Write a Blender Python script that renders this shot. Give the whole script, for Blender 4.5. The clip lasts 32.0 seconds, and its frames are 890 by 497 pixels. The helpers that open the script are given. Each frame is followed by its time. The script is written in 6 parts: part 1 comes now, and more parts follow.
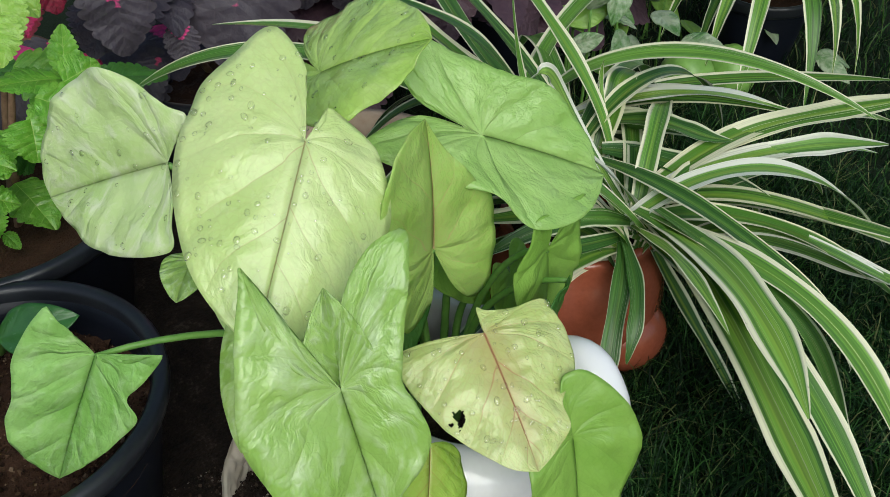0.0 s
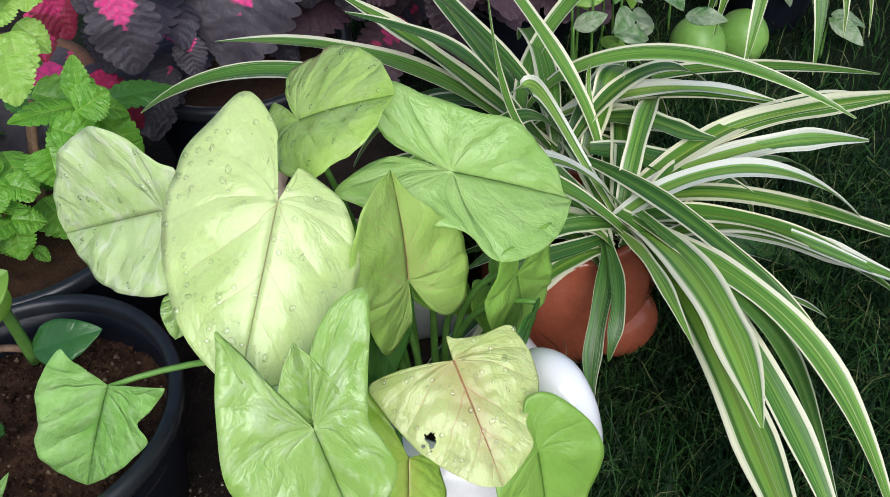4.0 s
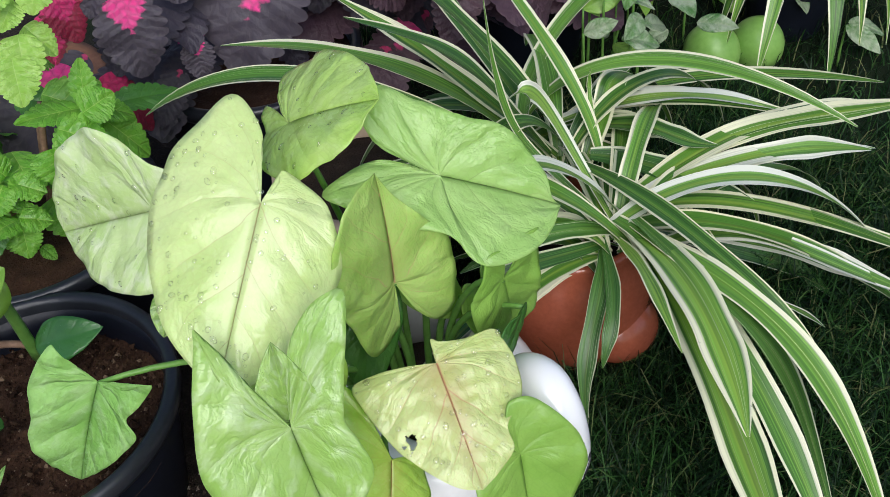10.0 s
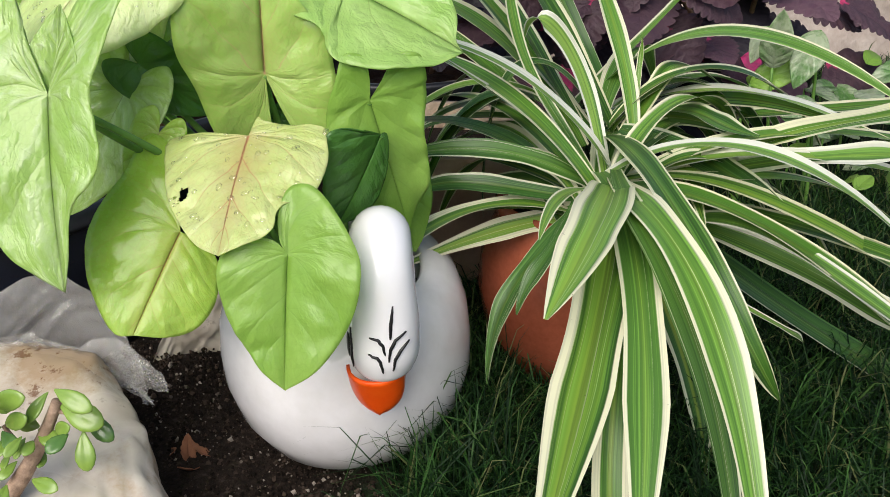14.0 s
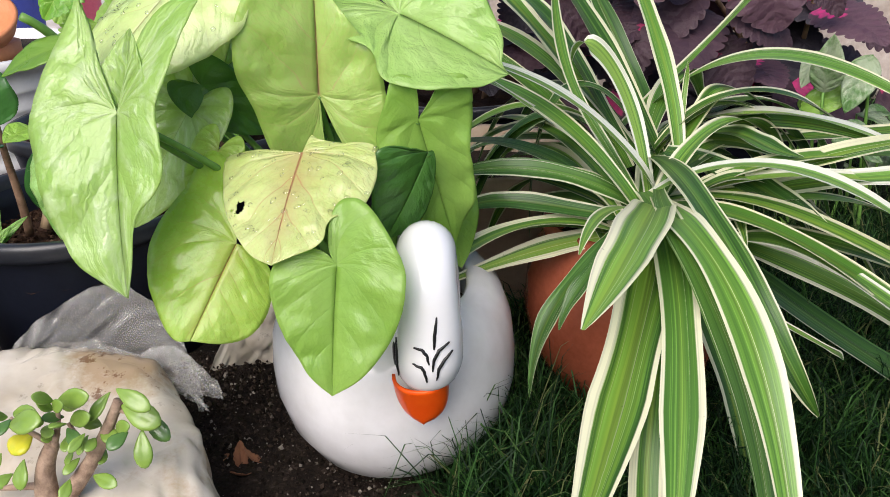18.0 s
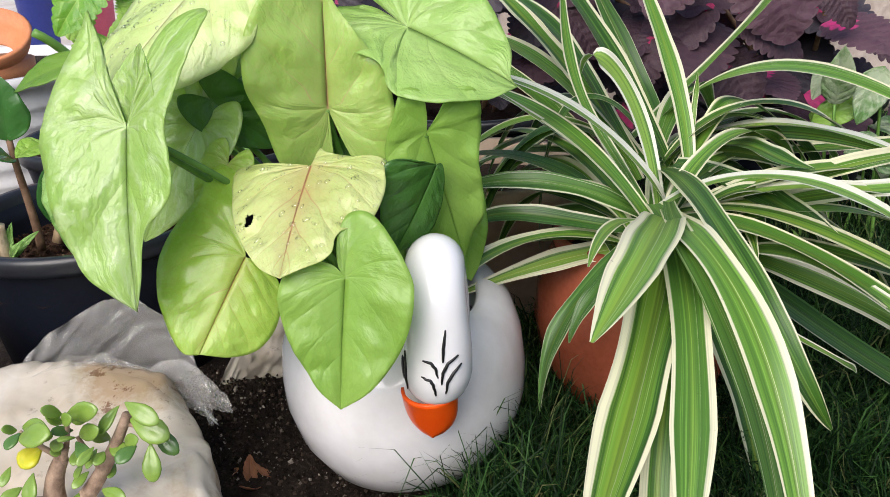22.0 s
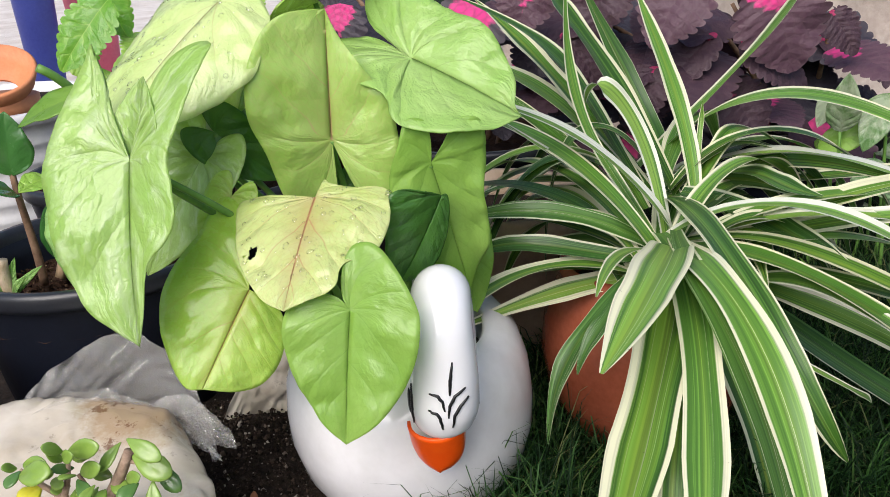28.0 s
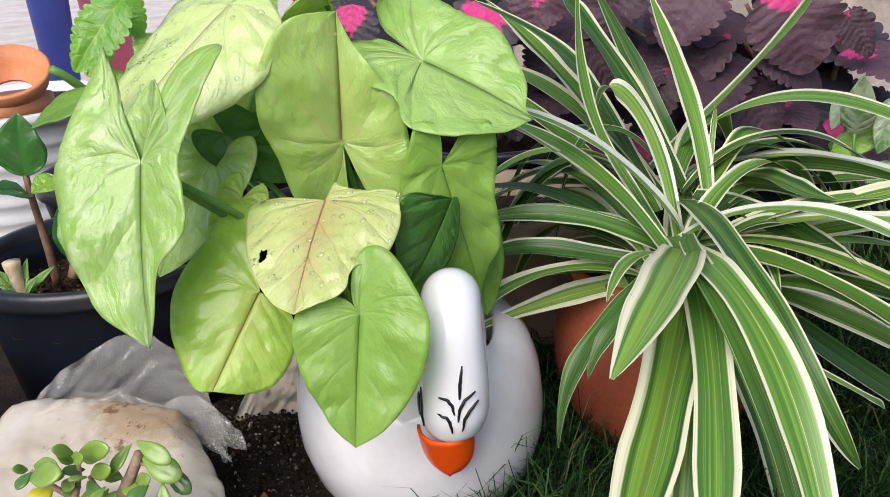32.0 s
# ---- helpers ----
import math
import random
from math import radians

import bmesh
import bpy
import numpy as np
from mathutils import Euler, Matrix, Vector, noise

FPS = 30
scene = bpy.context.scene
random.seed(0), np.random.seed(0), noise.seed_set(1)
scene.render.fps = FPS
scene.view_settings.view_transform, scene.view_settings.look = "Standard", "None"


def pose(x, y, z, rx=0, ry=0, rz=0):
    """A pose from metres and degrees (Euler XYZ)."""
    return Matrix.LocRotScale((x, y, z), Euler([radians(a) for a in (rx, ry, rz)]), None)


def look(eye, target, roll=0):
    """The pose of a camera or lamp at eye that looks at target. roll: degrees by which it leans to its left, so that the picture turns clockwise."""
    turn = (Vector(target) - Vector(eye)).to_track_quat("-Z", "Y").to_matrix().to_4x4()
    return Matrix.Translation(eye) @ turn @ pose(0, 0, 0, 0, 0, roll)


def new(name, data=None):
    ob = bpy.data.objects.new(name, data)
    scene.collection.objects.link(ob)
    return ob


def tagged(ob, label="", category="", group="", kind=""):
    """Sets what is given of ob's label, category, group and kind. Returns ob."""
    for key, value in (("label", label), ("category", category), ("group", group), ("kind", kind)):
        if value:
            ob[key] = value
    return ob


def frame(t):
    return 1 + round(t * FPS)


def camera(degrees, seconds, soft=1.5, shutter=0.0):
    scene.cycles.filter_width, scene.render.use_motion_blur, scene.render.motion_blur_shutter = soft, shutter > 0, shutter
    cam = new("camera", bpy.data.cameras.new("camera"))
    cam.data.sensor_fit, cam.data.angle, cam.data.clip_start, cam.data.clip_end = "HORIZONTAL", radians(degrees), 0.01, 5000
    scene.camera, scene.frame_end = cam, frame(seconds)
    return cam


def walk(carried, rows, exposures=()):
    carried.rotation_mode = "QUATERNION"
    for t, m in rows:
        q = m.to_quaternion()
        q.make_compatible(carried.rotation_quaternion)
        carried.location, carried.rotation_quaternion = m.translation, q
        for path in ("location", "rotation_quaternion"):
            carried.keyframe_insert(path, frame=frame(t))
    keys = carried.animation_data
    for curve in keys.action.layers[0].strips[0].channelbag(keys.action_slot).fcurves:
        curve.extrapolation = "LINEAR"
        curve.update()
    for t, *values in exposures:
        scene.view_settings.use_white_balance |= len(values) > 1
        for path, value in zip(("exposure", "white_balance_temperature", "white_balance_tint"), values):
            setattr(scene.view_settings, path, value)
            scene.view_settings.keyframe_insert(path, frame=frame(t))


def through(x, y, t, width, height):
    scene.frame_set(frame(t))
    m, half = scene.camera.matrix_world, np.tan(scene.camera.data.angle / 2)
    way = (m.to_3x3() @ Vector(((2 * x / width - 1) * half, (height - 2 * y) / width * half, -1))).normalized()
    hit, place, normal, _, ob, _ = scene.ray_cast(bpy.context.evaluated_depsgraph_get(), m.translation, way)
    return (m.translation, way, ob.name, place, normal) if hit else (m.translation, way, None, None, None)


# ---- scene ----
cam = camera(51.82, 32.0, soft=0.55)
PATH = [
    (0, (-0.3133, -0.2521, 0.6025), (0.1807, 0.3388, -0.0353), 1.24),
    (0.5, (-0.3165, -0.2649, 0.6442), (0.1570, 0.3330, -0.0025), 0.28),
    (1, (-0.3152, -0.2762, 0.6663), (0.1318, 0.3250, 0.0039), -0.98),
    (1.5, (-0.3111, -0.2792, 0.6792), (0.1272, 0.3147, 0.0045), -1.45),
    (2, (-0.3005, -0.2884, 0.6920), (0.1256, 0.3014, 0.0061), -1.79),
    (2.5, (-0.2803, -0.2795, 0.6930), (0.1433, 0.3060, 0.0018), -2.01),
    (3, (-0.2697, -0.2759, 0.6810), (0.1505, 0.3059, -0.0154), -2.52),
    (3.5, (-0.2665, -0.2737, 0.6818), (0.1483, 0.3072, -0.0185), -2.97),
    (5.5, (-0.2607, -0.2767, 0.6855), (0.1440, 0.3137, -0.0127), -4.29),
    (6, (-0.2671, -0.2758, 0.6781), (0.1392, 0.3162, -0.0178), -4.47),
    (6.5, (-0.2590, -0.2742, 0.6794), (0.1422, 0.3193, -0.0183), -4.87),
    (7, (-0.2611, -0.2730, 0.6791), (0.1381, 0.3218, -0.0187), -5.12),
    (7.5, (-0.2600, -0.2768, 0.6832), (0.1365, 0.3212, -0.0133), -5.43),
    (8, (-0.2591, -0.2810, 0.6901), (0.1363, 0.3202, -0.0044), -5.74),
    (8.5, (-0.2556, -0.2822, 0.6905), (0.1366, 0.3203, -0.0046), -6.10),
    (9, (-0.2585, -0.2881, 0.6893), (0.1336, 0.3179, -0.0028), -6.31),
    (9.5, (-0.2566, -0.2914, 0.6909), (0.1276, 0.3156, -0.0048), -6.63),
    (10, (-0.2425, -0.2950, 0.6835), (0.1419, 0.3124, -0.0118), -4.58),
    (10.5, (-0.2278, -0.3101, 0.6720), (0.1269, 0.3119, -0.0261), -1.70),
    (11, (-0.2042, -0.3341, 0.6559), (0.1036, 0.3237, -0.0317), -0.11),
    (11.5, (-0.1544, -0.3549, 0.6139), (0.0801, 0.3626, -0.0420), -0.53),
    (12, (-0.1090, -0.3807, 0.5643), (0.0724, 0.3811, -0.0576), -0.77),
    (12.5, (-0.0466, -0.4299, 0.5160), (0.0568, 0.4031, -0.0275), -2.35),
    (13, (-0.0092, -0.4690, 0.4573), (0.0889, 0.3959, -0.0349), -0.90),
    (13.5, (0.0105, -0.4908, 0.4168), (0.1056, 0.3909, -0.0454), -1.32),
    (14, (0.0041, -0.5017, 0.4046), (0.0917, 0.3939, -0.0315), -1.78),
    (14.5, (0.0029, -0.5085, 0.4030), (0.0887, 0.3928, -0.0217), -1.97),
    (16.5, (0.0067, -0.5249, 0.4055), (0.0682, 0.3856, -0.0033), -2.73),
    (17, (0.0111, -0.5299, 0.4076), (0.0560, 0.3819, -0.0007), -2.55),
    (17.5, (0.0092, -0.5235, 0.4059), (0.0433, 0.3889, -0.0021), -2.55),
    (18, (0.0099, -0.5230, 0.4048), (0.0381, 0.3902, -0.0017), -2.67),
    (18.5, (0.0095, -0.5227, 0.4039), (0.0350, 0.3922, 0.0008), -2.75),
    (19, (0.0111, -0.5229, 0.4038), (0.0279, 0.3923, 0.0014), -2.84),
    (19.5, (0.0107, -0.5231, 0.4045), (0.0264, 0.3924, 0.0024), -3.01),
    (20, (0.0104, -0.5230, 0.4017), (0.0250, 0.3932, 0.0015), -3.14),
    (20.5, (0.0109, -0.5236, 0.4037), (0.0250, 0.3923, 0.0026), -3.17),
    (21, (0.0116, -0.5235, 0.4043), (0.0241, 0.3948, 0.0085), -3.23),
    (21.5, (0.0121, -0.5237, 0.4030), (0.0262, 0.3962, 0.0112), -3.19),
    (22, (0.0122, -0.5225, 0.4032), (0.0277, 0.3977, 0.0119), -3.14),
    (22.5, (0.0122, -0.5211, 0.4010), (0.0272, 0.4012, 0.0149), -3.24),
    (23, (0.0122, -0.5206, 0.4015), (0.0274, 0.4037, 0.0201), -3.28),
    (23.5, (0.0128, -0.5167, 0.4008), (0.0292, 0.4096, 0.0244), -3.29),
    (24, (0.0137, -0.5172, 0.4004), (0.0318, 0.4103, 0.0270), -3.38),
    (24.5, (0.0130, -0.5170, 0.4004), (0.0313, 0.4112, 0.0290), -3.48),
    (25, (0.0131, -0.5161, 0.3998), (0.0318, 0.4138, 0.0325), -3.53),
    (25.5, (0.0132, -0.5164, 0.3999), (0.0315, 0.4139, 0.0334), -3.55),
    (27.5, (0.0121, -0.5173, 0.3985), (0.0269, 0.4156, 0.0388), -3.65),
    (28, (0.0115, -0.5171, 0.4002), (0.0245, 0.4163, 0.0417), -3.72),
    (28.5, (0.0119, -0.5172, 0.3998), (0.0257, 0.4162, 0.0414), -3.60),
    (29, (0.0125, -0.5166, 0.4000), (0.0259, 0.4169, 0.0417), -3.62),
    (29.5, (0.0112, -0.5155, 0.3998), (0.0237, 0.4188, 0.0436), -3.68),
    (30, (0.0112, -0.5172, 0.4022), (0.0206, 0.4174, 0.0466), -3.71),
    (30.5, (0.0114, -0.5178, 0.4016), (0.0175, 0.4171, 0.0465), -3.75),
    (31, (0.0105, -0.5183, 0.4006), (0.0165, 0.4168, 0.0464), -3.72),
    (31.5, (0.0107, -0.5168, 0.4011), (0.0141, 0.4180, 0.0458), -3.79),
    (32, (0.0129, -0.5150, 0.4026), (0.0124, 0.4182, 0.0432), -3.80),
]
EXPOSURES = [(0.0, -0.39, 6250.0, 3.0), (3.0, -0.10, 6030.0, 10.0), (5.0, -0.08, 6020.0, 11.0), (9.5, -0.09, 6020.0, 12.0), (11.5, -0.22, 6420.0, 7.0), (13.0, -0.07, 6680.0, 8.0), (14.5, 0.08, 6650.0, 12.0), (19.0, 0.14, 6540.0, 14.0), (24.0, 0.10, 6540.0, 13.0), (30.0, 0.13, 6450.0, 14.0), (32.0, 0.07, 6420.0, 15.0)]
walk(cam, [(t, look(eye, target, roll)) for t, eye, target, roll in PATH], EXPOSURES)

# world and sun: soft open-shade daylight
world = bpy.data.worlds.new("sky")
scene.world = world
world.use_nodes = True
wn = world.node_tree.nodes
sky = wn.new("ShaderNodeTexSky")
sky.sky_type = "NISHITA"
sky.sun_disc = False
SUN_EL, SUN_AZ = radians(45), radians(206)
sky.sun_elevation, sky.sun_rotation = SUN_EL, SUN_AZ
sky.air_density, sky.dust_density = 1.0, 2.5
world.node_tree.links.new(sky.outputs[0], wn["Background"].inputs[0])
wn["Background"].inputs[1].default_value = 0.145
sun = new("sun", bpy.data.lights.new("sun", "SUN"))
sun.data.energy, sun.data.angle, sun.data.color = 3.1, radians(50), (1.0, 0.97, 0.92)
SUN_DIR = Vector((math.sin(SUN_AZ) * math.cos(SUN_EL), math.cos(SUN_AZ) * math.cos(SUN_EL), math.sin(SUN_EL)))
sun.matrix_world = look(SUN_DIR * 5, (0, 0, 0))

# ---- materials ----
class Nodes:
    """A small writer of node materials."""

    def __init__(self, name):
        self.mat = bpy.data.materials.new(name)
        self.mat.use_nodes = True
        self.tree = self.mat.node_tree
        self.bsdf = self.tree.nodes["Principled BSDF"]
        self.out = self.tree.nodes["Material Output"]

    def add(self, kind, operation="", use_clamp=False, data_type="", blend_type="", feature=""):
        node = self.tree.nodes.new(kind)
        if data_type:
            node.data_type = data_type
        if operation:
            node.operation = operation
        if use_clamp:
            node.use_clamp = True
        if blend_type:
            node.blend_type = blend_type
        if feature:
            node.feature = feature
        return node

    def link(self, a, b):
        self.tree.links.new(a, b)

    def noise(self, scale, detail=4, coord=None, rough=0.55):
        n = self.add("ShaderNodeTexNoise")
        n.inputs["Scale"].default_value, n.inputs["Detail"].default_value = scale, detail
        n.inputs["Roughness"].default_value = rough
        self.link(coord or self.obj(), n.inputs["Vector"])
        return n.outputs["Fac"]

    def obj(self):
        if not hasattr(self, "tc"):
            self.tc = self.add("ShaderNodeTexCoord")
        return self.tc.outputs["Object"]

    def ramp(self, fac, *stops):
        r = self.add("ShaderNodeValToRGB")
        el = r.color_ramp.elements
        while len(el) < len(stops):
            el.new(0.5)
        for e, (at, c) in zip(el, stops):
            e.position = at
            e.color = (*c, 1) if len(c) == 3 else c
        self.link(fac, r.inputs[0])
        return r.outputs[0]

    def math(self, op, a, b=0.0, c=0.0, clamp=False):
        m = self.add("ShaderNodeMath", operation=op, use_clamp=clamp)
        for i, v in enumerate((a, b, c)):
            if isinstance(v, (int, float)):
                m.inputs[i].default_value = v
            else:
                self.link(v, m.inputs[i])
        return m.outputs[0]

    def mix(self, fac, a, b, blend="MIX"):
        m = self.add("ShaderNodeMix", data_type="RGBA", blend_type=blend)
        for i, v in ((0, fac), (6, a), (7, b)):
            if isinstance(v, (int, float)):
                m.inputs[i].default_value = v
            elif isinstance(v, tuple):
                m.inputs[i].default_value = (*v, 1)
            else:
                self.link(v, m.inputs[i])
        return m.outputs[2]

    def random(self):
        return self.add("ShaderNodeObjectInfo").outputs["Random"]

    def bump(self, height, strength=0.3, distance=0.002):
        b = self.add("ShaderNodeBump")
        b.inputs["Strength"].default_value, b.inputs["Distance"].default_value = strength, distance
        self.link(height, b.inputs["Height"])
        self.link(b.outputs[0], self.bsdf.inputs["Normal"])
        return b.outputs[0]

    def done(self, colour, rough=0.5, metal=0.0, spec=0.5):
        if isinstance(colour, tuple):
            self.bsdf.inputs["Base Color"].default_value = (*colour, 1)
        else:
            self.link(colour, self.bsdf.inputs["Base Color"])
        if isinstance(rough, float):
            self.bsdf.inputs["Roughness"].default_value = rough
        else:
            self.link(rough, self.bsdf.inputs["Roughness"])
        self.bsdf.inputs["Metallic"].default_value = metal
        self.bsdf.inputs["Specular IOR Level"].default_value = spec
        return self.mat

    def thin(self, colour, share=0.3, normal=None):
        """Let light through a leaf."""
        t = self.add("ShaderNodeBsdfTranslucent")
        self.link(colour, t.inputs[0])
        if normal:
            self.link(normal, t.inputs["Normal"])
        m = self.add("ShaderNodeMixShader")
        m.inputs[0].default_value = share
        self.link(self.bsdf.outputs[0], m.inputs[1])
        self.link(t.outputs[0], m.inputs[2])
        self.link(m.outputs[0], self.out.inputs[0])


def broad_leaf(name, dark, light, vein, veins=7.0, vein_width=0.016, patches=0.0, patch=(0.6, 0.7, 0.4), pink=0.0, rough=0.33, quilt=0.45, through=0.42, marble=0.0, unit=1.0, mid_width=0.009, sweep=0.9, lateral=0.5, coat=0.3):
    """A broad leaf: uv.x runs from the midrib to the edge, uv.y from the tip round to the base. unit scales the grain for leaves of another size."""
    n = Nodes(name)
    uv = n.add("ShaderNodeUVMap")
    sep = n.add("ShaderNodeSeparateXYZ")
    n.link(uv.outputs[0], sep.inputs[0])
    r, s = sep.outputs[0], sep.outputs[1]
    rnd = n.random()
    wob = n.noise(30 * unit, 3)
    base = n.mix(n.ramp(n.noise(17 * unit, 5), (0.36, (0, 0, 0)), (0.64, (1, 1, 1))), dark, light)
    base = n.mix(n.math("MULTIPLY", rnd, 0.2), base, dark)
    # lateral veins curve forward from the midrib
    phase = n.math("ADD", n.math("MULTIPLY", s, veins), n.math("MULTIPLY", r, sweep))
    phase = n.math("ADD", phase, n.math("MULTIPLY", wob, 0.22))
    # uneven spacing of the laterals, another on each leaf
    along = n.add("ShaderNodeCombineXYZ")
    n.link(n.math("MULTIPLY", s, 4.5), along.inputs[0])
    n.link(n.math("MULTIPLY", rnd, 57.0), along.inputs[1])
    phase = n.math("ADD", phase, n.math("MULTIPLY", n.noise(1.0, 2, along.outputs[0]), 1.3))
    # pale and deep marbling that follows the veins
    flow = n.add("ShaderNodeCombineXYZ")
    n.link(n.math("ADD", n.math("MULTIPLY", r, 3.2), n.math("MULTIPLY", wob, 1.6)), flow.inputs[0])
    n.link(n.math("ADD", n.math("MULTIPLY", phase, 2.3), n.math("MULTIPLY", n.noise(70 * unit, 3), 1.3)), flow.inputs[1])
    n.link(n.math("MULTIPLY", rnd, 31.0), flow.inputs[2])
    streak = n.noise(1.0, 3, flow.outputs[0], 0.55)
    base = n.mix(n.math("MULTIPLY", n.ramp(streak, (0.34, (1, 1, 1)), (0.47, (0, 0, 0))), 0.14), base, tuple(0.75 * d for d in dark))
    base = n.mix(n.math("MULTIPLY", n.ramp(streak, (0.48, (0, 0, 0)), (0.68, (1, 1, 1))), 0.12 + 0.7 * marble), base, patch)
    if patches:
        p = n.ramp(n.noise(85 * unit, 6, rough=0.7), (0.62 - patches * 0.25, (0, 0, 0)), (0.72 - patches * 0.2, (1, 1, 1)))
        base = n.mix(n.math("MULTIPLY", p, 0.6), base, patch)
    tri = n.math("ABSOLUTE", n.math("SUBTRACT", n.math("FRACT", phase), 0.5))
    line = n.math("SUBTRACT", 1.0, n.math("DIVIDE", tri, vein_width, clamp=True), clamp=True)
    sub = n.math("ABSOLUTE", n.math("SUBTRACT", n.math("FRACT", n.math("ADD", n.math("MULTIPLY", phase, 4.0), n.math("MULTIPLY", wob, 0.9))), 0.5))
    fine_line = n.math("SUBTRACT", 1.0, n.math("DIVIDE", sub, 0.09, clamp=True), clamp=True)
    mid = n.math("SUBTRACT", 1.0, n.math("DIVIDE", r, mid_width, clamp=True), clamp=True)
    fade = n.math("SUBTRACT", 1.0, n.math("MULTIPLY", r, 0.95), clamp=True)
    cell = n.add("ShaderNodeTexVoronoi", feature="DISTANCE_TO_EDGE")
    cell.inputs["Scale"].default_value = 170 * unit
    n.link(n.obj(), cell.inputs["Vector"])
    net = n.math("SUBTRACT", 1.0, n.math("DIVIDE", cell.outputs["Distance"], 0.10, clamp=True), clamp=True)
    near_vein = n.math("MULTIPLY", n.ramp(tri, (0.02, (1, 1, 1)), (0.26, (0, 0, 0))), n.ramp(streak, (0.42, (0.15, 0.15, 0.15)), (0.55, (1, 1, 1))))
    base = n.mix(n.math("MULTIPLY", near_vein, 0.08), base, tuple(0.72 * d for d in dark))
    mask = n.math("MAXIMUM", mid, n.math("MULTIPLY", n.math("MULTIPLY", line, fade), lateral))
    mask = n.math("MAXIMUM", mask, n.math("MAXIMUM", n.math("MULTIPLY", fine_line, 0.12), n.math("MULTIPLY", net, 0.11)))
    colour = n.mix(n.math("MULTIPLY", mask, 0.9), base, vein)
    if pink:
        near = n.math("SUBTRACT", 1.0, n.math("DIVIDE", r, 0.45, clamp=True), clamp=True)
        near = n.math("MULTIPLY", near, n.ramp(wob, (0.35, (0.3, 0.3, 0.3)), (0.6, (1, 1, 1))))
        colour = n.mix(n.math("MULTIPLY", near, pink), colour, (0.55, 0.26, 0.14))
    pillow = n.math("SUBTRACT", 1.0, n.math("POWER", n.math("SUBTRACT", 1.0, n.math("MULTIPLY", tri, 2.0)), 2.0))
    pillow = n.math("MULTIPLY", pillow, n.math("MULTIPLY", r, n.math("SUBTRACT", 1.2, r)))
    crease = n.math("ABSOLUTE", n.math("SUBTRACT", n.noise(62 * unit, 3), 0.5))
    height = n.math("ADD", n.math("MULTIPLY", pillow, 1.1), n.math("ADD", n.math("MULTIPLY", n.noise(38 * unit, 3), 0.8), n.math("MULTIPLY", crease, 0.2)))
    height = n.math("ADD", height, n.math("ADD", n.math("MULTIPLY", n.math("MULTIPLY", streak, n.ramp(r, (0.05, (0, 0, 0)), (0.4, (1, 1, 1)))), 0.75), n.math("MULTIPLY", net, -0.012)))
    height = n.math("ADD", height, n.math("MULTIPLY", mid, -0.04))
    nb = n.bump(height, quilt, 0.006)
    mat = n.done(colour, n.math("ADD", n.math("MULTIPLY", n.noise(120 * unit, 3), 0.2), rough - 0.10), spec=0.5)
    n.bsdf.inputs["Coat Weight"].default_value, n.bsdf.inputs["Coat Roughness"].default_value = coat, 0.12
    n.link(nb, n.bsdf.inputs["Coat Normal"])
    n.thin(n.mix(0.6, colour, light), through, nb)
    return mat


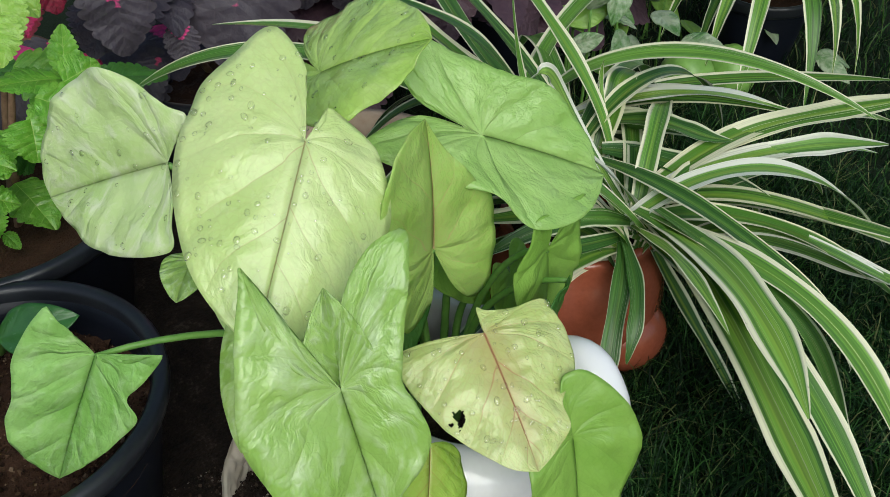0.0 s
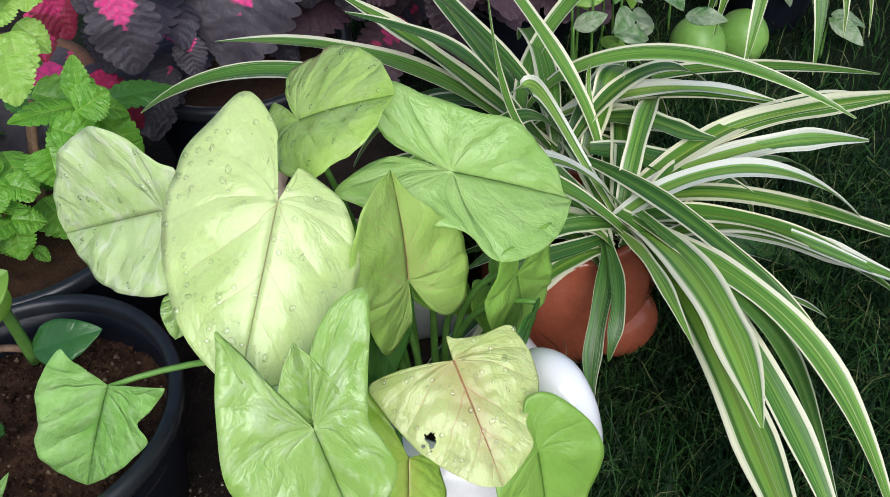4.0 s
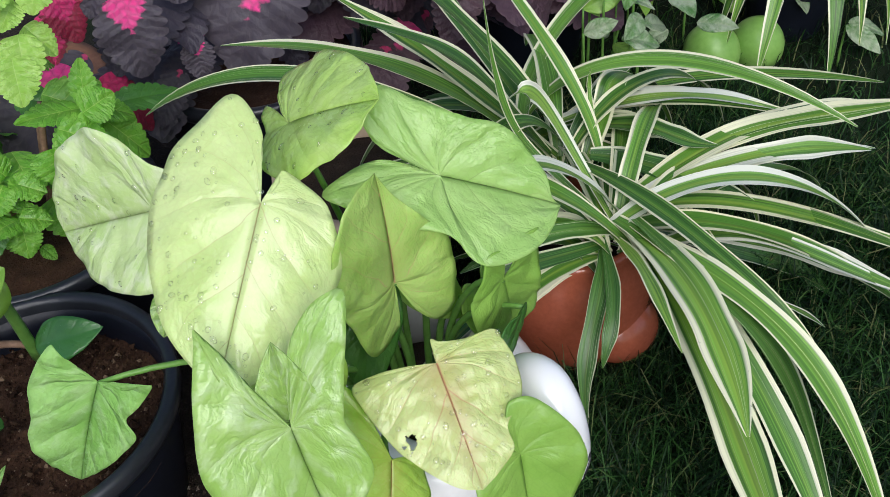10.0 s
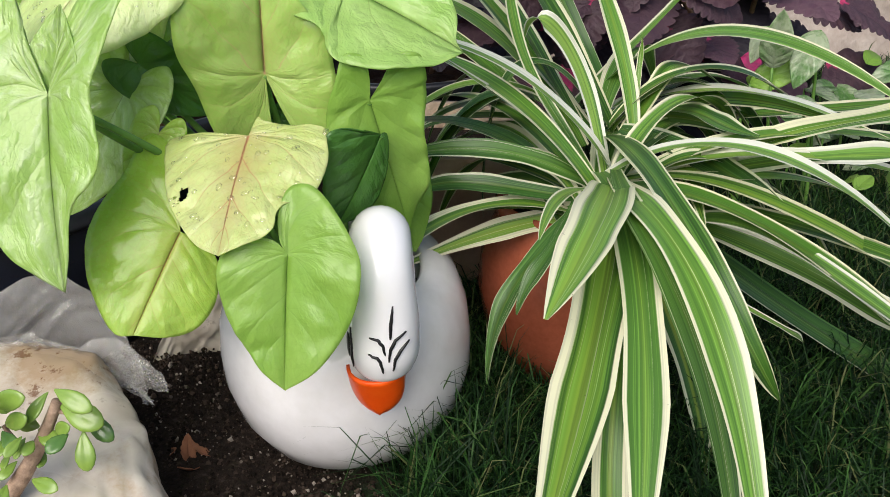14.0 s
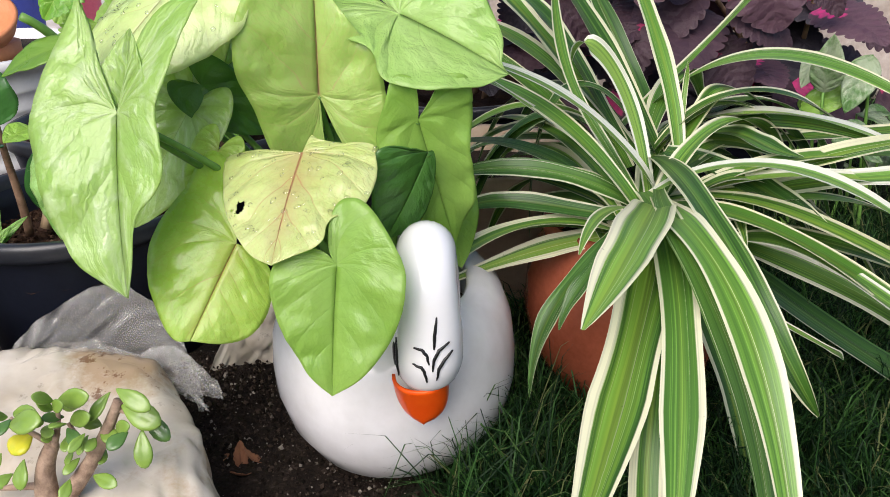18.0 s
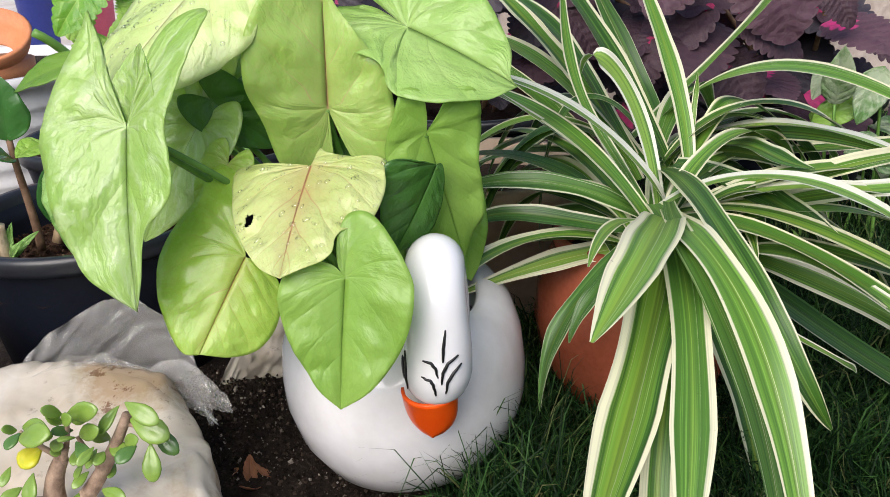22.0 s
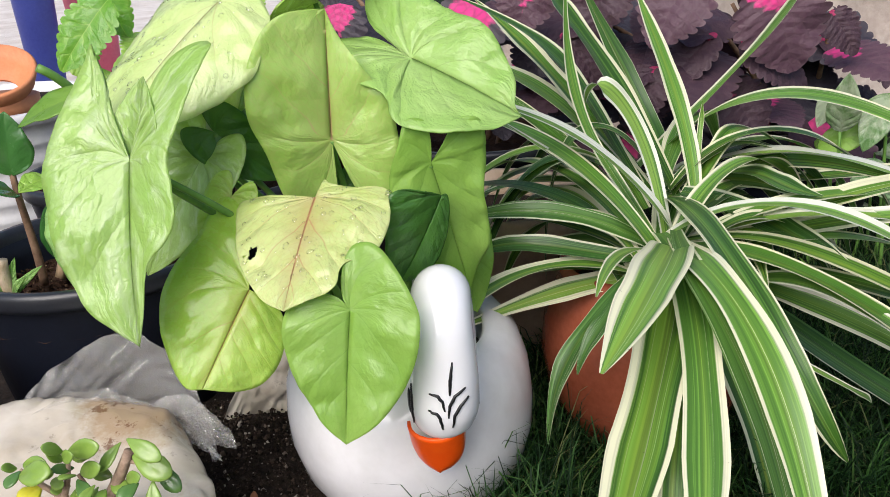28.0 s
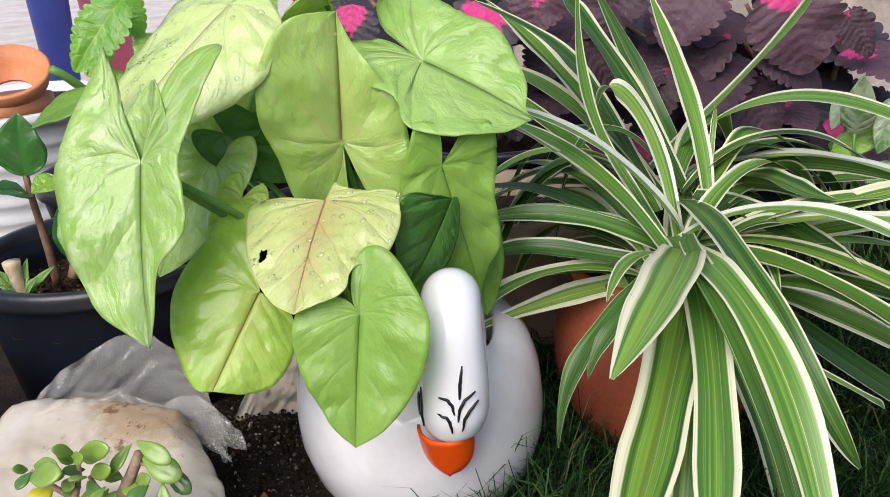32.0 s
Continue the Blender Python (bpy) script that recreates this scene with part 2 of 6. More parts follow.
def strap_leaf(name, greens, pale, margin=0.36):
    """A long striped leaf: uv.x runs across, uv.y along. greens range from the deepest leaf to the lightest."""
    n = Nodes(name)
    uv = n.add("ShaderNodeUVMap")
    sep = n.add("ShaderNodeSeparateXYZ")
    n.link(uv.outputs[0], sep.inputs[0])
    x, y = sep.outputs[0], sep.outputs[1]
    rnd = n.random()
    other = n.math("FRACT", n.math("MULTIPLY", rnd, 7.31))

    def streaks(across, along, seed):
        stretch = n.add("ShaderNodeMapping")
        stretch.inputs["Scale"].default_value = (across, along, 1)
        n.link(uv.outputs[0], stretch.inputs[0])
        shift = n.add("ShaderNodeCombineXYZ")
        n.link(n.math("MULTIPLY", rnd, seed), shift.inputs[0])
        n.link(n.math("MULTIPLY", rnd, 17.0), shift.inputs[1])
        n.link(shift.outputs[0], stretch.inputs["Location"])
        return n.noise(1.0, 3, stretch.outputs[0])

    broad, fine = streaks(5.5, 0.5, 40.0), streaks(15, 0.9, 90.0)
    third = n.math("FRACT", n.math("MULTIPLY", rnd, 23.7))
    # one margin is wider than the other
    across = n.math("ABSOLUTE", n.math("SUBTRACT", x, n.math("ADD", 0.44, n.math("MULTIPLY", third, 0.12))))
    across = n.math("ADD", across, n.math("MULTIPLY", n.math("SUBTRACT", broad, 0.5), 0.14))
    across = n.math("ADD", across, n.math("MULTIPLY", n.math("SUBTRACT", fine, 0.5), 0.09))
    across = n.math("ADD", across, n.math("MULTIPLY", n.math("SUBTRACT", other, 0.5), 0.13))
    edge = n.ramp(across, (margin - 0.016, (0, 0, 0)), (margin + 0.022, (1, 1, 1)))
    tone = n.ramp(rnd, (0.0, greens[0]), (0.45, greens[1]), (0.75, greens[2]), (1.0, greens[3]))
    bright = n.mix(n.ramp(broad, (0.40, (1, 1, 1)), (0.50, (0, 0, 0))), tone, greens[0])
    bright = n.mix(n.math("MULTIPLY", n.ramp(fine, (0.52, (0, 0, 0)), (0.64, (1, 1, 1))), 0.5), bright, tuple(min(1.0, g * 1.5 + 0.02) for g in greens[2]))
    bright = n.mix(n.math("MULTIPLY", n.ramp(fine, (0.36, (1, 1, 1)), (0.47, (0, 0, 0))), 0.3), bright, tuple(g * 0.55 for g in greens[0]))
    core = n.math("MULTIPLY", n.ramp(n.math("ABSOLUTE", n.math("SUBTRACT", x, 0.5)), (0.03, (1, 1, 1)), (0.11, (0, 0, 0))), n.math("ADD", 0.05, n.math("MULTIPLY", other, 0.4)))
    bright = n.mix(core, bright, (0.34, 0.46, 0.06))
    stripe = n.mix(n.math("MULTIPLY", n.ramp(fine, (0.40, (1, 1, 1)), (0.5, (0, 0, 0))), 0.45), pale, tuple(0.62 * p for p in pale))
    # a few thin pale lines inside the green
    thread = streaks(24, 0.35, 130.0)
    bright = n.mix(n.math("MULTIPLY", n.ramp(thread, (0.63, (0, 0, 0)), (0.67, (1, 1, 1))), n.math("MULTIPLY", third, 0.75)), bright, pale)
    colour = n.mix(edge, bright, stripe)
    rusty = n.ramp(n.math("ADD", y, n.math("MULTIPLY", broad, 0.08)), (1.035, (0, 0, 0)), (1.05, (1, 1, 1)))
    colour = n.mix(n.math("MULTIPLY", rusty, 0.8), colour, (0.22, 0.12, 0.05))
    spot = n.ramp(n.noise(240, 2), (0.74, (0, 0, 0)), (0.78, (1, 1, 1)))
    colour = n.mix(n.math("MULTIPLY", spot, 0.5), colour, (0.06, 0.05, 0.03))
    nb = n.bump(n.math("ADD", n.math("MULTIPLY", broad, 0.8), n.math("MULTIPLY", fine, 0.5)), 0.35, 0.0014)
    mat = n.done(colour, 0.32, spec=0.42)
    n.thin(colour, 0.25, nb)
    return mat


def mottled(name, stops, scale=12, rough=0.8, bump=0.4, depth=0.004, fine=140, spec=0.4, metal=0.0):
    """A plain surface with variation at two scales."""
    n = Nodes(name)
    a = n.noise(scale, 6, rough=0.65)
    b = n.noise(fine, 3)
    f = n.math("ADD", n.math("MULTIPLY", a, 0.65), n.math("MULTIPLY", b, 0.35))
    colour = n.ramp(f, *stops)
    n.bump(f, bump, depth)
    return n.done(colour, rough, metal, spec)


LIME = broad_leaf("lime_leaf", (0.40, 0.62, 0.12), (0.55, 0.76, 0.22), (0.76, 0.36, 0.28), patch=(0.58, 0.74, 0.27), marble=0.25, pink=0.14, mid_width=0.030, lateral=0.85)
PALE = broad_leaf("pale_leaf", (0.67, 0.83, 0.32), (0.81, 0.91, 0.48), (0.54, 0.40, 0.19), patches=0.1, patch=(0.74, 0.85, 0.46), rough=0.26, marble=0.2, lateral=0.8, coat=0.45)
COOL = broad_leaf("cool_green_leaf", (0.36, 0.61, 0.14), (0.52, 0.75, 0.25), (0.24, 0.34, 0.08), patch=(0.56, 0.76, 0.30), marble=0.3, lateral=0.7, quilt=0.75)
SUNNY = broad_leaf("sunlit_leaf", (0.44, 0.68, 0.11), (0.66, 0.84, 0.28), (0.10, 0.18, 0.04), patch=(0.70, 0.83, 0.36), marble=0.6, rough=0.26, lateral=0.35)
VARI = broad_leaf("marbled_leaf", (0.37, 0.60, 0.13), (0.52, 0.73, 0.23), (0.22, 0.34, 0.08), patch=(0.72, 0.85, 0.52), marble=0.8, rough=0.24, lateral=0.6, quilt=0.6, coat=0.5)
WHITE_LEAF = broad_leaf("variegated_leaf", (0.62, 0.81, 0.32), (0.78, 0.90, 0.48), (0.60, 0.72, 0.30), patches=0.4, patch=(0.90, 0.94, 0.74), marble=1.0, quilt=0.45, rough=0.24, coat=0.4)
BLUSH = broad_leaf("blush_leaf", (0.60, 0.72, 0.24), (0.74, 0.82, 0.38), (0.58, 0.12, 0.10), patches=0.15, patch=(0.72, 0.79, 0.42), pink=0.45, vein_width=0.024, marble=0.4, mid_width=0.026, lateral=0.9, rough=0.22)
GOLD = broad_leaf("golden_leaf", (0.36, 0.60, 0.07), (0.50, 0.72, 0.15), (0.50, 0.22, 0.09), pink=0.22, patch=(0.56, 0.74, 0.16), marble=0.3, rough=0.27, quilt=0.3, coat=0.2, lateral=0.85, mid_width=0.016)
GREEN = broad_leaf("green_leaf", (0.26, 0.49, 0.07), (0.38, 0.60, 0.13), (0.10, 0.25, 0.03), patches=0.05, patch=(0.34, 0.58, 0.13), marble=0.1, quilt=0.3, coat=0.15)
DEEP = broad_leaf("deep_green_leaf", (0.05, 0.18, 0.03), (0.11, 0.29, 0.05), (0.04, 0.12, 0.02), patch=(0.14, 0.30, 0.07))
MINT = broad_leaf("mint_leaf", (0.32, 0.61, 0.14), (0.50, 0.77, 0.28), (0.12, 0.32, 0.06), patch=(0.60, 0.80, 0.42), quilt=0.65, marble=0.6, rough=0.26)
GLOSSY = broad_leaf("glossy_leaf", (0.035, 0.14, 0.03), (0.07, 0.22, 0.05), (0.06, 0.16, 0.03), patch=(0.08, 0.24, 0.06), quilt=0.12, rough=0.24, through=0.2)
YOUNG = broad_leaf("young_leaf", (0.17, 0.36, 0.04), (0.27, 0.47, 0.07), (0.30, 0.46, 0.10), patch=(0.40, 0.60, 0.14), quilt=0.15, rough=0.3)
# stalk green lowered to carry the leafy shade inside the arrowhead clump
STALK = mottled("green_stalk", ((0.3, (0.08, 0.20, 0.03)), (0.7, (0.17, 0.34, 0.07))), 30, 0.45, 0.2)
STRAP = strap_leaf("striped_leaf", ((0.036, 0.105, 0.016), (0.070, 0.19, 0.024), (0.115, 0.26, 0.030), (0.19, 0.34, 0.04)), (0.81, 0.80, 0.55), 0.355)
STRAP_PALE = strap_leaf("lime_striped_leaf", ((0.075, 0.19, 0.030), (0.12, 0.28, 0.038), (0.17, 0.35, 0.045), (0.24, 0.41, 0.06)), (0.81, 0.80, 0.57), 0.345)
STRAP_WHITE = strap_leaf("white_striped_leaf", ((0.09, 0.21, 0.045), (0.14, 0.29, 0.05), (0.20, 0.38, 0.06), (0.27, 0.44, 0.08)), (0.84, 0.85, 0.72), 0.27)
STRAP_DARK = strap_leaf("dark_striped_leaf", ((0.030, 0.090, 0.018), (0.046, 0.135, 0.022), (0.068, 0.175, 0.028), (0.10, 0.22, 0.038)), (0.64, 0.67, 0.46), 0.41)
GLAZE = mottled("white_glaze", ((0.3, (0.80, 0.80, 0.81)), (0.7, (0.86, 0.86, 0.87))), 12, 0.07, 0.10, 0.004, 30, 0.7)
# swan body: the neck's white, darkened in colour where the lower body came out overlit
SHELL = mottled("dimmed_white_glaze", ((0.22, (0.60, 0.59, 0.58)), (0.6, (0.76, 0.75, 0.76))), 14, 0.10, 0.10, 0.003, 60, 0.6)
BEAK = mottled("orange_paint", ((0.3, (0.86, 0.075, 0.004)), (0.7, (0.93, 0.12, 0.008))), 40, 0.3, 0.2, 0.001)
INK = mottled("black_paint", ((0.3, (0.006, 0.006, 0.007)), (0.7, (0.015, 0.015, 0.016))), 60, 0.35, 0.1, 0.001)
BLACK_POT = mottled("black_plastic", ((0.3, (0.004, 0.005, 0.009)), (0.66, (0.008, 0.010, 0.018)), (0.9, (0.05, 0.048, 0.045))), 16, 0.42, 0.2, 0.001, 260, 0.32)
POT_LIP = mottled("scuffed_black_plastic", ((0.3, (0.008, 0.009, 0.013)), (0.62, (0.018, 0.020, 0.025)), (0.85, (0.08, 0.078, 0.07))), 24, 0.32, 0.25, 0.001, 300, 0.5)
TERRA = mottled("terracotta", ((0.3, (0.24, 0.060, 0.030)), (0.7, (0.38, 0.105, 0.055))), 18, 0.20, 0.25, 0.002, 220, 0.6)
SOIL = mottled("dark_soil", ((0.3, (0.010, 0.007, 0.005)), (0.55, (0.030, 0.020, 0.014)), (0.75, (0.085, 0.060, 0.042))), 55, 0.95, 0.9, 0.006, 420, 0.2)
BROWN_SOIL = mottled("brown_soil", ((0.3, (0.018, 0.008, 0.004)), (0.55, (0.045, 0.022, 0.012)), (0.78, (0.11, 0.065, 0.038))), 45, 0.95, 0.9, 0.006, 380, 0.2)
TWIG = mottled("brown_twig", ((0.3, (0.10, 0.055, 0.03)), (0.7, (0.26, 0.16, 0.10))), 70, 0.8, 0.6, 0.002)

# ---- builders ----
def mesh_of(name, verts, faces, uvs=None, smooth=True):
    me = bpy.data.meshes.new(name)
    me.from_pydata([tuple(v) for v in verts], [], faces)
    if uvs:
        layer = me.uv_layers.new(name="UVMap")
        flat = []
        for poly in faces:
            for i in poly:
                flat.extend(uvs[i])
        layer.data.foreach_set("uv", flat)
    if smooth:
        me.polygons.foreach_set("use_smooth", [True] * len(me.polygons))
    me.update()
    return me


def part(name, me, material, parent=None, label=""):
    if isinstance(me, bmesh.types.BMesh):
        bm, me = me, bpy.data.meshes.new(name)
        bm.to_mesh(me)
        bm.free()
    ob = new(name, me)
    if material and not me.materials:
        me.materials.append(material)
    ob.parent = parent
    if label:
        ob["label"] = label
    return ob


def thing(name, label, category, group="", kind=""):
    return tagged(new(name), label, category, group, kind)


def bez(p, t):
    a, b, c, d = p
    s = 1 - t
    return a * (s * s * s) + b * (3 * s * s * t) + c * (3 * s * t * t) + d * (t * t * t)


def tube(points, radii, sides=8, caps=True):
    """A tube of changing thickness along points."""
    pts = [Vector(p) for p in points]
    verts, faces, uvs = [], [], []
    side = None
    for i, p in enumerate(pts):
        d = (pts[min(i + 1, len(pts) - 1)] - pts[max(i - 1, 0)]).normalized()
        if side is None:
            side = d.orthogonal().normalized()
        side = (side - d * side.dot(d)).normalized()
        other = d.cross(side)
        rad = radii[i] if isinstance(radii, (list, tuple)) else radii
        for k in range(sides):
            a = 2 * math.pi * k / sides
            verts.append(p + rad * (math.cos(a) * side + math.sin(a) * other))
            uvs.append((k / sides, i / len(pts)))
    for i in range(len(pts) - 1):
        for k in range(sides):
            a, b = i * sides + k, i * sides + (k + 1) % sides
            faces.append((a, b, b + sides, a + sides))
    if caps:
        faces.append(tuple(range(sides - 1, -1, -1)))
        faces.append(tuple(range(len(verts) - sides, len(verts))))
    return mesh_of("tube", verts, faces, uvs)


def stem(a, b, c, d, r0, r1, steps=14, sides=8):
    p = [Vector(v) for v in (a, b, c, d)]
    return tube([bez(p, i / steps) for i in range(steps + 1)], [r0 + (r1 - r0) * i / steps for i in range(steps + 1)], sides)


def lathe(profile, steps=48, wobble=0.0, seed=0):
    """A turned body from (radius, height) pairs, closed where the radius is nought."""
    verts, faces = [], []
    for j, (r, z) in enumerate(profile):
        for k in range(steps):
            a = 2 * math.pi * k / steps
            w = 1 + wobble * noise.noise((math.cos(a) * 2 + seed, math.sin(a) * 2, z * 20))
            verts.append((r * w * math.cos(a), r * w * math.sin(a), z))
    for j in range(len(profile) - 1):
        for k in range(steps):
            a, b = j * steps + k, j * steps + (k + 1) % steps
            faces.append((a, b, b + steps, a + steps))
    me = mesh_of("turned", verts, faces)
    bm = bmesh.new()
    bm.from_mesh(me)
    bmesh.ops.remove_doubles(bm, verts=bm.verts, dist=1e-5)
    bm.to_mesh(me)
    bm.free()
    me.polygons.foreach_set("use_smooth", [True] * len(me.polygons))
    return me


def smooth_line(points, steps):
    """A smooth line through points, with steps pieces in all, evenly spread."""
    p = [Vector(v) for v in points]
    fine = []
    for i in range(len(p) - 1):
        a, b = p[i], p[i + 1]
        pa = p[i - 1] if i else a
        pb = p[i + 2] if i + 2 < len(p) else b
        for k in range(8):
            t = k / 8
            fine.append(0.5 * (2 * a + (b - pa) * t + (2 * pa - 5 * a + 4 * b - pb) * t * t + (3 * a - pa - 3 * b + pb) * t ** 3))
    fine.append(p[-1])
    run = [0.0]
    for a, b in zip(fine, fine[1:]):
        run.append(run[-1] + (b - a).length)
    out, j = [], 0
    for i in range(steps + 1):
        want = run[-1] * i / steps
        while j < len(run) - 2 and run[j + 1] < want:
            j += 1
        f = (want - run[j]) / max(1e-9, run[j + 1] - run[j])
        out.append(fine[j].lerp(fine[j + 1], min(1, max(0, f))))
    return out


def heart_leaf(base, tip, normal, left, right, fold=(0.0, 0.0), camber=0.06, arch=0.06, droop=0.0, wave=0.03, seed=0, rows=84, cols=12, hole=None, quilt=0.011, veins=7.0):
    """An arrow- or heart-shaped leaf. left and right give half its outline each, from the tip round to the base, as shares of its length along and
    across; fold lifts the halves; arch bows the midrib; droop hangs the rims; wave ruffles the rim; hole is a torn gap (half, along, across, size)."""
    S, T = Vector(base), Vector(tip)
    L = (T - S).length
    u = (T - S) / L
    n = Vector(normal)
    n = (n - u * n.dot(u)).normalized()
    v = n.cross(u)
    verts, faces, uvs = [], [], []

    def spot(a, b, half):
        k = fold[half]
        w = abs(b)
        x = Vector((a, b, k * w - camber * w * (w - 0.45) * 4 + arch * a * (1 - a) * 2 - droop * w * w))
        x.z += 0.035 * min(1, w * 5) * noise.noise(Vector((a * 4.0, b * 4.0, seed * 3.1))) + 0.012 * min(1, w * 5) * noise.noise(Vector((a * 11, b * 11, seed)))
        return x

    for half, prof in enumerate((left, right)):
        sign = 1 if half == 0 else -1
        line = smooth_line([(1.0, 0.0, 0.0)] + [(a, b, 0.0) for a, b in prof] + [(0.0, 0.0, 0.0)], rows)
        first = len(verts)
        low = 1.0
        for i, o in enumerate(line):
            f = i / rows
            low = min(low, max(0.0, o.x - 0.42 * abs(o.y)))
            sp = 1.0 - (1.0 - low) if i else 1.0
            ruffle = wave * (math.sin(f * 26 + seed * 2.1 + half) * 0.6 + math.sin(f * 11 + seed)) * min(1.0, abs(o.y) * 4) * (1.0 if o.x > 0 else 0.35)
            for k in range(cols + 1):
                r = k / cols
                a, b = sp + (o.x - sp) * r, o.y * r
                q = spot(a, b * sign, half)
                ph = f * veins + r * 0.9
                tri = abs(ph - math.floor(ph) - 0.5)
                q.z += quilt * (math.sin(math.pi * tri) - 0.35) * (0.7 + 0.9 * noise.noise((f * 9.0, seed * 1.7, half))) * min(1.0, r * 3.0) * (1.1 - 0.75 * r) * min(1.0, abs(o.y) * 5) * (1.0 if o.x > 0 else 0.25 + 0.75 * min(1.0, abs(o.y) * 2.5))
                q.z += ruffle * r * r * 0.5
                verts.append(S + (u * q.x + v * q.y + n * q.z) * L)
                uvs.append((r, f))
        for i in range(rows):
            for k in range(cols):
                a = first + i * (cols + 1) + k
                if hole and half == hole[0]:
                    o = line[i]
                    r = (k + 0.5) / cols
                    d = math.hypot((o.x * r + (1 - r) * max(0, o.x - 0.42 * o.y)) - hole[1], o.y * r - hole[2])
                    ang = math.atan2(o.y * r - hole[2], o.x * r - hole[1])
                    if d < hole[3] * (0.8 + 0.42 * math.sin(4 * ang + 0.6) + 0.5 * noise.noise((o.x * 30, o.y * r * 30, seed))):
                        continue
                q = (a, a + 1, a + cols + 2, a + cols + 1)
                faces.append(q if half == 0 else q[::-1])
    me = mesh_of("leaf", verts, faces, uvs)
    bm = bmesh.new()
    bm.from_mesh(me)
    bmesh.ops.remove_doubles(bm, verts=bm.verts, dist=2e-5)
    bmesh.ops.recalc_face_normals(bm, faces=bm.faces)
    bm.to_mesh(me)
    bm.free()
    me.polygons.foreach_set("use_smooth", [True] * len(me.polygons))
    return me


def thicken(ob, depth=0.0006):
    mod = ob.modifiers.new("thickness", "SOLIDIFY")
    mod.thickness, mod.offset = depth, 0
    return ob


def blade(p0, p1, p2, p3, width, twist=0.0, steps=22, channel=0.22, seed=0, turn=0.0):
    """A strap leaf along a bent line, keeled along its middle. twist turns it towards its tip, turn all along (degrees)."""
    p = [Vector(v) for v in (p0, p1, p2, p3)]
    flat = p[3] - p[0]
    flat.z = 0
    flat = flat.normalized() if flat.length > 1e-4 else Vector((0, -1, 0))
    side = flat.cross(Vector((0, 0, 1)))
    verts, faces, uvs = [], [], []
    across = (-1, -0.72, -0.38, 0, 0.38, 0.72, 1)
    for i in range(steps + 1):
        t = i / steps
        c = bez(p, t)
        d = (bez(p, min(1, t + 0.02)) - bez(p, max(0, t - 0.02))).normalized()
        s = (side - d * side.dot(d)).normalized()
        s = Matrix.Rotation(radians(turn + twist * t * t), 3, d) @ s
        up = s.cross(d)
        half = width / 2 * min(1, 0.5 + 2.0 * t) * min(1.0, (1.01 - t) / 0.30) ** 0.75
        half *= 1 + 0.06 * math.sin(t * 17 + seed)
        for a in across:
            keel = channel * (abs(a) ** 1.3) + 0.07 * math.sin(t * 14 + seed * 1.7) * a
            verts.append(c + s * (a * half) + up * (keel * half))
            uvs.append((a / 2 + 0.5, t))
    m = len(across)
    for i in range(steps):
        for k in range(m - 1):
            a = i * m + k
            faces.append((a, a + 1, a + m + 1, a + m))
    return mesh_of("blade", verts, faces, uvs)


def saw_leaf(length, width, teeth=9, droop=0.35, fold=0.15, seed=0, cols=6, depth=0.17):
    """A toothed oval leaf from the origin along +y, its upper face to +z."""
    verts, faces, uvs = [], [], []
    rows = teeth * 6
    for half in (-1, 1):
        first = len(verts)
        for i in range(rows + 1):
            f = i / rows
            shape = math.sin(math.pi * min(1, (f * 0.93 + 0.05) ** 0.72)) ** 0.72 * (1 - 0.12 * f)
            saw = (f * teeth) % 1.0
            edge = width / 2 * shape * (1 + depth * math.sin(math.pi * saw) ** 0.6 - depth * 0.6)
            for k in range(cols + 1):
                r = k / cols
                x = half * edge * r
                y = length * (f + 0.04 * r * math.sin(f * 3) + 0.03 * r * (1 - f))
                z = -droop * length * f * f + fold * abs(x) - 0.25 * x * x / width
                ph = f * 9.0 - r * 1.2
                z += 0.015 * width * (abs(ph - math.floor(ph) - 0.5) * 2 - 0.5) * r * (1.3 - r)
                z += 0.07 * width * noise.noise((x * 4 / width + seed, y * 4 / length, seed)) * (0.3 + r)
                verts.append((x, y, z))
                uvs.append((r, f))
        for i in range(rows):
            for k in range(cols):
                a = first + i * (cols + 1) + k
                q = (a, a + 1, a + cols + 2, a + cols + 1)
                faces.append(q if half == 1 else q[::-1])
    return mesh_of("saw_leaf", verts, faces, uvs)

# ---- ground ----
GROUND = -0.03


def ground_sheet():
    """One sheet to the horizon, fine near the plants and coarse far off, with a low mound of bare soil."""
    xs = sorted({round(-60 + 12 * i, 3) for i in range(11)} | {round(-3 + 0.5 * i, 3) for i in range(13)} | {round(-0.8 + 0.02 * i, 3) for i in range(81)})
    ys = sorted({round(-60 + 12 * i, 3) for i in range(11)} | {round(-3 + 0.5 * i, 3) for i in range(13)} | {round(-0.6 + 0.02 * i, 3) for i in range(81)})
    verts = []
    for y in ys:
        for x in xs:
            z = GROUND
            if abs(x) < 1.2 and abs(y) < 1.4:
                z += 0.006 * noise.noise((x * 9, y * 9, 0)) + 0.003 * noise.noise((x * 40, y * 40, 3))
                z += 0.026 * math.exp(-(((x + 0.19) / 0.07) ** 2 + ((y - 0.15) / 0.09) ** 2))
            verts.append((x, y, z))
    n = len(xs)
    faces = [(j * n + i, j * n + i + 1, (j + 1) * n + i + 1, (j + 1) * n + i) for j in range(len(ys) - 1) for i in range(n - 1)]
    return mesh_of("ground", verts, faces)


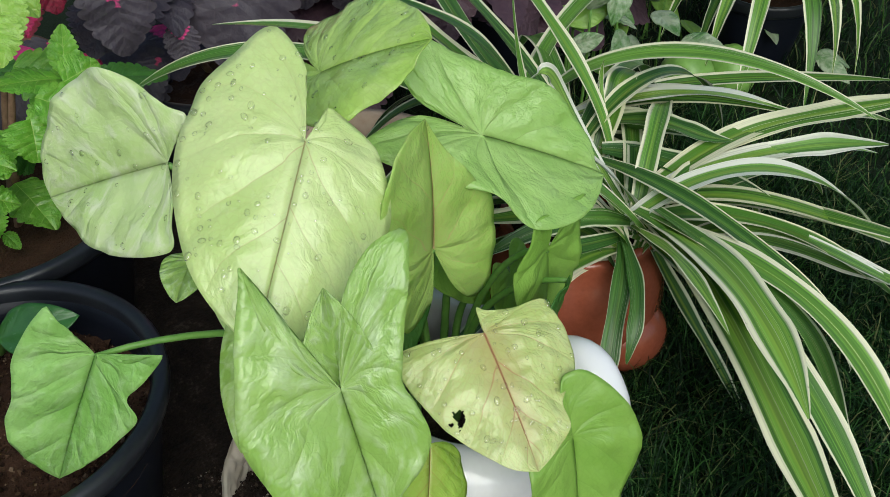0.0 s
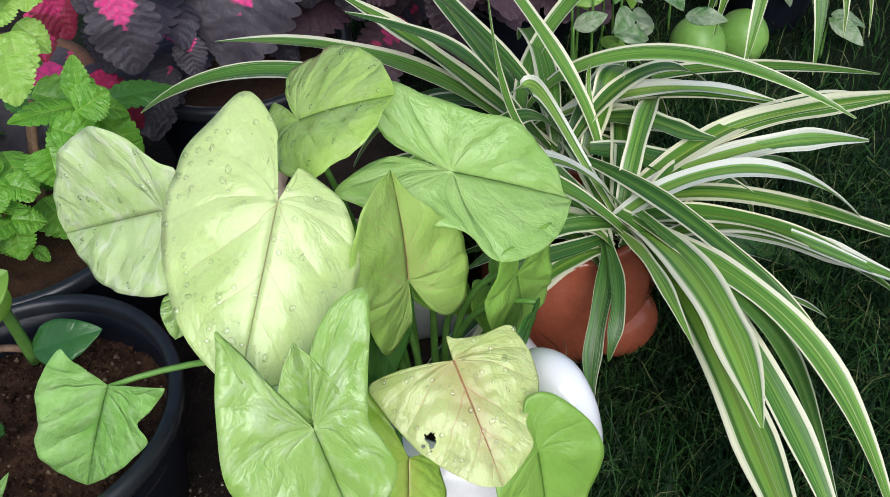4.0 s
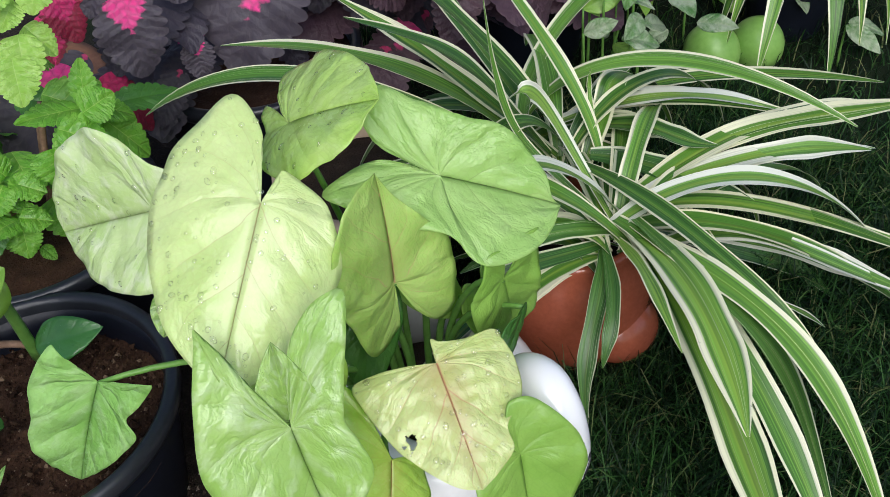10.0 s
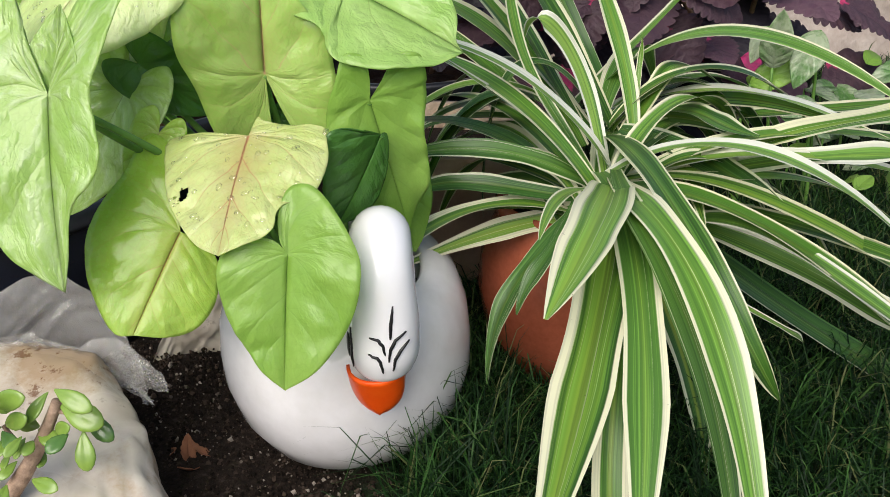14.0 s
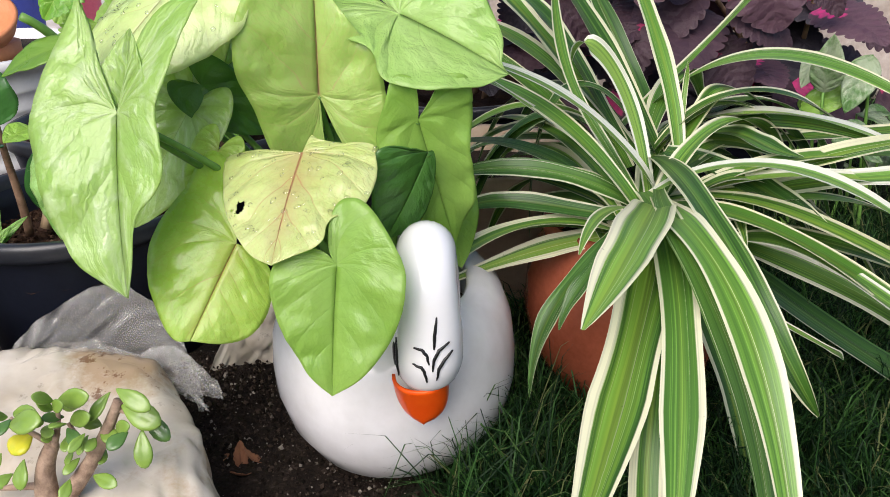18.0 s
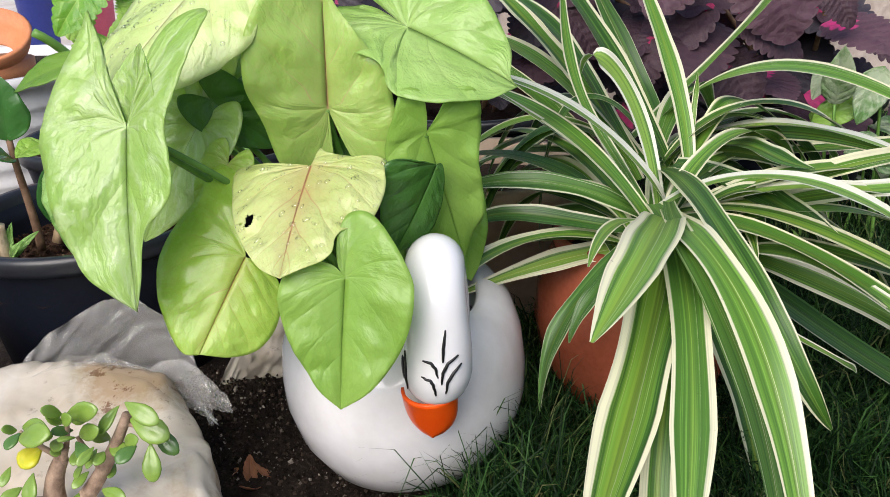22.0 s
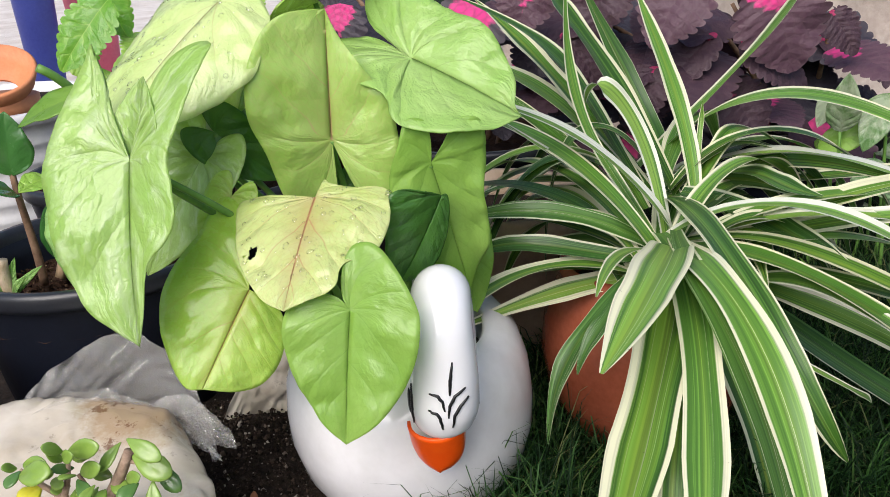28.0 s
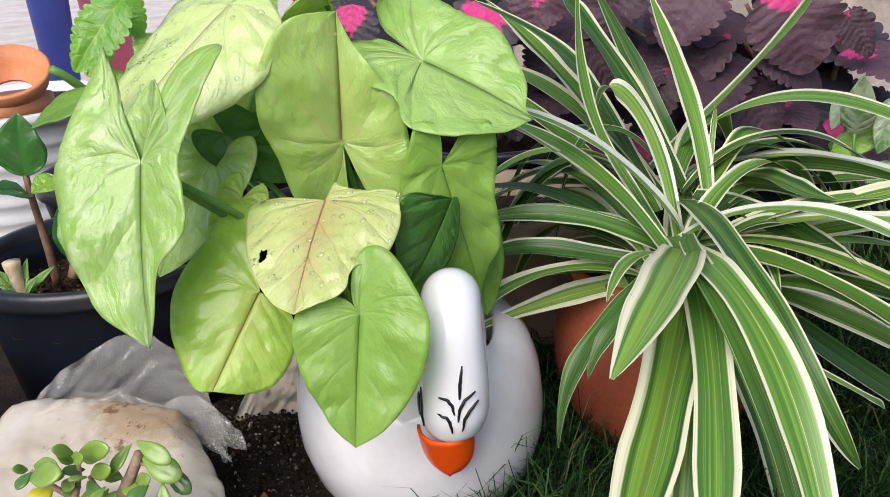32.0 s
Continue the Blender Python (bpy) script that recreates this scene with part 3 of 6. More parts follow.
def ground_material():
    n = Nodes("garden_ground")
    co = n.add("ShaderNodeNewGeometry").outputs["Position"]
    sep = n.add("ShaderNodeSeparateXYZ")
    n.link(co, sep.inputs[0])
    f = n.math("ADD", n.math("MULTIPLY", n.noise(42, 6, co, 0.65), 0.6), n.math("MULTIPLY", n.noise(330, 3, co), 0.4))
    soil = n.ramp(f, (0.36, (0.006, 0.004, 0.003)), (0.56, (0.022, 0.015, 0.011)), (0.74, (0.09, 0.07, 0.055)))
    # turf floor near black: shade among the blades is put into its colour
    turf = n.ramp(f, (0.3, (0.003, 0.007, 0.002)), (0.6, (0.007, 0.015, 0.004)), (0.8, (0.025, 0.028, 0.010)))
    bound = n.math("ADD", sep.outputs[0], n.math("MULTIPLY", n.math("SUBTRACT", n.noise(14, 3, co), 0.5), 0.12))
    side = n.ramp(n.math("ADD", n.math("MULTIPLY", bound, 4.0), 0.5), (0.42, (0, 0, 0)), (0.56, (1, 1, 1)))
    paving = n.ramp(n.noise(9, 6, co, 0.65), (0.3, (0.52, 0.46, 0.41)), (0.7, (0.72, 0.68, 0.64)))
    far = n.ramp(n.math("ADD", n.math("MULTIPLY", sep.outputs[1], 1.0), n.math("MULTIPLY", n.noise(8, 3, co), 0.1)), (0.80, (0, 0, 0)), (0.84, (1, 1, 1)))
    left = n.ramp(n.math("ADD", n.math("MULTIPLY", bound, -4.0), -0.55), (0.5, (0, 0, 0)), (0.6, (1, 1, 1)))
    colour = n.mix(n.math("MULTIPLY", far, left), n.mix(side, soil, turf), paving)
    n.bump(f, 0.9, 0.006)
    return n.done(colour, 0.95, spec=0.2)


ground = part("ground", ground_sheet(), ground_material())
tagged(ground, "bare dark soil running into green turf and pale paving", "ground", kind="structure")

# ---- the white planter ----
def swan_planter(at):
    swan = thing("swan_planter", "glossy white ceramic swan planter with an orange bill, standing on soil", "planter")
    swan.location = at
    # hollow body, longer towards the tail, open at the top
    verts, faces = [], []
    prof = [(0.0, 0.0), (0.42, 0.0), (0.62, 0.04), (0.80, 0.14), (0.93, 0.29), (0.995, 0.46), (1.0, 0.60), (0.975, 0.76), (0.91, 0.88), (0.81, 0.955), (0.71, 0.98), (0.65, 0.98), (0.62, 0.96), (0.62, 0.91), (0.66, 0.80), (0.72, 0.62)]
    steps = 64
    for r, h in prof:
        for k in range(steps):
            a = 2 * math.pi * k / steps
            c, s = math.cos(a), math.sin(a)
            long = 0.106 if s > 0 else 0.104
            up = 0.028 * max(0, s) ** 3 * max(0, h - 0.5) * 2
            verts.append((0.0925 * r * c + 0.0035, long * r * s, 0.138 * h + up + 0.004 * max(0, c) * max(0, h - 0.5) * 2 + 0.003 * h * math.sin(4 * a)))
    for j in range(len(prof) - 1):
        for k in range(steps):
            a, b = j * steps + k, j * steps + (k + 1) % steps
            faces.append((a, b, b + steps, a + steps))
    me = mesh_of("body", verts, faces)
    bm = bmesh.new()
    bm.from_mesh(me)
    bmesh.ops.remove_doubles(bm, verts=bm.verts, dist=1e-5)
    bm.to_mesh(me)
    bm.free()
    me.polygons.foreach_set("use_smooth", [True] * len(me.polygons))
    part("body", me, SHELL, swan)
    soil = part("soil", lathe([(0, 0.112), (0.03, 0.111), (0.064, 0.108)], 40, 0.03), SOIL, swan, "dark soil in the planter")
    # neck rises from the breast, folds over and hangs in front as the head
    line = [(0.033, -0.060, 0.070), (0.033, -0.066, 0.120), (0.033, -0.070, 0.165), (0.032, -0.078, 0.190), (0.031, -0.096, 0.201), (0.030, -0.111, 0.191), (0.030, -0.117, 0.174), (0.030, -0.119, 0.156), (0.029, -0.119, 0.140), (0.028, -0.117, 0.129), (0.028, -0.115, 0.121), (0.028, -0.114, 0.1185)]
    rad = [0.020, 0.020, 0.0195, 0.0190, 0.0188, 0.0190, 0.0198, 0.0210, 0.0216, 0.0190, 0.0120, 0.0030]
    pts, rr = [], []
    for i in range(len(line) - 1):
        a, b = Vector(line[i]), Vector(line[i + 1])
        pa, pb = Vector(line[max(0, i - 1)]), Vector(line[min(len(line) - 1, i + 2)])
        for k in range(4):
            t = k / 4
            pts.append(0.5 * (2 * a + (b - pa) * t + (2 * pa - 5 * a + 4 * b - pb) * t * t + (3 * a - pa - 3 * b + pb) * t ** 3))
            rr.append(rad[i] + (rad[i + 1] - rad[i]) * t)
    pts.append(Vector(line[-1]))
    rr.append(rad[-1])
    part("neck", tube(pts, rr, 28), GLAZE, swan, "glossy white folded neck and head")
    # the flat rounded bill
    verts, faces = [], []
    rows, cols = 10, 12
    for j in range(rows + 1):
        f = j / rows
        half = 0.0172 * (1 - 0.1 * f) * (1 - f ** 4.0) ** 0.5
        for k in range(cols + 1):
            a = math.pi * (k / cols)
            verts.append((-half * math.cos(a), -0.014 * math.sin(a) * (1 - 0.5 * f) - 0.002, -0.037 * f + 0.001 * (1 - math.sin(a)) * (1 - f)))
    for j in range(rows):
        for k in range(cols):
            q = j * (cols + 1) + k
            faces.append((q, q + 1, q + cols + 2, q + cols + 1))
    bill = part("bill", mesh_of("bill", verts, faces), BEAK, swan, "orange painted bill")
    bill.location, bill.rotation_euler = (0.0232, -0.1175, 0.1262), (radians(14), 0, radians(-10))
    thicken(bill, 0.002)
    # painted brow strokes and eye, laid on the head
    def on_head(angle, z):
        a = radians(angle)
        i = min((k for k in range(len(pts)) if pts[k].y < -0.105), key=lambda k: abs(pts[k].z - z - 0.001))
        c, r = pts[i], rr[i] + 0.0002
        d = (pts[min(i + 1, len(pts) - 1)] - pts[i - 1]).normalized()
        ahead = (Vector((0, -1, 0)) - d * d.dot(Vector((0, -1, 0)))).normalized()
        side = Vector((1, 0, 0))
        return c + Vector((0, 0, z + 0.001 - c.z)) + (side * math.sin(a) + ahead * math.cos(a)) * r

    strokes = (((14, 0.171), (8, 0.162), (6, 0.154)), ((34, 0.157), (14, 0.153), (6, 0.148), (4, 0.141)), ((40, 0.151), (24, 0.147), (14, 0.142), (12, 0.136)), ((-28, 0.155), (-14, 0.154), (-6, 0.151), (-2, 0.145)), ((-30, 0.145), (-14, 0.144), (-8, 0.14), (-4, 0.135)), ((-76, 0.156), (-70, 0.149), (-66, 0.141), (-66, 0.132)))
    for way in strokes:
        mark = [on_head(*way[0])]
        for (a0, z0), (a1, z1) in zip(way, way[1:]):
            mark += [on_head(a0 + (a1 - a0) * k / 4, z0 + (z1 - z0) * k / 4) for k in range(1, 5)]
        n = len(mark)
        part("painted_stroke", tube(mark, [0.0011 * math.sin(math.pi * (0.16 + 0.74 * i / n)) for i in range(n)], 6), INK, swan, "black painted brow stroke")
    bm = bmesh.new()
    e = on_head(-86, 0.143)
    bmesh.ops.create_uvsphere(bm, u_segments=16, v_segments=10, radius=1.0, matrix=Matrix.Translation(e) @ Matrix.Rotation(radians(-84), 4, "Z") @ Matrix.Diagonal((0.0034, 0.0012, 0.0085, 1)))
    part("eye", bm, INK, swan, "black painted eye")
    return swan


swan = swan_planter((-0.017, 0.095, GROUND))

# ---- pots ----
def nursery_pot(at, top, height, soil_down=0.025, label="", soil_mat=None):
    """A tapered black plastic pot with a rolled lip and soil in it."""
    pot = thing("flower_pot", label or "black plastic nursery pot filled with soil", "pot")
    pot.location = at
    b = top * 0.72
    body = [(0, 0), (b, 0), (b * 1.02, 0.004), (top * 0.94, height - 0.018), (top * 0.94, height - 0.012), (top * 0.90, height - 0.012), (top * 0.89, height - 0.03), (b * 0.98, 0.01), (0, 0.01)]
    part("body", lathe(body, 64), BLACK_POT, pot)
    lip = [(top * 0.935, height - 0.018), (top * 0.99, height - 0.016), (top, height - 0.012), (top, height - 0.004), (top * 0.985, height), (top * 0.93, height), (top * 0.90, height - 0.004), (top * 0.90, height - 0.03)]
    part("lip", lathe(lip, 64), POT_LIP, pot, "scuffed grey-black rolled lip")
    verts, faces = [(0, 0, height - soil_down + 0.004)], []
    rings, steps = 14, 48
    for j in range(1, rings + 1):
        for k in range(steps):
            a = 2 * math.pi * k / steps
            r = top * 0.905 * j / rings
            p = (r * math.cos(a), r * math.sin(a))
            z = height - soil_down + 0.007 * noise.noise((p[0] * 60 + at[0] * 9, p[1] * 60, 1)) + 0.003 * noise.noise((p[0] * 190, p[1] * 190, 5))
            verts.append((*p, z))
    for k in range(steps):
        faces.append((0, 1 + k, 1 + (k + 1) % steps))
    for j in range(rings - 1):
        for k in range(steps):
            a, c = 1 + j * steps + k, 1 + j * steps + (k + 1) % steps
            faces.append((a, a + steps, c + steps, c))
    part("soil", mesh_of("soil", verts, faces), soil_mat or BROWN_SOIL, pot, "crumbly brown potting soil")
    return pot


def crumbs(count, spot, seed, least=0.0007, most=0.0022):
    """Loose lumps of soil, joined: each a small uneven eight-sided piece."""
    rnd = random.Random(seed)
    verts, faces = [], []
    for i in range(count):
        p = Vector(spot(rnd))
        r = least + most * rnd.random() ** 4
        turn = Euler((rnd.uniform(0, 3), rnd.uniform(0, 3), rnd.uniform(0, 3))).to_matrix()
        n = len(verts)
        for v in ((1, 0, 0), (-1, 0, 0), (0, 1, 0), (0, -1, 0), (0, 0, 1), (0, 0, -1)):
            verts.append(p + turn @ (Vector(v) * (r * rnd.uniform(0.6, 1.2))))
        for a in (0, 1):
            for c in (2, 3):
                for e in (4, 5):
                    faces.append((n + a, n + c, n + e))
    return mesh_of("crumbs", verts, faces, smooth=False)


def crumb_material(name, deep, usual, light, speck):
    n = Nodes(name)
    r = n.add("ShaderNodeNewGeometry").outputs["Random Per Island"]
    c = n.ramp(r, (0.0, deep), (0.55, usual), (0.9, light), (0.975, speck))
    n.bump(n.noise(900, 3), 0.6, 0.001)
    return n.done(c, 0.95, spec=0.15)


CRUMB = crumb_material("soil_crumb", (0.008, 0.006, 0.004), (0.022, 0.015, 0.011), (0.07, 0.05, 0.037), (0.34, 0.30, 0.25))
BROWN_CRUMB = crumb_material("brown_crumb", (0.014, 0.007, 0.004), (0.032, 0.016, 0.009), (0.065, 0.038, 0.022), (0.16, 0.11, 0.07))
pot_a = nursery_pot((-0.287, 0.251, GROUND), 0.117, 0.164, 0.042, "black plastic nursery pot with brown soil and a young cutting")


def pot_spot(rnd):
    a, r = rnd.uniform(0, 2 * math.pi), 0.101 * rnd.random() ** 0.5
    return r * math.cos(a), r * math.sin(a), 0.122 + rnd.uniform(-0.003, 0.004)


part("loose_soil", crumbs(5200, pot_spot, 4, 0.0008, 0.0026), BROWN_CRUMB, pot_a, "loose crumbs of soil")["kind"] = "stuff"
pot_b = nursery_pot((-0.215, 0.475, GROUND), 0.125, 0.165, 0.03, "black plastic pot holding green coleus")
pot_c = nursery_pot((-0.425, 0.070, GROUND), 0.090, 0.125, 0.02, "small black plastic pot at the edge of the bed")
pot_d = nursery_pot((0.47, 0.60, GROUND), 0.12, 0.15, 0.02, "black plastic pot holding dark purple coleus")
pot_e = nursery_pot((0.08, 0.60, GROUND), 0.13, 0.16, 0.02, "black plastic pot holding purple and pink coleus")
pot_f = nursery_pot((-0.36, 0.56, GROUND), 0.11, 0.15, 0.02, "black plastic pot holding toothed green coleus")

tan_pot = thing("clay_pot", "beige unglazed clay pot standing behind the planter", "pot")
tan_pot.location = (0.075, 0.335, GROUND)
TAN = mottled("beige_clay", ((0.3, (0.44, 0.31, 0.21)), (0.7, (0.62, 0.48, 0.36))), 10, 0.85, 0.3, 0.003)
part("body", lathe([(0, 0), (0.065, 0), (0.07, 0.005), (0.085, 0.13), (0.092, 0.133), (0.094, 0.155), (0.082, 0.156), (0.08, 0.13), (0.06, 0.05), (0, 0.05)], 48, 0.01), TAN, tan_pot)
part("soil", lathe([(0, 0.135), (0.04, 0.134), (0.0805, 0.13)], 32, 0.04), SOIL, tan_pot, "dark soil")

# ---- white grow bag ----
def bag_material(name, clear):
    n = Nodes(name)
    f = n.noise(16, 6, rough=0.6)
    c = n.ramp(f, (0.30, (0.54, 0.46, 0.35)), (0.6, (0.68, 0.62, 0.53)))
    stain = n.ramp(n.noise(15, 6, rough=0.7), (0.54, (0, 0, 0)), (0.66, (1, 1, 1)))
    c = n.mix(n.math("MULTIPLY", stain, 0.55), c, (0.42, 0.26, 0.10))
    dirt = n.ramp(n.noise(70, 5, rough=0.7), (0.64, (0, 0, 0)), (0.70, (1, 1, 1)))
    c = n.mix(n.math("MULTIPLY", dirt, 0.35), c, (0.12, 0.08, 0.05))
    fold = n.add("ShaderNodeTexVoronoi", feature="DISTANCE_TO_EDGE")
    fold.inputs["Scale"].default_value = 16
    warp = n.add("ShaderNodeMix", data_type="RGBA")
    warp.inputs[0].default_value = 0.12
    n.link(n.obj(), warp.inputs[6])
    big = n.add("ShaderNodeTexNoise")
    big.inputs["Scale"].default_value = 9
    n.link(n.obj(), big.inputs["Vector"])
    n.link(big.outputs["Color"], warp.inputs[7])
    n.link(warp.outputs[2], fold.inputs["Vector"])
    crease = n.math("DIVIDE", fold.outputs["Distance"], 0.25, clamp=True)
    if not clear:
        c = n.mix(n.math("MULTIPLY", n.math("SUBTRACT", 1.0, n.math("DIVIDE", fold.outputs["Distance"], 0.02, clamp=True)), 0.12), c, (0.78, 0.76, 0.72))
    nb = n.bump(n.math("ADD", n.math("MULTIPLY", crease, 0.4), n.math("MULTIPLY", n.noise(32, 5), 0.12)), 0.25 if clear else 0.4, 0.006)
    # one broad tea-brown stain by the open end
    gap = n.add("ShaderNodeVectorMath", operation="DISTANCE")
    n.link(n.obj(), gap.inputs[0])
    gap.inputs[1].default_value = (-0.200, 0.062, 0.105)
    blot = n.math("SUBTRACT", 1.0, n.math("DIVIDE", n.math("ADD", gap.outputs["Value"], n.math("MULTIPLY", n.math("SUBTRACT", n.noise(40, 5, rough=0.7), 0.5), 0.07)), 0.055, clamp=True), clamp=True)
    c = n.mix(n.math("MULTIPLY", n.ramp(blot, (0.05, (0, 0, 0)), (0.4, (1, 1, 1))), 0.75), c, (0.36, 0.23, 0.11))
    rust = n.math("MULTIPLY", n.ramp(n.noise(55, 5, rough=0.75), (0.56, (0, 0, 0)), (0.62, (1, 1, 1))), n.ramp(blot, (0.02, (0, 0, 0)), (0.15, (1, 1, 1))))
    c = n.mix(n.math("MULTIPLY", rust, 0.8), c, (0.16, 0.07, 0.025))
    if clear:
        c = n.ramp(f, (0.3, (0.80, 0.78, 0.74)), (0.7, (0.90, 0.89, 0.87)))
    mat = n.done(c, 0.09 if clear else n.math("ADD", n.math("MULTIPLY", n.noise(38, 3), 0.25), 0.05), spec=0.8)
    if not clear:
        n.thin(c, 0.15, nb)
    if clear:
        t = n.add("ShaderNodeBsdfTransparent")
        m = n.add("ShaderNodeMixShader")
        m.inputs[0].default_value = clear
        n.link(n.bsdf.outputs[0], m.inputs[1])
        n.link(t.outputs[0], m.inputs[2])
        n.link(m.outputs[0], n.out.inputs[0])
    return mat


BAG, FILM = bag_material("milky_plastic", 0), bag_material("clear_plastic", 0.79)
CLOUDY = bag_material("cloudy_plastic", 0.78)
bag = thing("grow_bag", "crumpled milky white plastic grow bag, stained brown, folded open", "bag")

CORNERS = ((-0.318, 0.082), (-0.190, 0.086), (-0.086, -0.158), (-0.345, -0.135))


FOLDS = ((5.3, 4.1, 0.012), (-7.7, 6.2, 0.008), (2.1, 12.3, 0.007), (14.0, -3.7, 0.005))


def bag_body():
    """A slack filled bag: a rounded four-sided pad, high and creased along its far edge."""
    verts, faces = [], []
    rings, steps = 44, 144
    for j in range(rings + 1):
        f = j / rings
        for k in range(steps):
            a = 2 * math.pi * k / steps
            c, s = math.cos(a), math.sin(a)
            e = (abs(c) ** 7 + abs(s) ** 7) ** (-1 / 7)
            rad = min(1.0, f * 1.25)
            p, q = 0.5 + 0.5 * e * c * rad, 0.5 + 0.5 * e * s * rad
            fx = [CORNERS[3][i] * (1 - p) + CORNERS[2][i] * p for i in (0, 1)]
            bx = [CORNERS[0][i] * (1 - p) + CORNERS[1][i] * p for i in (0, 1)]
            x, y = (fx[i] * (1 - q) + bx[i] * q for i in (0, 1))
            top = 0.078 + 0.046 * q ** 1.5 - 0.014 * p * q
            edge = max(abs(e * c), abs(e * s)) * rad
            h = top * (1 - 0.16 * rad ** 9)
            if f > 0.8:
                t = (f - 0.8) / 0.2
                h = top * 0.84 * (1 - t)
                out = 0.10 * math.sin(math.pi * t * 0.8) * (1 if q < 0.5 else 0.5)
                x, y = x + (x + 0.235) * out, y + (y + 0.02) * out
            w = Vector((x, y, h))
            # long slack folds with sharp creases, at two sizes
            d = 0.006 * abs(noise.noise(Vector((x * 13 + y * 7, y * 9 - x * 4, h * 6 + 3)))) - 0.0045 * abs(noise.noise(Vector((x * 30 - y * 13, y * 21 + x * 11, h * 18)))) - 0.001
            d += 0.0026 * abs(noise.noise(Vector((x * 75 + y * 35, y * 42 - x * 20, h * 50))))
            # straight folds that cross the slack film
            for kx, ky, size in FOLDS:
                d += size * (abs((x * kx + y * ky + 0.3 * noise.noise((x * 9, y * 9, kx))) % 1.0 - 0.5) - 0.25)
            d *= min(1.0, f * 6)
            verts.append((x + d * c, y + d * s, max(-0.004, h + d)))
    for j in range(rings):
        for k in range(steps):
            a, b = j * steps + k, j * steps + (k + 1) % steps
            faces.append((a, a + steps, b + steps, b))
    return mesh_of("bag", verts, faces)


body = part("body", bag_body(), BAG, bag)
body.location = (0, 0, GROUND)


def sheet(path, height, lean, seed, steps=110, rows=26, peak=1.0, rough=0.010):
    """A loose crumpled edge of film that stands along a bent line."""
    p = [Vector(v) for v in path]
    verts, faces = [], []
    for i in range(steps + 1):
        t = i / steps
        c = bez(p, t)
        d = (bez(p, min(1, t + 0.02)) - bez(p, max(0, t - 0.02))).normalized()
        out = d.cross(Vector((0, 0, 1)))
        top = height * (0.22 + 0.78 * math.sin(math.pi * t ** peak)) * (1 + 0.10 * noise.noise((t * 4, seed, 0)))
        for k in range(rows + 1):
            r = k / rows
            q = c + Vector((0, 0, 1)) * (top * r) + out * (lean * top * r * r)
            w = rough * (abs(noise.noise((t * 5 + r * 1.5, r * 1.2, seed))) - 0.5 * abs(noise.noise((t * 9 - r * 4, r * 2.0, seed + 5))) + 0.15 * abs(noise.noise((t * 16, r * 7, seed + 9))))
            verts.append(q + out * w)
    m = rows + 1
    for i in range(steps):
        for k in range(rows):
            a = i * m + k
            faces.append((a, a + m, a + m + 1, a + 1))
    return mesh_of("film", verts, faces)


part("loose_edge", sheet(((-0.300, 0.050, 0.035), (-0.285, 0.105, 0.045), (-0.185, 0.115, 0.045), (-0.158, 0.062, 0.022)), 0.070, -0.15, 1, peak=1.1), FILM, bag, "clear crinkled loose edge of the bag")
part("loose_fold", sheet(((-0.292, 0.040, 0.058), (-0.265, 0.075, 0.060), (-0.20, 0.085, 0.058), (-0.150, 0.050, 0.030)), 0.034, 0.25, 9, peak=0.8), FILM, bag, "second fold of clear film")
part("torn_edge", sheet(((-0.212, 0.066, 0.040), (-0.186, 0.062, 0.046), (-0.162, 0.056, 0.044), (-0.139, 0.050, 0.040)), 0.036, -0.2, 13, 70, 18, 0.8, 0.006), CLOUDY, bag, "torn hanging edge of cloudy film")
part("folded_rim", sheet(((-0.18, 0.155, -0.03), (-0.15, 0.205, -0.03), (-0.10, 0.225, -0.03), (-0.04, 0.225, -0.03)), 0.062, -0.2, 5, rough=0.010), BAG, bag, "milky folded rim")
back_pot = thing("terracotta_pot", "plain terracotta pot among the green coleus", "pot")
back_pot.location = (-0.19, 0.70, GROUND)
OLD_CLAY = mottled("weathered_clay", ((0.3, (0.10, 0.045, 0.025)), (0.7, (0.24, 0.11, 0.06))), 14, 0.75, 0.4, 0.003)
part("body", lathe([(0, 0), (0.09, 0), (0.12, 0.12), (0.13, 0.122), (0.133, 0.158), (0.118, 0.158), (0.112, 0.12), (0.085, 0.02), (0, 0.02)], 48), OLD_CLAY, back_pot)

# ---- the arrowhead plant in the planter ----
syngonium = thing("arrowhead_plant", "lime-green arrowhead plant with heart-shaped leaves and water drops", "plant")


def dew(me, count, seed, size=0.0019):
    """Drops that lie on the upper side of a leaf, as flattened beads."""
    rnd = random.Random(seed)
    polys = [p for p in me.polygons]
    total = [p.area for p in polys]
    bm = bmesh.new()
    for p in rnd.choices(polys, total, k=count):
        c, nrm = p.center, p.normal
        if nrm.z < 0:
            nrm = -nrm
        r = size * rnd.uniform(0.35, 1.0) ** 1.5
        m = Matrix.Translation(c + nrm * (r * 0.25 + 0.0003)) @ nrm.to_track_quat("Z", "Y").to_matrix().to_4x4() @ Matrix.Rotation(rnd.uniform(0, 6), 4, "Z") @ Matrix.Diagonal((r * rnd.uniform(0.8, 1.6), r, r * 0.45, 1))
        bmesh.ops.create_icosphere(bm, subdivisions=2, radius=1.0, matrix=m)
    for f in bm.faces:
        f.smooth = True
    return bm


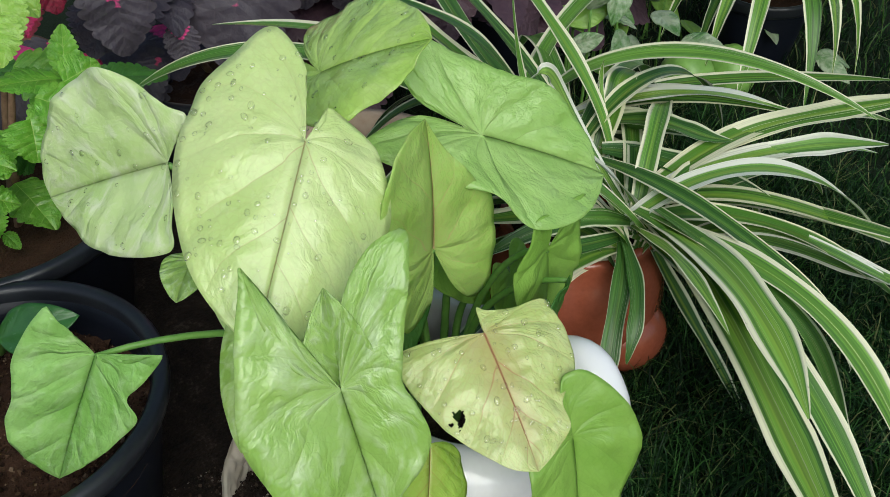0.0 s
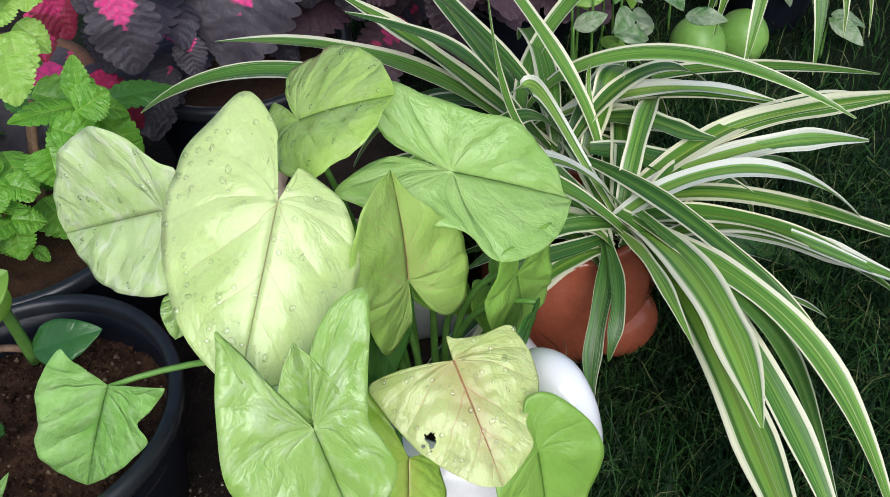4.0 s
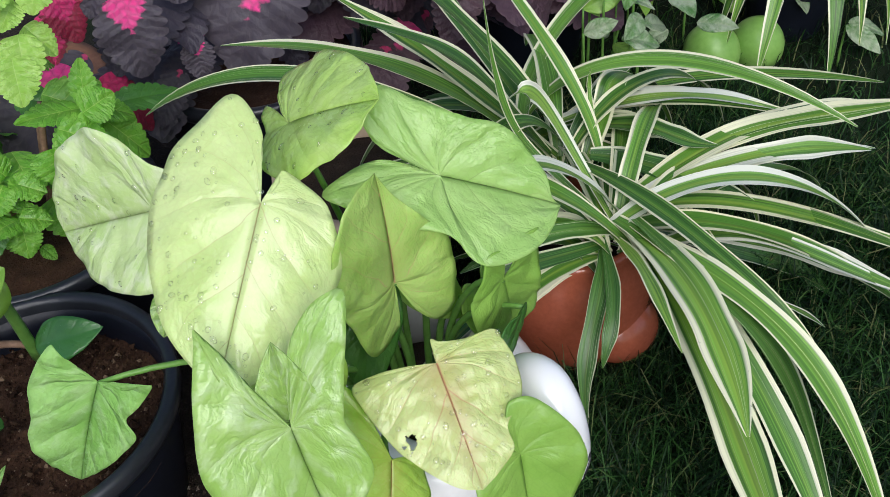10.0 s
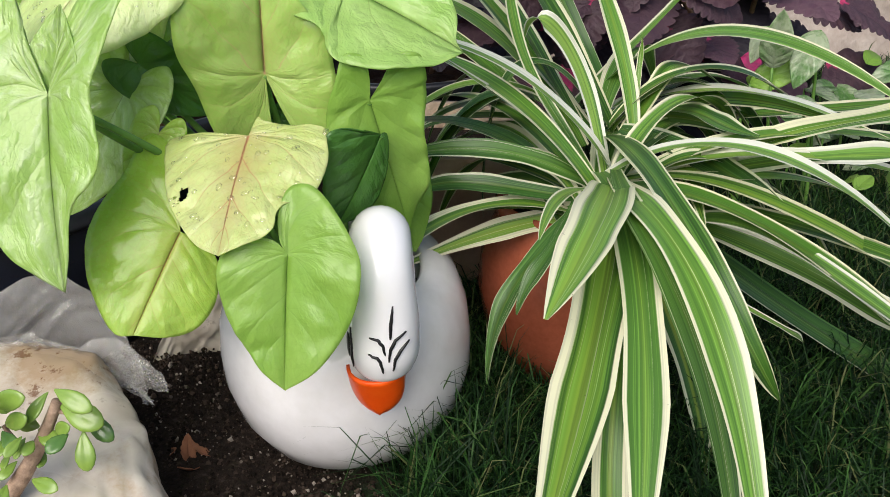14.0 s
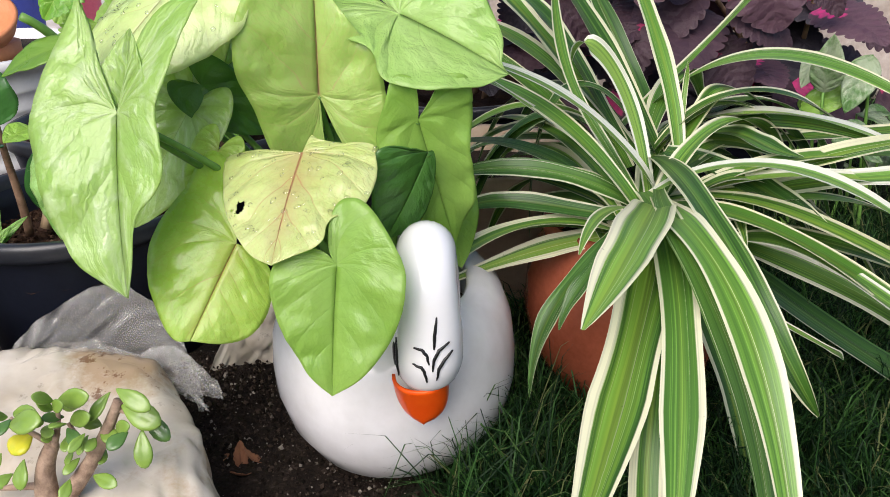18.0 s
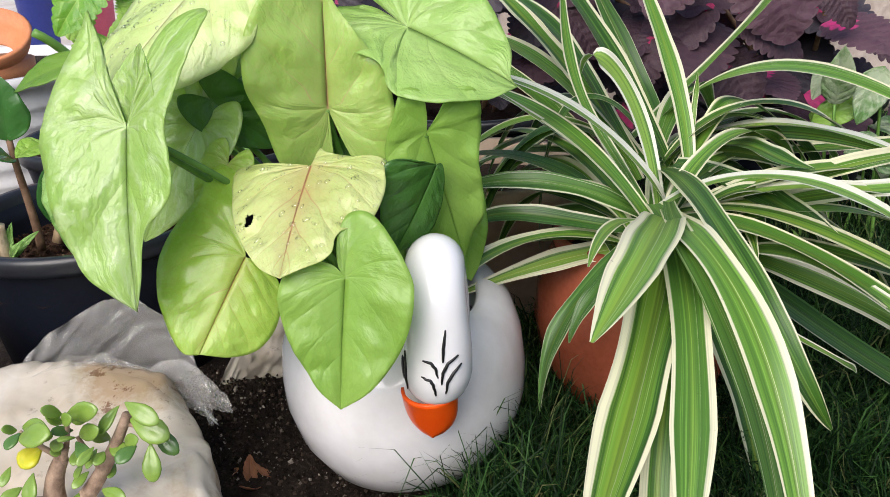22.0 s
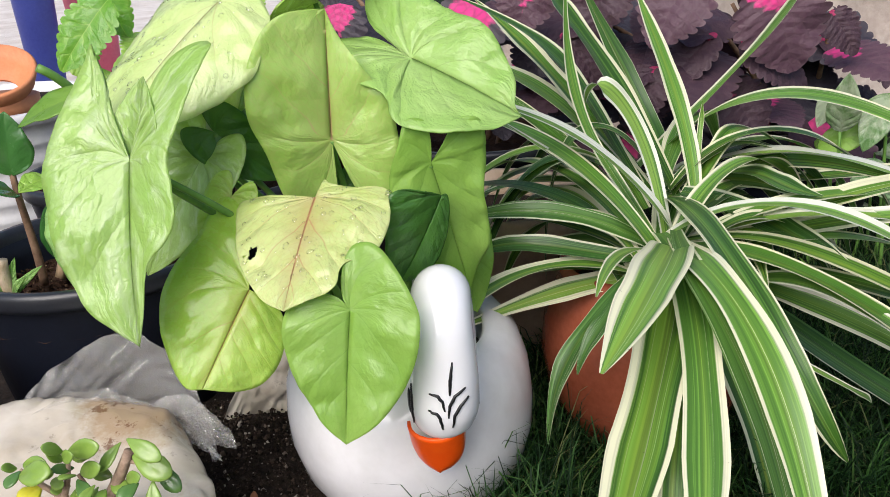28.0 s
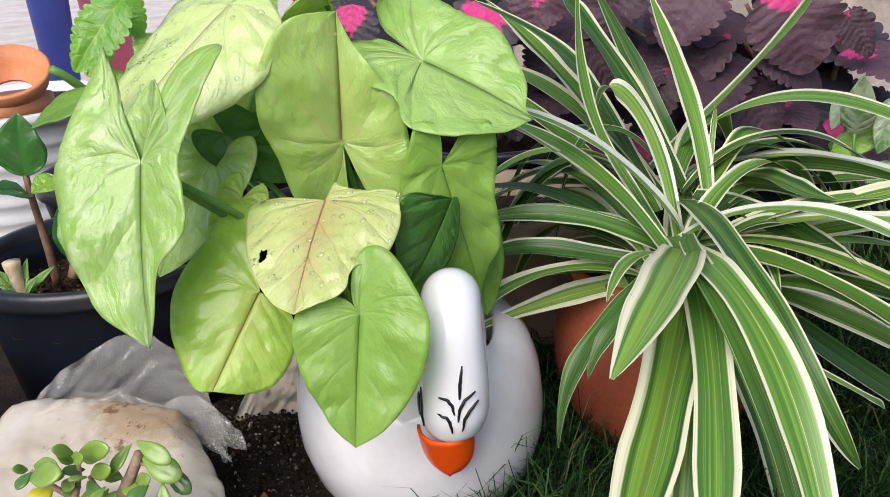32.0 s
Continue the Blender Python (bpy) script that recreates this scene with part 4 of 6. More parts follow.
def water():
    """Clear beads: mostly see-through, with a sharp shine."""
    n = Nodes("water_drop")
    t = n.add("ShaderNodeBsdfTransparent")
    g = n.add("ShaderNodeBsdfGlossy")
    g.inputs["Roughness"].default_value = 0.03
    m = n.add("ShaderNodeMixShader")
    edge = n.add("ShaderNodeFresnel")
    edge.inputs["IOR"].default_value = 1.33
    n.link(n.math("ADD", edge.outputs[0], 0.03, clamp=True), m.inputs[0])
    n.link(t.outputs[0], m.inputs[1])
    n.link(g.outputs[0], m.inputs[2])
    n.link(m.outputs[0], n.out.inputs[0])
    return n.mat


WATER = water()


def syngonium_leaf(material, base, tip, normal, left, right, fold=(0.0, 0.0), foot=(-0.03, 0.1, 0.09), via=None, seed=0, drops=0, camber=0.06, arch=0.06, droop=0.0, wave=0.03, hole=None, quilt=0.011, rows=84, cols=12, label=""):
    me = heart_leaf(base, tip, normal, left, right, fold, camber, arch, droop, wave, seed, rows, cols, hole, quilt)
    leaf = thicken(part("leaf", me, material, syngonium, label))
    b, f = Vector(base), Vector(foot)
    back = (b - Vector(tip)).normalized()
    mid = Vector(via) if via else b - Vector(normal).normalized() * 0.03 + back * 0.006 + Vector((0, 0, -0.02))
    part("petiole", stem(f, f + Vector((0, 0, 0.08)), mid, b + Vector((0, 0, -0.0015)), 0.0032, 0.0019), STALK, leaf, "slender green leaf stalk")
    if drops:
        ob = part("dew", dew(me, drops, seed), WATER, leaf, "clear beads of water")
        ob["kind"] = "stuff"
    return leaf


syngonium_leaf(PALE, (-0.116, 0.097, 0.345), (-0.184, 0.047, 0.276), (-0.23, -0.67, 0.71), [(0.90, 0.22), (0.72, 0.34), (0.55, 0.42), (0.31, 0.49), (0.17, 0.47), (-0.01, 0.38), (-0.09, 0.32), (-0.15, 0.21), (-0.20, 0.07), (-0.12, 0.07)], [(0.85, 0.23), (0.67, 0.39), (0.39, 0.52), (0.15, 0.57), (-0.07, 0.55), (-0.20, 0.53), (-0.38, 0.42), (-0.55, 0.31), (-0.53, 0.20), (-0.36, 0.07), (-0.23, 0.09), (-0.14, 0.09)], (-0.15, -0.28), seed=1, drops=130, droop=0.10, foot=(-0.05, 0.11, 0.09))
syngonium_leaf(WHITE_LEAF, (-0.157, 0.186, 0.301), (-0.206, 0.272, 0.248), (-0.87, -0.21, 0.45), [(0.84, 0.14), (0.66, 0.29), (0.51, 0.37), (0.28, 0.44), (-0.00, 0.46), (-0.04, 0.34), (-0.03, 0.14)], [(0.95, 0.17), (0.75, 0.37), (0.49, 0.51), (0.21, 0.54), (0.01, 0.43), (-0.15, 0.26), (-0.23, 0.19), (-0.11, 0.09)], (0.22, 0.28), seed=2, drops=40, quilt=0.004, foot=(-0.06, 0.12, 0.09))
syngonium_leaf(SUNNY, (-0.061, 0.168, 0.335), (-0.027, 0.105, 0.372), (-0.57, 0.16, 0.81), [(0.94, 0.15), (0.74, 0.38), (0.30, 0.63), (-0.06, 0.69), (-0.36, 0.64), (-0.37, 0.50), (-0.25, 0.28), (-0.12, 0.11)], [(0.91, 0.26), (0.80, 0.43), (0.59, 0.52), (0.45, 0.61), (0.29, 0.62), (-0.07, 0.45), (-0.27, 0.22), (-0.36, -0.03), (-0.48, -0.21), (-0.40, -0.26), (-0.20, -0.15)], (0.03, 0.09), seed=3, quilt=0.014, camber=0.12, drops=30, foot=(-0.03, 0.12, 0.09))
syngonium_leaf(COOL, (0.006, 0.097, 0.301), (0.074, 0.054, 0.267), (-0.04, -0.65, 0.76), [(0.91, 0.04), (0.81, 0.20), (0.61, 0.34), (0.35, 0.45), (0.12, 0.45), (-0.12, 0.49), (-0.35, 0.52), (-0.58, 0.56), (-0.66, 0.42), (-0.66, 0.28), (-0.50, 0.13), (-0.26, 0.05)], [(0.91, 0.26), (0.71, 0.50), (0.45, 0.64), (0.29, 0.62), (0.18, 0.52), (0.07, 0.47), (-0.15, 0.47), (-0.37, 0.46), (-0.50, 0.44), (-0.67, 0.39), (-0.83, 0.33), (-0.73, 0.17), (-0.52, -0.01), (-0.32, -0.04)], (0.28, 0.28), seed=4, quilt=0.019, foot=(-0.01, 0.11, 0.09))
syngonium_leaf(LIME, (-0.050, 0.074, 0.256), (-0.047, 0.086, 0.338), (0.12, -0.98, 0.15), [(0.97, 0.30), (0.84, 0.48), (0.54, 0.62), (0.19, 0.63), (-0.10, 0.51), (-0.39, 0.42), (-0.60, 0.31), (-0.65, 0.15), (-0.54, -0.03), (-0.27, 0.01)], [(0.78, 0.10), (0.46, 0.33), (0.31, 0.45), (0.01, 0.52), (-0.29, 0.52), (-0.60, 0.49), (-0.64, 0.38), (-0.45, 0.20), (-0.23, 0.09)], (0.28, 0.28), seed=5, foot=(-0.03, 0.10, 0.09))
syngonium_leaf(VARI, (-0.161, 0.006, 0.268), (-0.161, -0.038, 0.169), (-0.35, -0.86, 0.38), [(0.83, 0.06), (0.60, 0.11), (0.47, 0.25), (0.34, 0.32), (0.17, 0.30), (0.04, 0.27), (-0.17, 0.34), (-0.39, 0.43), (-0.57, 0.49), (-0.60, 0.42), (-0.56, 0.29), (-0.44, 0.16), (-0.26, 0.07)], [(0.81, 0.22), (0.60, 0.33), (0.37, 0.40), (0.12, 0.47), (-0.04, 0.47), (-0.25, 0.41), (-0.40, 0.36), (-0.58, 0.28), (-0.69, 0.24), (-0.52, 0.24), (-0.37, 0.23), (-0.20, 0.18), (-0.07, 0.09)], (0.11, 0.28), seed=6, quilt=0.017, foot=(-0.06, 0.09, 0.09), via=(-0.13, 0.03, 0.235))
syngonium_leaf(BLUSH, (-0.058, 0.017, 0.234), (-0.074, -0.050, 0.190), (-0.16, -0.52, 0.84), [(0.92, 0.16), (0.80, 0.33), (0.62, 0.35), (0.44, 0.55), (0.19, 0.60), (0.02, 0.57), (-0.11, 0.52), (-0.11, 0.29), (-0.15, 0.09), (-0.19, 0.02)], [(0.93, 0.16), (0.78, 0.31), (0.59, 0.45), (0.51, 0.50), (0.34, 0.57), (0.12, 0.64), (-0.05, 0.66), (-0.08, 0.46), (-0.06, 0.25)], (-0.08, -0.14), seed=7, drops=110, hole=(1, 0.50, 0.39, 0.052), rows=200, cols=40, foot=(-0.03, 0.08, 0.09))
syngonium_leaf(GREEN, (-0.038, -0.041, 0.184), (-0.046, -0.064, 0.110), (-0.15, -0.94, 0.31), [(0.82, 0.24), (0.57, 0.42), (0.31, 0.52), (0.09, 0.54), (-0.09, 0.49), (-0.32, 0.34), (-0.46, 0.20), (-0.50, 0.09), (-0.45, -0.03), (-0.26, -0.08), (-0.09, -0.06)], [(0.85, 0.16), (0.66, 0.29), (0.41, 0.42), (0.16, 0.47), (-0.03, 0.43), (-0.11, 0.26), (-0.09, 0.10)], (0.20, 0.20), seed=8, quilt=0.005, foot=(-0.03, 0.07, 0.09))
syngonium_leaf(GOLD, (-0.104, 0.008, 0.180), (-0.134, -0.023, 0.130), (0.06, -0.86, 0.50), [(0.91, 0.27), (0.74, 0.47), (0.49, 0.53), (0.28, 0.48), (0.09, 0.38), (-0.00, 0.19)], [(1.05, 0.15), (0.91, 0.36), (0.67, 0.59), (0.34, 0.75), (-0.01, 0.75), (-0.33, 0.69), (-0.62, 0.71), (-0.76, 0.63), (-0.69, 0.41), (-0.41, 0.22)], (-0.27, -0.05), seed=9, foot=(-0.05, 0.09, 0.09))
syngonium_leaf(GREEN, (0.014, 0.041, 0.244), (0.035, 0.059, 0.148), (0.14, -0.98, -0.15), [(0.83, 0.10), (0.68, 0.21), (0.47, 0.25), (0.26, 0.27), (0.08, 0.35), (-0.16, 0.38), (-0.22, 0.25), (-0.12, 0.13)], [(0.83, 0.15), (0.65, 0.26), (0.45, 0.32), (0.22, 0.32), (0.02, 0.28), (-0.19, 0.16), (-0.31, 0.07), (-0.27, -0.04), (-0.14, -0.04)], (-0.01, -0.06), seed=10, wave=0.06, foot=(0.0, 0.10, 0.09))
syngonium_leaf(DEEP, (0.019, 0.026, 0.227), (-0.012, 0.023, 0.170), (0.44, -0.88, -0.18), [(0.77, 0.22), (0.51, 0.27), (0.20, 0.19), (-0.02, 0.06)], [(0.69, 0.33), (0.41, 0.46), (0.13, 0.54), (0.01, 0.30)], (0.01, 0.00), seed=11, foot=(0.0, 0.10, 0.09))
syngonium_leaf(MINT, (-0.235, 0.145, 0.226), (-0.274, 0.162, 0.127), (-0.71, -0.69, 0.15), [(0.67, 0.16), (0.43, 0.26), (0.21, 0.33), (0.12, 0.24), (-0.04, 0.30), (-0.23, 0.34), (-0.16, 0.26), (0.01, 0.12)], [(0.87, 0.17), (0.60, 0.32), (0.37, 0.32), (0.16, 0.37), (-0.02, 0.35), (-0.18, 0.31), (-0.24, 0.27), (-0.13, 0.19), (-0.04, 0.09)], (0.28, 0.28), seed=12, quilt=0.006, wave=0.02, foot=(-0.07, 0.11, 0.09), via=(-0.16, 0.12, 0.235))
syngonium_leaf(VARI, (-0.168, 0.150, 0.257), (-0.189, 0.130, 0.250), (-0.45, -0.5, 0.74), [(0.85, 0.2), (0.5, 0.42), (0.1, 0.45), (-0.1, 0.2)], [(0.85, 0.2), (0.5, 0.45), (0.1, 0.5), (-0.12, 0.22)], (0.1, 0.1), seed=22, foot=(-0.06, 0.13, 0.09))
ARROW = [(0.85, 0.12), (0.60, 0.26), (0.30, 0.36), (0.0, 0.38), (-0.22, 0.32), (-0.32, 0.20), (-0.22, 0.08)]
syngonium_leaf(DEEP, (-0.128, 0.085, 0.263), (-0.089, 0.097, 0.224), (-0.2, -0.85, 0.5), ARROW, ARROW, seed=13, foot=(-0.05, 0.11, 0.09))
syngonium_leaf(WHITE_LEAF, (-0.135, 0.118, 0.296), (-0.165, 0.112, 0.215), (-0.3, -0.9, 0.3), ARROW, ARROW, (0.15, 0.15), seed=14, foot=(-0.05, 0.12, 0.09))
syngonium_leaf(VARI, (-0.140, 0.085, 0.245), (-0.188, 0.080, 0.166), (-0.4, -0.85, 0.3), ARROW, ARROW, (0.1, 0.1), seed=15, foot=(-0.06, 0.10, 0.09))
syngonium_leaf(VARI, (-0.120, 0.125, 0.285), (-0.165, 0.105, 0.235), (-0.5, -0.6, 0.6), ARROW, ARROW, seed=16, foot=(-0.06, 0.11, 0.09))
syngonium_leaf(GOLD, (-0.118, 0.060, 0.225), (-0.140, 0.050, 0.185), (-0.1, -0.9, 0.4), ARROW, ARROW, seed=17, foot=(-0.05, 0.09, 0.09))
syngonium_leaf(GREEN, (0.028, 0.085, 0.185), (0.040, 0.080, 0.120), (0.3, -0.9, 0.2), ARROW, ARROW, seed=18, foot=(0.0, 0.11, 0.09))
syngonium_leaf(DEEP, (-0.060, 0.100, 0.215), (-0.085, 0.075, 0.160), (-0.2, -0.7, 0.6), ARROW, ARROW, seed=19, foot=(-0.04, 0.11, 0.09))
syngonium_leaf(GREEN, (-0.010, 0.115, 0.205), (0.020, 0.095, 0.155), (0.1, -0.7, 0.6), ARROW, ARROW, seed=20, foot=(-0.02, 0.12, 0.09))
syngonium_leaf(VARI, (-0.157, 0.012, 0.266), (-0.152, 0.030, 0.312), (-0.35, -0.75, 0.45), ARROW, ARROW, (0.3, 0.3), seed=21, foot=(-0.06, 0.10, 0.09), label="young half-opened leaf")


# ---- the spider plant and its pot ----
spider = thing("spider_plant", "variegated spider plant with long arching green and cream leaves", "plant")
straps = []


def strap(p0, p1, p2, p3, width=0.0235, twist=0.0, material=None, turn=0.0, channel=0.22):
    i = len(straps)
    me = blade(p0, p1, p2, p3, width, twist or (17 * i % 31 - 15), 30, channel, i, turn)
    straps.append(part("leaf", me, material or STRAP, spider))
    return straps[-1]


strap((0.184, 0.095, 0.151), (0.164, 0.017, 0.196), (0.133, -0.054, 0.190), (0.091, -0.115, 0.173), width=0.0326, twist=3, material=STRAP_PALE)
strap((0.186, 0.093, 0.154), (0.167, 0.008, 0.174), (0.128, -0.075, 0.117), (0.065, -0.209, 0.089), width=0.0346, twist=3, material=STRAP)
strap((0.176, 0.098, 0.164), (0.178, -0.001, 0.179), (0.152, -0.111, 0.130), (0.118, -0.201, 0.061), width=0.0237, twist=3, material=STRAP_PALE)
strap((0.181, 0.091, 0.142), (0.156, -0.099, 0.139), (0.096, -0.132, 0.115), (0.138, -0.174, -0.056), width=0.0188, twist=3, material=STRAP)
strap((0.185, 0.092, 0.162), (0.154, -0.042, 0.199), (0.208, -0.081, 0.193), (0.185, -0.204, 0.030), width=0.0237, twist=3, material=STRAP_PALE)
strap((0.200, 0.178, 0.163), (0.187, 0.019, 0.220), (0.193, -0.105, 0.154), (0.240, -0.079, 0.084), width=0.0209, twist=3, material=STRAP)
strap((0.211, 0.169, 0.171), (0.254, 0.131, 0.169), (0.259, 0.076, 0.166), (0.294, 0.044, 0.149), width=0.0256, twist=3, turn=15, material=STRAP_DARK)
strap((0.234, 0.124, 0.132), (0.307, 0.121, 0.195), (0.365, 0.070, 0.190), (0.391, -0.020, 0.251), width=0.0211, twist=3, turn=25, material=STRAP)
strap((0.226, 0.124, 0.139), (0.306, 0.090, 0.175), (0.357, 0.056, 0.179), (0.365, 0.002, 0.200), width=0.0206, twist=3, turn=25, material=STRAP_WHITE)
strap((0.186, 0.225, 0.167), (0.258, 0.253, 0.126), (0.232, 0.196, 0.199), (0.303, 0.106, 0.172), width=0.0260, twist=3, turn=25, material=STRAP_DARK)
strap((0.205, 0.249, 0.170), (0.247, 0.249, 0.216), (0.282, 0.145, 0.290), (0.351, 0.012, 0.224), width=0.0177, twist=3, turn=20, material=STRAP_PALE)
strap((0.176, 0.219, 0.167), (0.260, 0.347, 0.182), (0.328, 0.263, 0.280), (0.320, 0.201, 0.341), width=0.0202, twist=3, material=STRAP_PALE)
strap((0.222, 0.166, 0.160), (0.224, 0.190, 0.221), (0.217, 0.252, 0.259), (0.210, 0.331, 0.312), width=0.0158, twist=3, material=STRAP_PALE)
strap((0.226, 0.175, 0.155), (0.226, 0.187, 0.206), (0.237, 0.207, 0.213), (0.234, 0.199, 0.236), width=0.0049, twist=3, material=STRAP)
strap((0.176, 0.104, 0.153), (0.160, 0.204, 0.193), (0.113, 0.174, 0.225), (0.128, 0.210, 0.345), width=0.0107, twist=3, material=STRAP_PALE)
strap((0.184, 0.108, 0.150), (0.207, 0.251, 0.211), (0.136, 0.151, 0.293), (0.141, 0.204, 0.239), width=0.0160, twist=3, material=STRAP_WHITE)
strap((0.183, 0.111, 0.154), (0.205, 0.097, 0.143), (0.154, 0.170, 0.233), (0.045, 0.094, 0.271), width=0.0201, twist=3, turn=-20, material=STRAP_WHITE)
strap((0.172, 0.096, 0.145), (0.158, 0.181, 0.178), (0.197, 0.227, 0.131), (0.058, 0.086, 0.261), width=0.0163, twist=3, turn=-25, material=STRAP_WHITE)
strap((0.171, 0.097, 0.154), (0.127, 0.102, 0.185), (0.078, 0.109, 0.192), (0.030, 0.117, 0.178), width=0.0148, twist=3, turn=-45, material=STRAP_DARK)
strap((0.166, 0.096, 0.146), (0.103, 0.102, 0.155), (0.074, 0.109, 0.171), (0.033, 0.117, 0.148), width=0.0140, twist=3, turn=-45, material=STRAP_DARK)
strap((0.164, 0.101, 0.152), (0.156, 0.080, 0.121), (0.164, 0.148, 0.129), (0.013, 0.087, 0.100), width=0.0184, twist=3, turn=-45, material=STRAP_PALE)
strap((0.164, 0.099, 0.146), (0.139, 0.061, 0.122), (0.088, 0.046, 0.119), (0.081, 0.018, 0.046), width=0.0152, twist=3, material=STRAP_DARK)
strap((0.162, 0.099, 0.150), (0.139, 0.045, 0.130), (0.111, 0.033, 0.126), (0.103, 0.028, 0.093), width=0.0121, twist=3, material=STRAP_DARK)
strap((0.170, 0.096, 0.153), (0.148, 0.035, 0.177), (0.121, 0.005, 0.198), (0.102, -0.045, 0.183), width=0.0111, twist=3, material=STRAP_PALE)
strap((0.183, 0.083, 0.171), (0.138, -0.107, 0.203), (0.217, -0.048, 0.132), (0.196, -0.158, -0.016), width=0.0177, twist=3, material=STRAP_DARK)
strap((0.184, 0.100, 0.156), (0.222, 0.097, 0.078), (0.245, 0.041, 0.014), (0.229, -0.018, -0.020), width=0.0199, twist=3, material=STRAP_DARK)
strap((0.198, 0.123, 0.104), (0.290, -0.010, 0.075), (0.270, -0.030, 0.100), (0.260, -0.060, 0.110), width=0.0059, twist=3, material=STRAP_WHITE)
strap((0.221, 0.111, 0.124), (0.293, 0.029, 0.129), (0.355, 0.032, 0.073), (0.359, -0.089, 0.099), width=0.0212, twist=3, turn=25, material=STRAP_WHITE)
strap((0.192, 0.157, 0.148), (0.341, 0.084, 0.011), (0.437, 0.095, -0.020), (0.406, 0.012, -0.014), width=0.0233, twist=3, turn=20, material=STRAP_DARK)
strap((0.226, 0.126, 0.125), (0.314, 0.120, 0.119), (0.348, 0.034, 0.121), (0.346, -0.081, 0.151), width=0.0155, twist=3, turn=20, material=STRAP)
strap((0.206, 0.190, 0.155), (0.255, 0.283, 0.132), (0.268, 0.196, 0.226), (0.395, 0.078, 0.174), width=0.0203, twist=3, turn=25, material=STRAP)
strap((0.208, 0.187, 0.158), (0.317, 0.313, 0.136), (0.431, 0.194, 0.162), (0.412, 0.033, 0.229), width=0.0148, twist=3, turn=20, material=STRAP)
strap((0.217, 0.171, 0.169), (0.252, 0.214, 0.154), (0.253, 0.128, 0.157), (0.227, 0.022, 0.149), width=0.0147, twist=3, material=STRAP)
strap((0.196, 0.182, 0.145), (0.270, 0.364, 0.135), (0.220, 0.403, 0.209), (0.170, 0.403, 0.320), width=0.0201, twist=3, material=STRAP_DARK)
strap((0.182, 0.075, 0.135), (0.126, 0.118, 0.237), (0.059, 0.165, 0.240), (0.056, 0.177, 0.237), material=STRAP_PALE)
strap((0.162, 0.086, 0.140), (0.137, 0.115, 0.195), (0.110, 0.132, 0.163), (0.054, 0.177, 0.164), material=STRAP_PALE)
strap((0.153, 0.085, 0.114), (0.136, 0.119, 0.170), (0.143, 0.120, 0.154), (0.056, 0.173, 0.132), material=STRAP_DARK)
strap((0.201, 0.185, 0.169), (0.149, 0.193, 0.262), (0.105, 0.199, 0.227), (0.106, 0.199, 0.089))
strap((0.185, 0.181, 0.154), (0.135, 0.261, 0.257), (0.060, 0.343, 0.267), (-0.009, 0.425, 0.251), material=STRAP_PALE)
strap((0.192, 0.192, 0.165), (0.139, 0.255, 0.234), (0.117, 0.281, 0.266), (0.064, 0.343, 0.312))
strap((0.213, 0.188, 0.160), (0.165, 0.272, 0.284), (0.128, 0.315, 0.310), (0.127, 0.303, 0.323))
strap((0.183, 0.190, 0.172), (0.130, 0.229, 0.261), (0.141, 0.229, 0.277), (0.048, 0.285, 0.319))
strap((0.182, 0.174, 0.143), (0.099, 0.258, 0.243), (-0.006, 0.351, 0.301), (-0.094, 0.415, 0.219))
strap((0.209, 0.174, 0.152), (0.262, 0.195, 0.214), (0.256, 0.203, 0.225), (0.308, 0.211, 0.189))
strap((0.215, 0.232, 0.164), (0.274, 0.183, 0.204), (0.315, 0.151, 0.210), (0.389, 0.089, 0.175), material=STRAP_WHITE)
strap((0.172, 0.120, 0.128), (0.279, 0.109, 0.214), (0.415, 0.078, 0.197), (0.569, 0.063, 0.104))
strap((0.181, 0.120, 0.139), (0.263, 0.093, 0.192), (0.351, 0.054, 0.184), (0.445, 0.038, 0.140), material=STRAP_WHITE)
strap((0.192, 0.110, 0.151), (0.261, 0.064, 0.186), (0.326, 0.013, 0.133), (0.457, -0.048, 0.063))
strap((0.196, 0.089, 0.120), (0.276, 0.029, 0.166), (0.256, 0.026, 0.149), (0.427, -0.101, 0.042), material=STRAP_WHITE)
strap((0.172, 0.104, 0.146), (0.242, 0.048, 0.191), (0.331, -0.022, 0.114), (0.407, -0.057, 0.029))
strap((0.164, 0.105, 0.143), (0.227, 0.070, 0.228), (0.322, 0.022, 0.201), (0.403, -0.013, 0.082), material=STRAP_WHITE)
strap((0.212, 0.246, 0.143), (0.277, 0.150, 0.208), (0.253, 0.133, 0.185), (0.292, 0.097, 0.184), material=STRAP_DARK)


rnd = random.Random(77)
for i in range(36):
    # smaller leaves that fill the rosette between the long ones
    a = radians(rnd.choice((-5, 10, 25, 40, 60, 110, 130, 150, 170)) + rnd.uniform(-12, 12))
    d = Vector((math.cos(a), math.sin(a), 0))
    c = Vector((0.172, 0.095, 0.125) if i % 2 else (0.195, 0.19, 0.15)) + d * 0.012 + Vector((0, 0, rnd.uniform(-0.01, 0.02)))
    ln = rnd.uniform(0.13, 0.24)
    rise = rnd.uniform(0.02, 0.085)
    strap(c, c + d * ln * 0.25 + Vector((0, 0, rise)), c + d * ln * 0.75 + Vector((0, 0, rise * 0.9)), c + d * ln + Vector((0, 0, rise - rnd.uniform(0.06, 0.16))), rnd.uniform(0.014, 0.022), rnd.uniform(-35, 35), rnd.choice((STRAP, STRAP_PALE, STRAP_PALE, STRAP_DARK)))

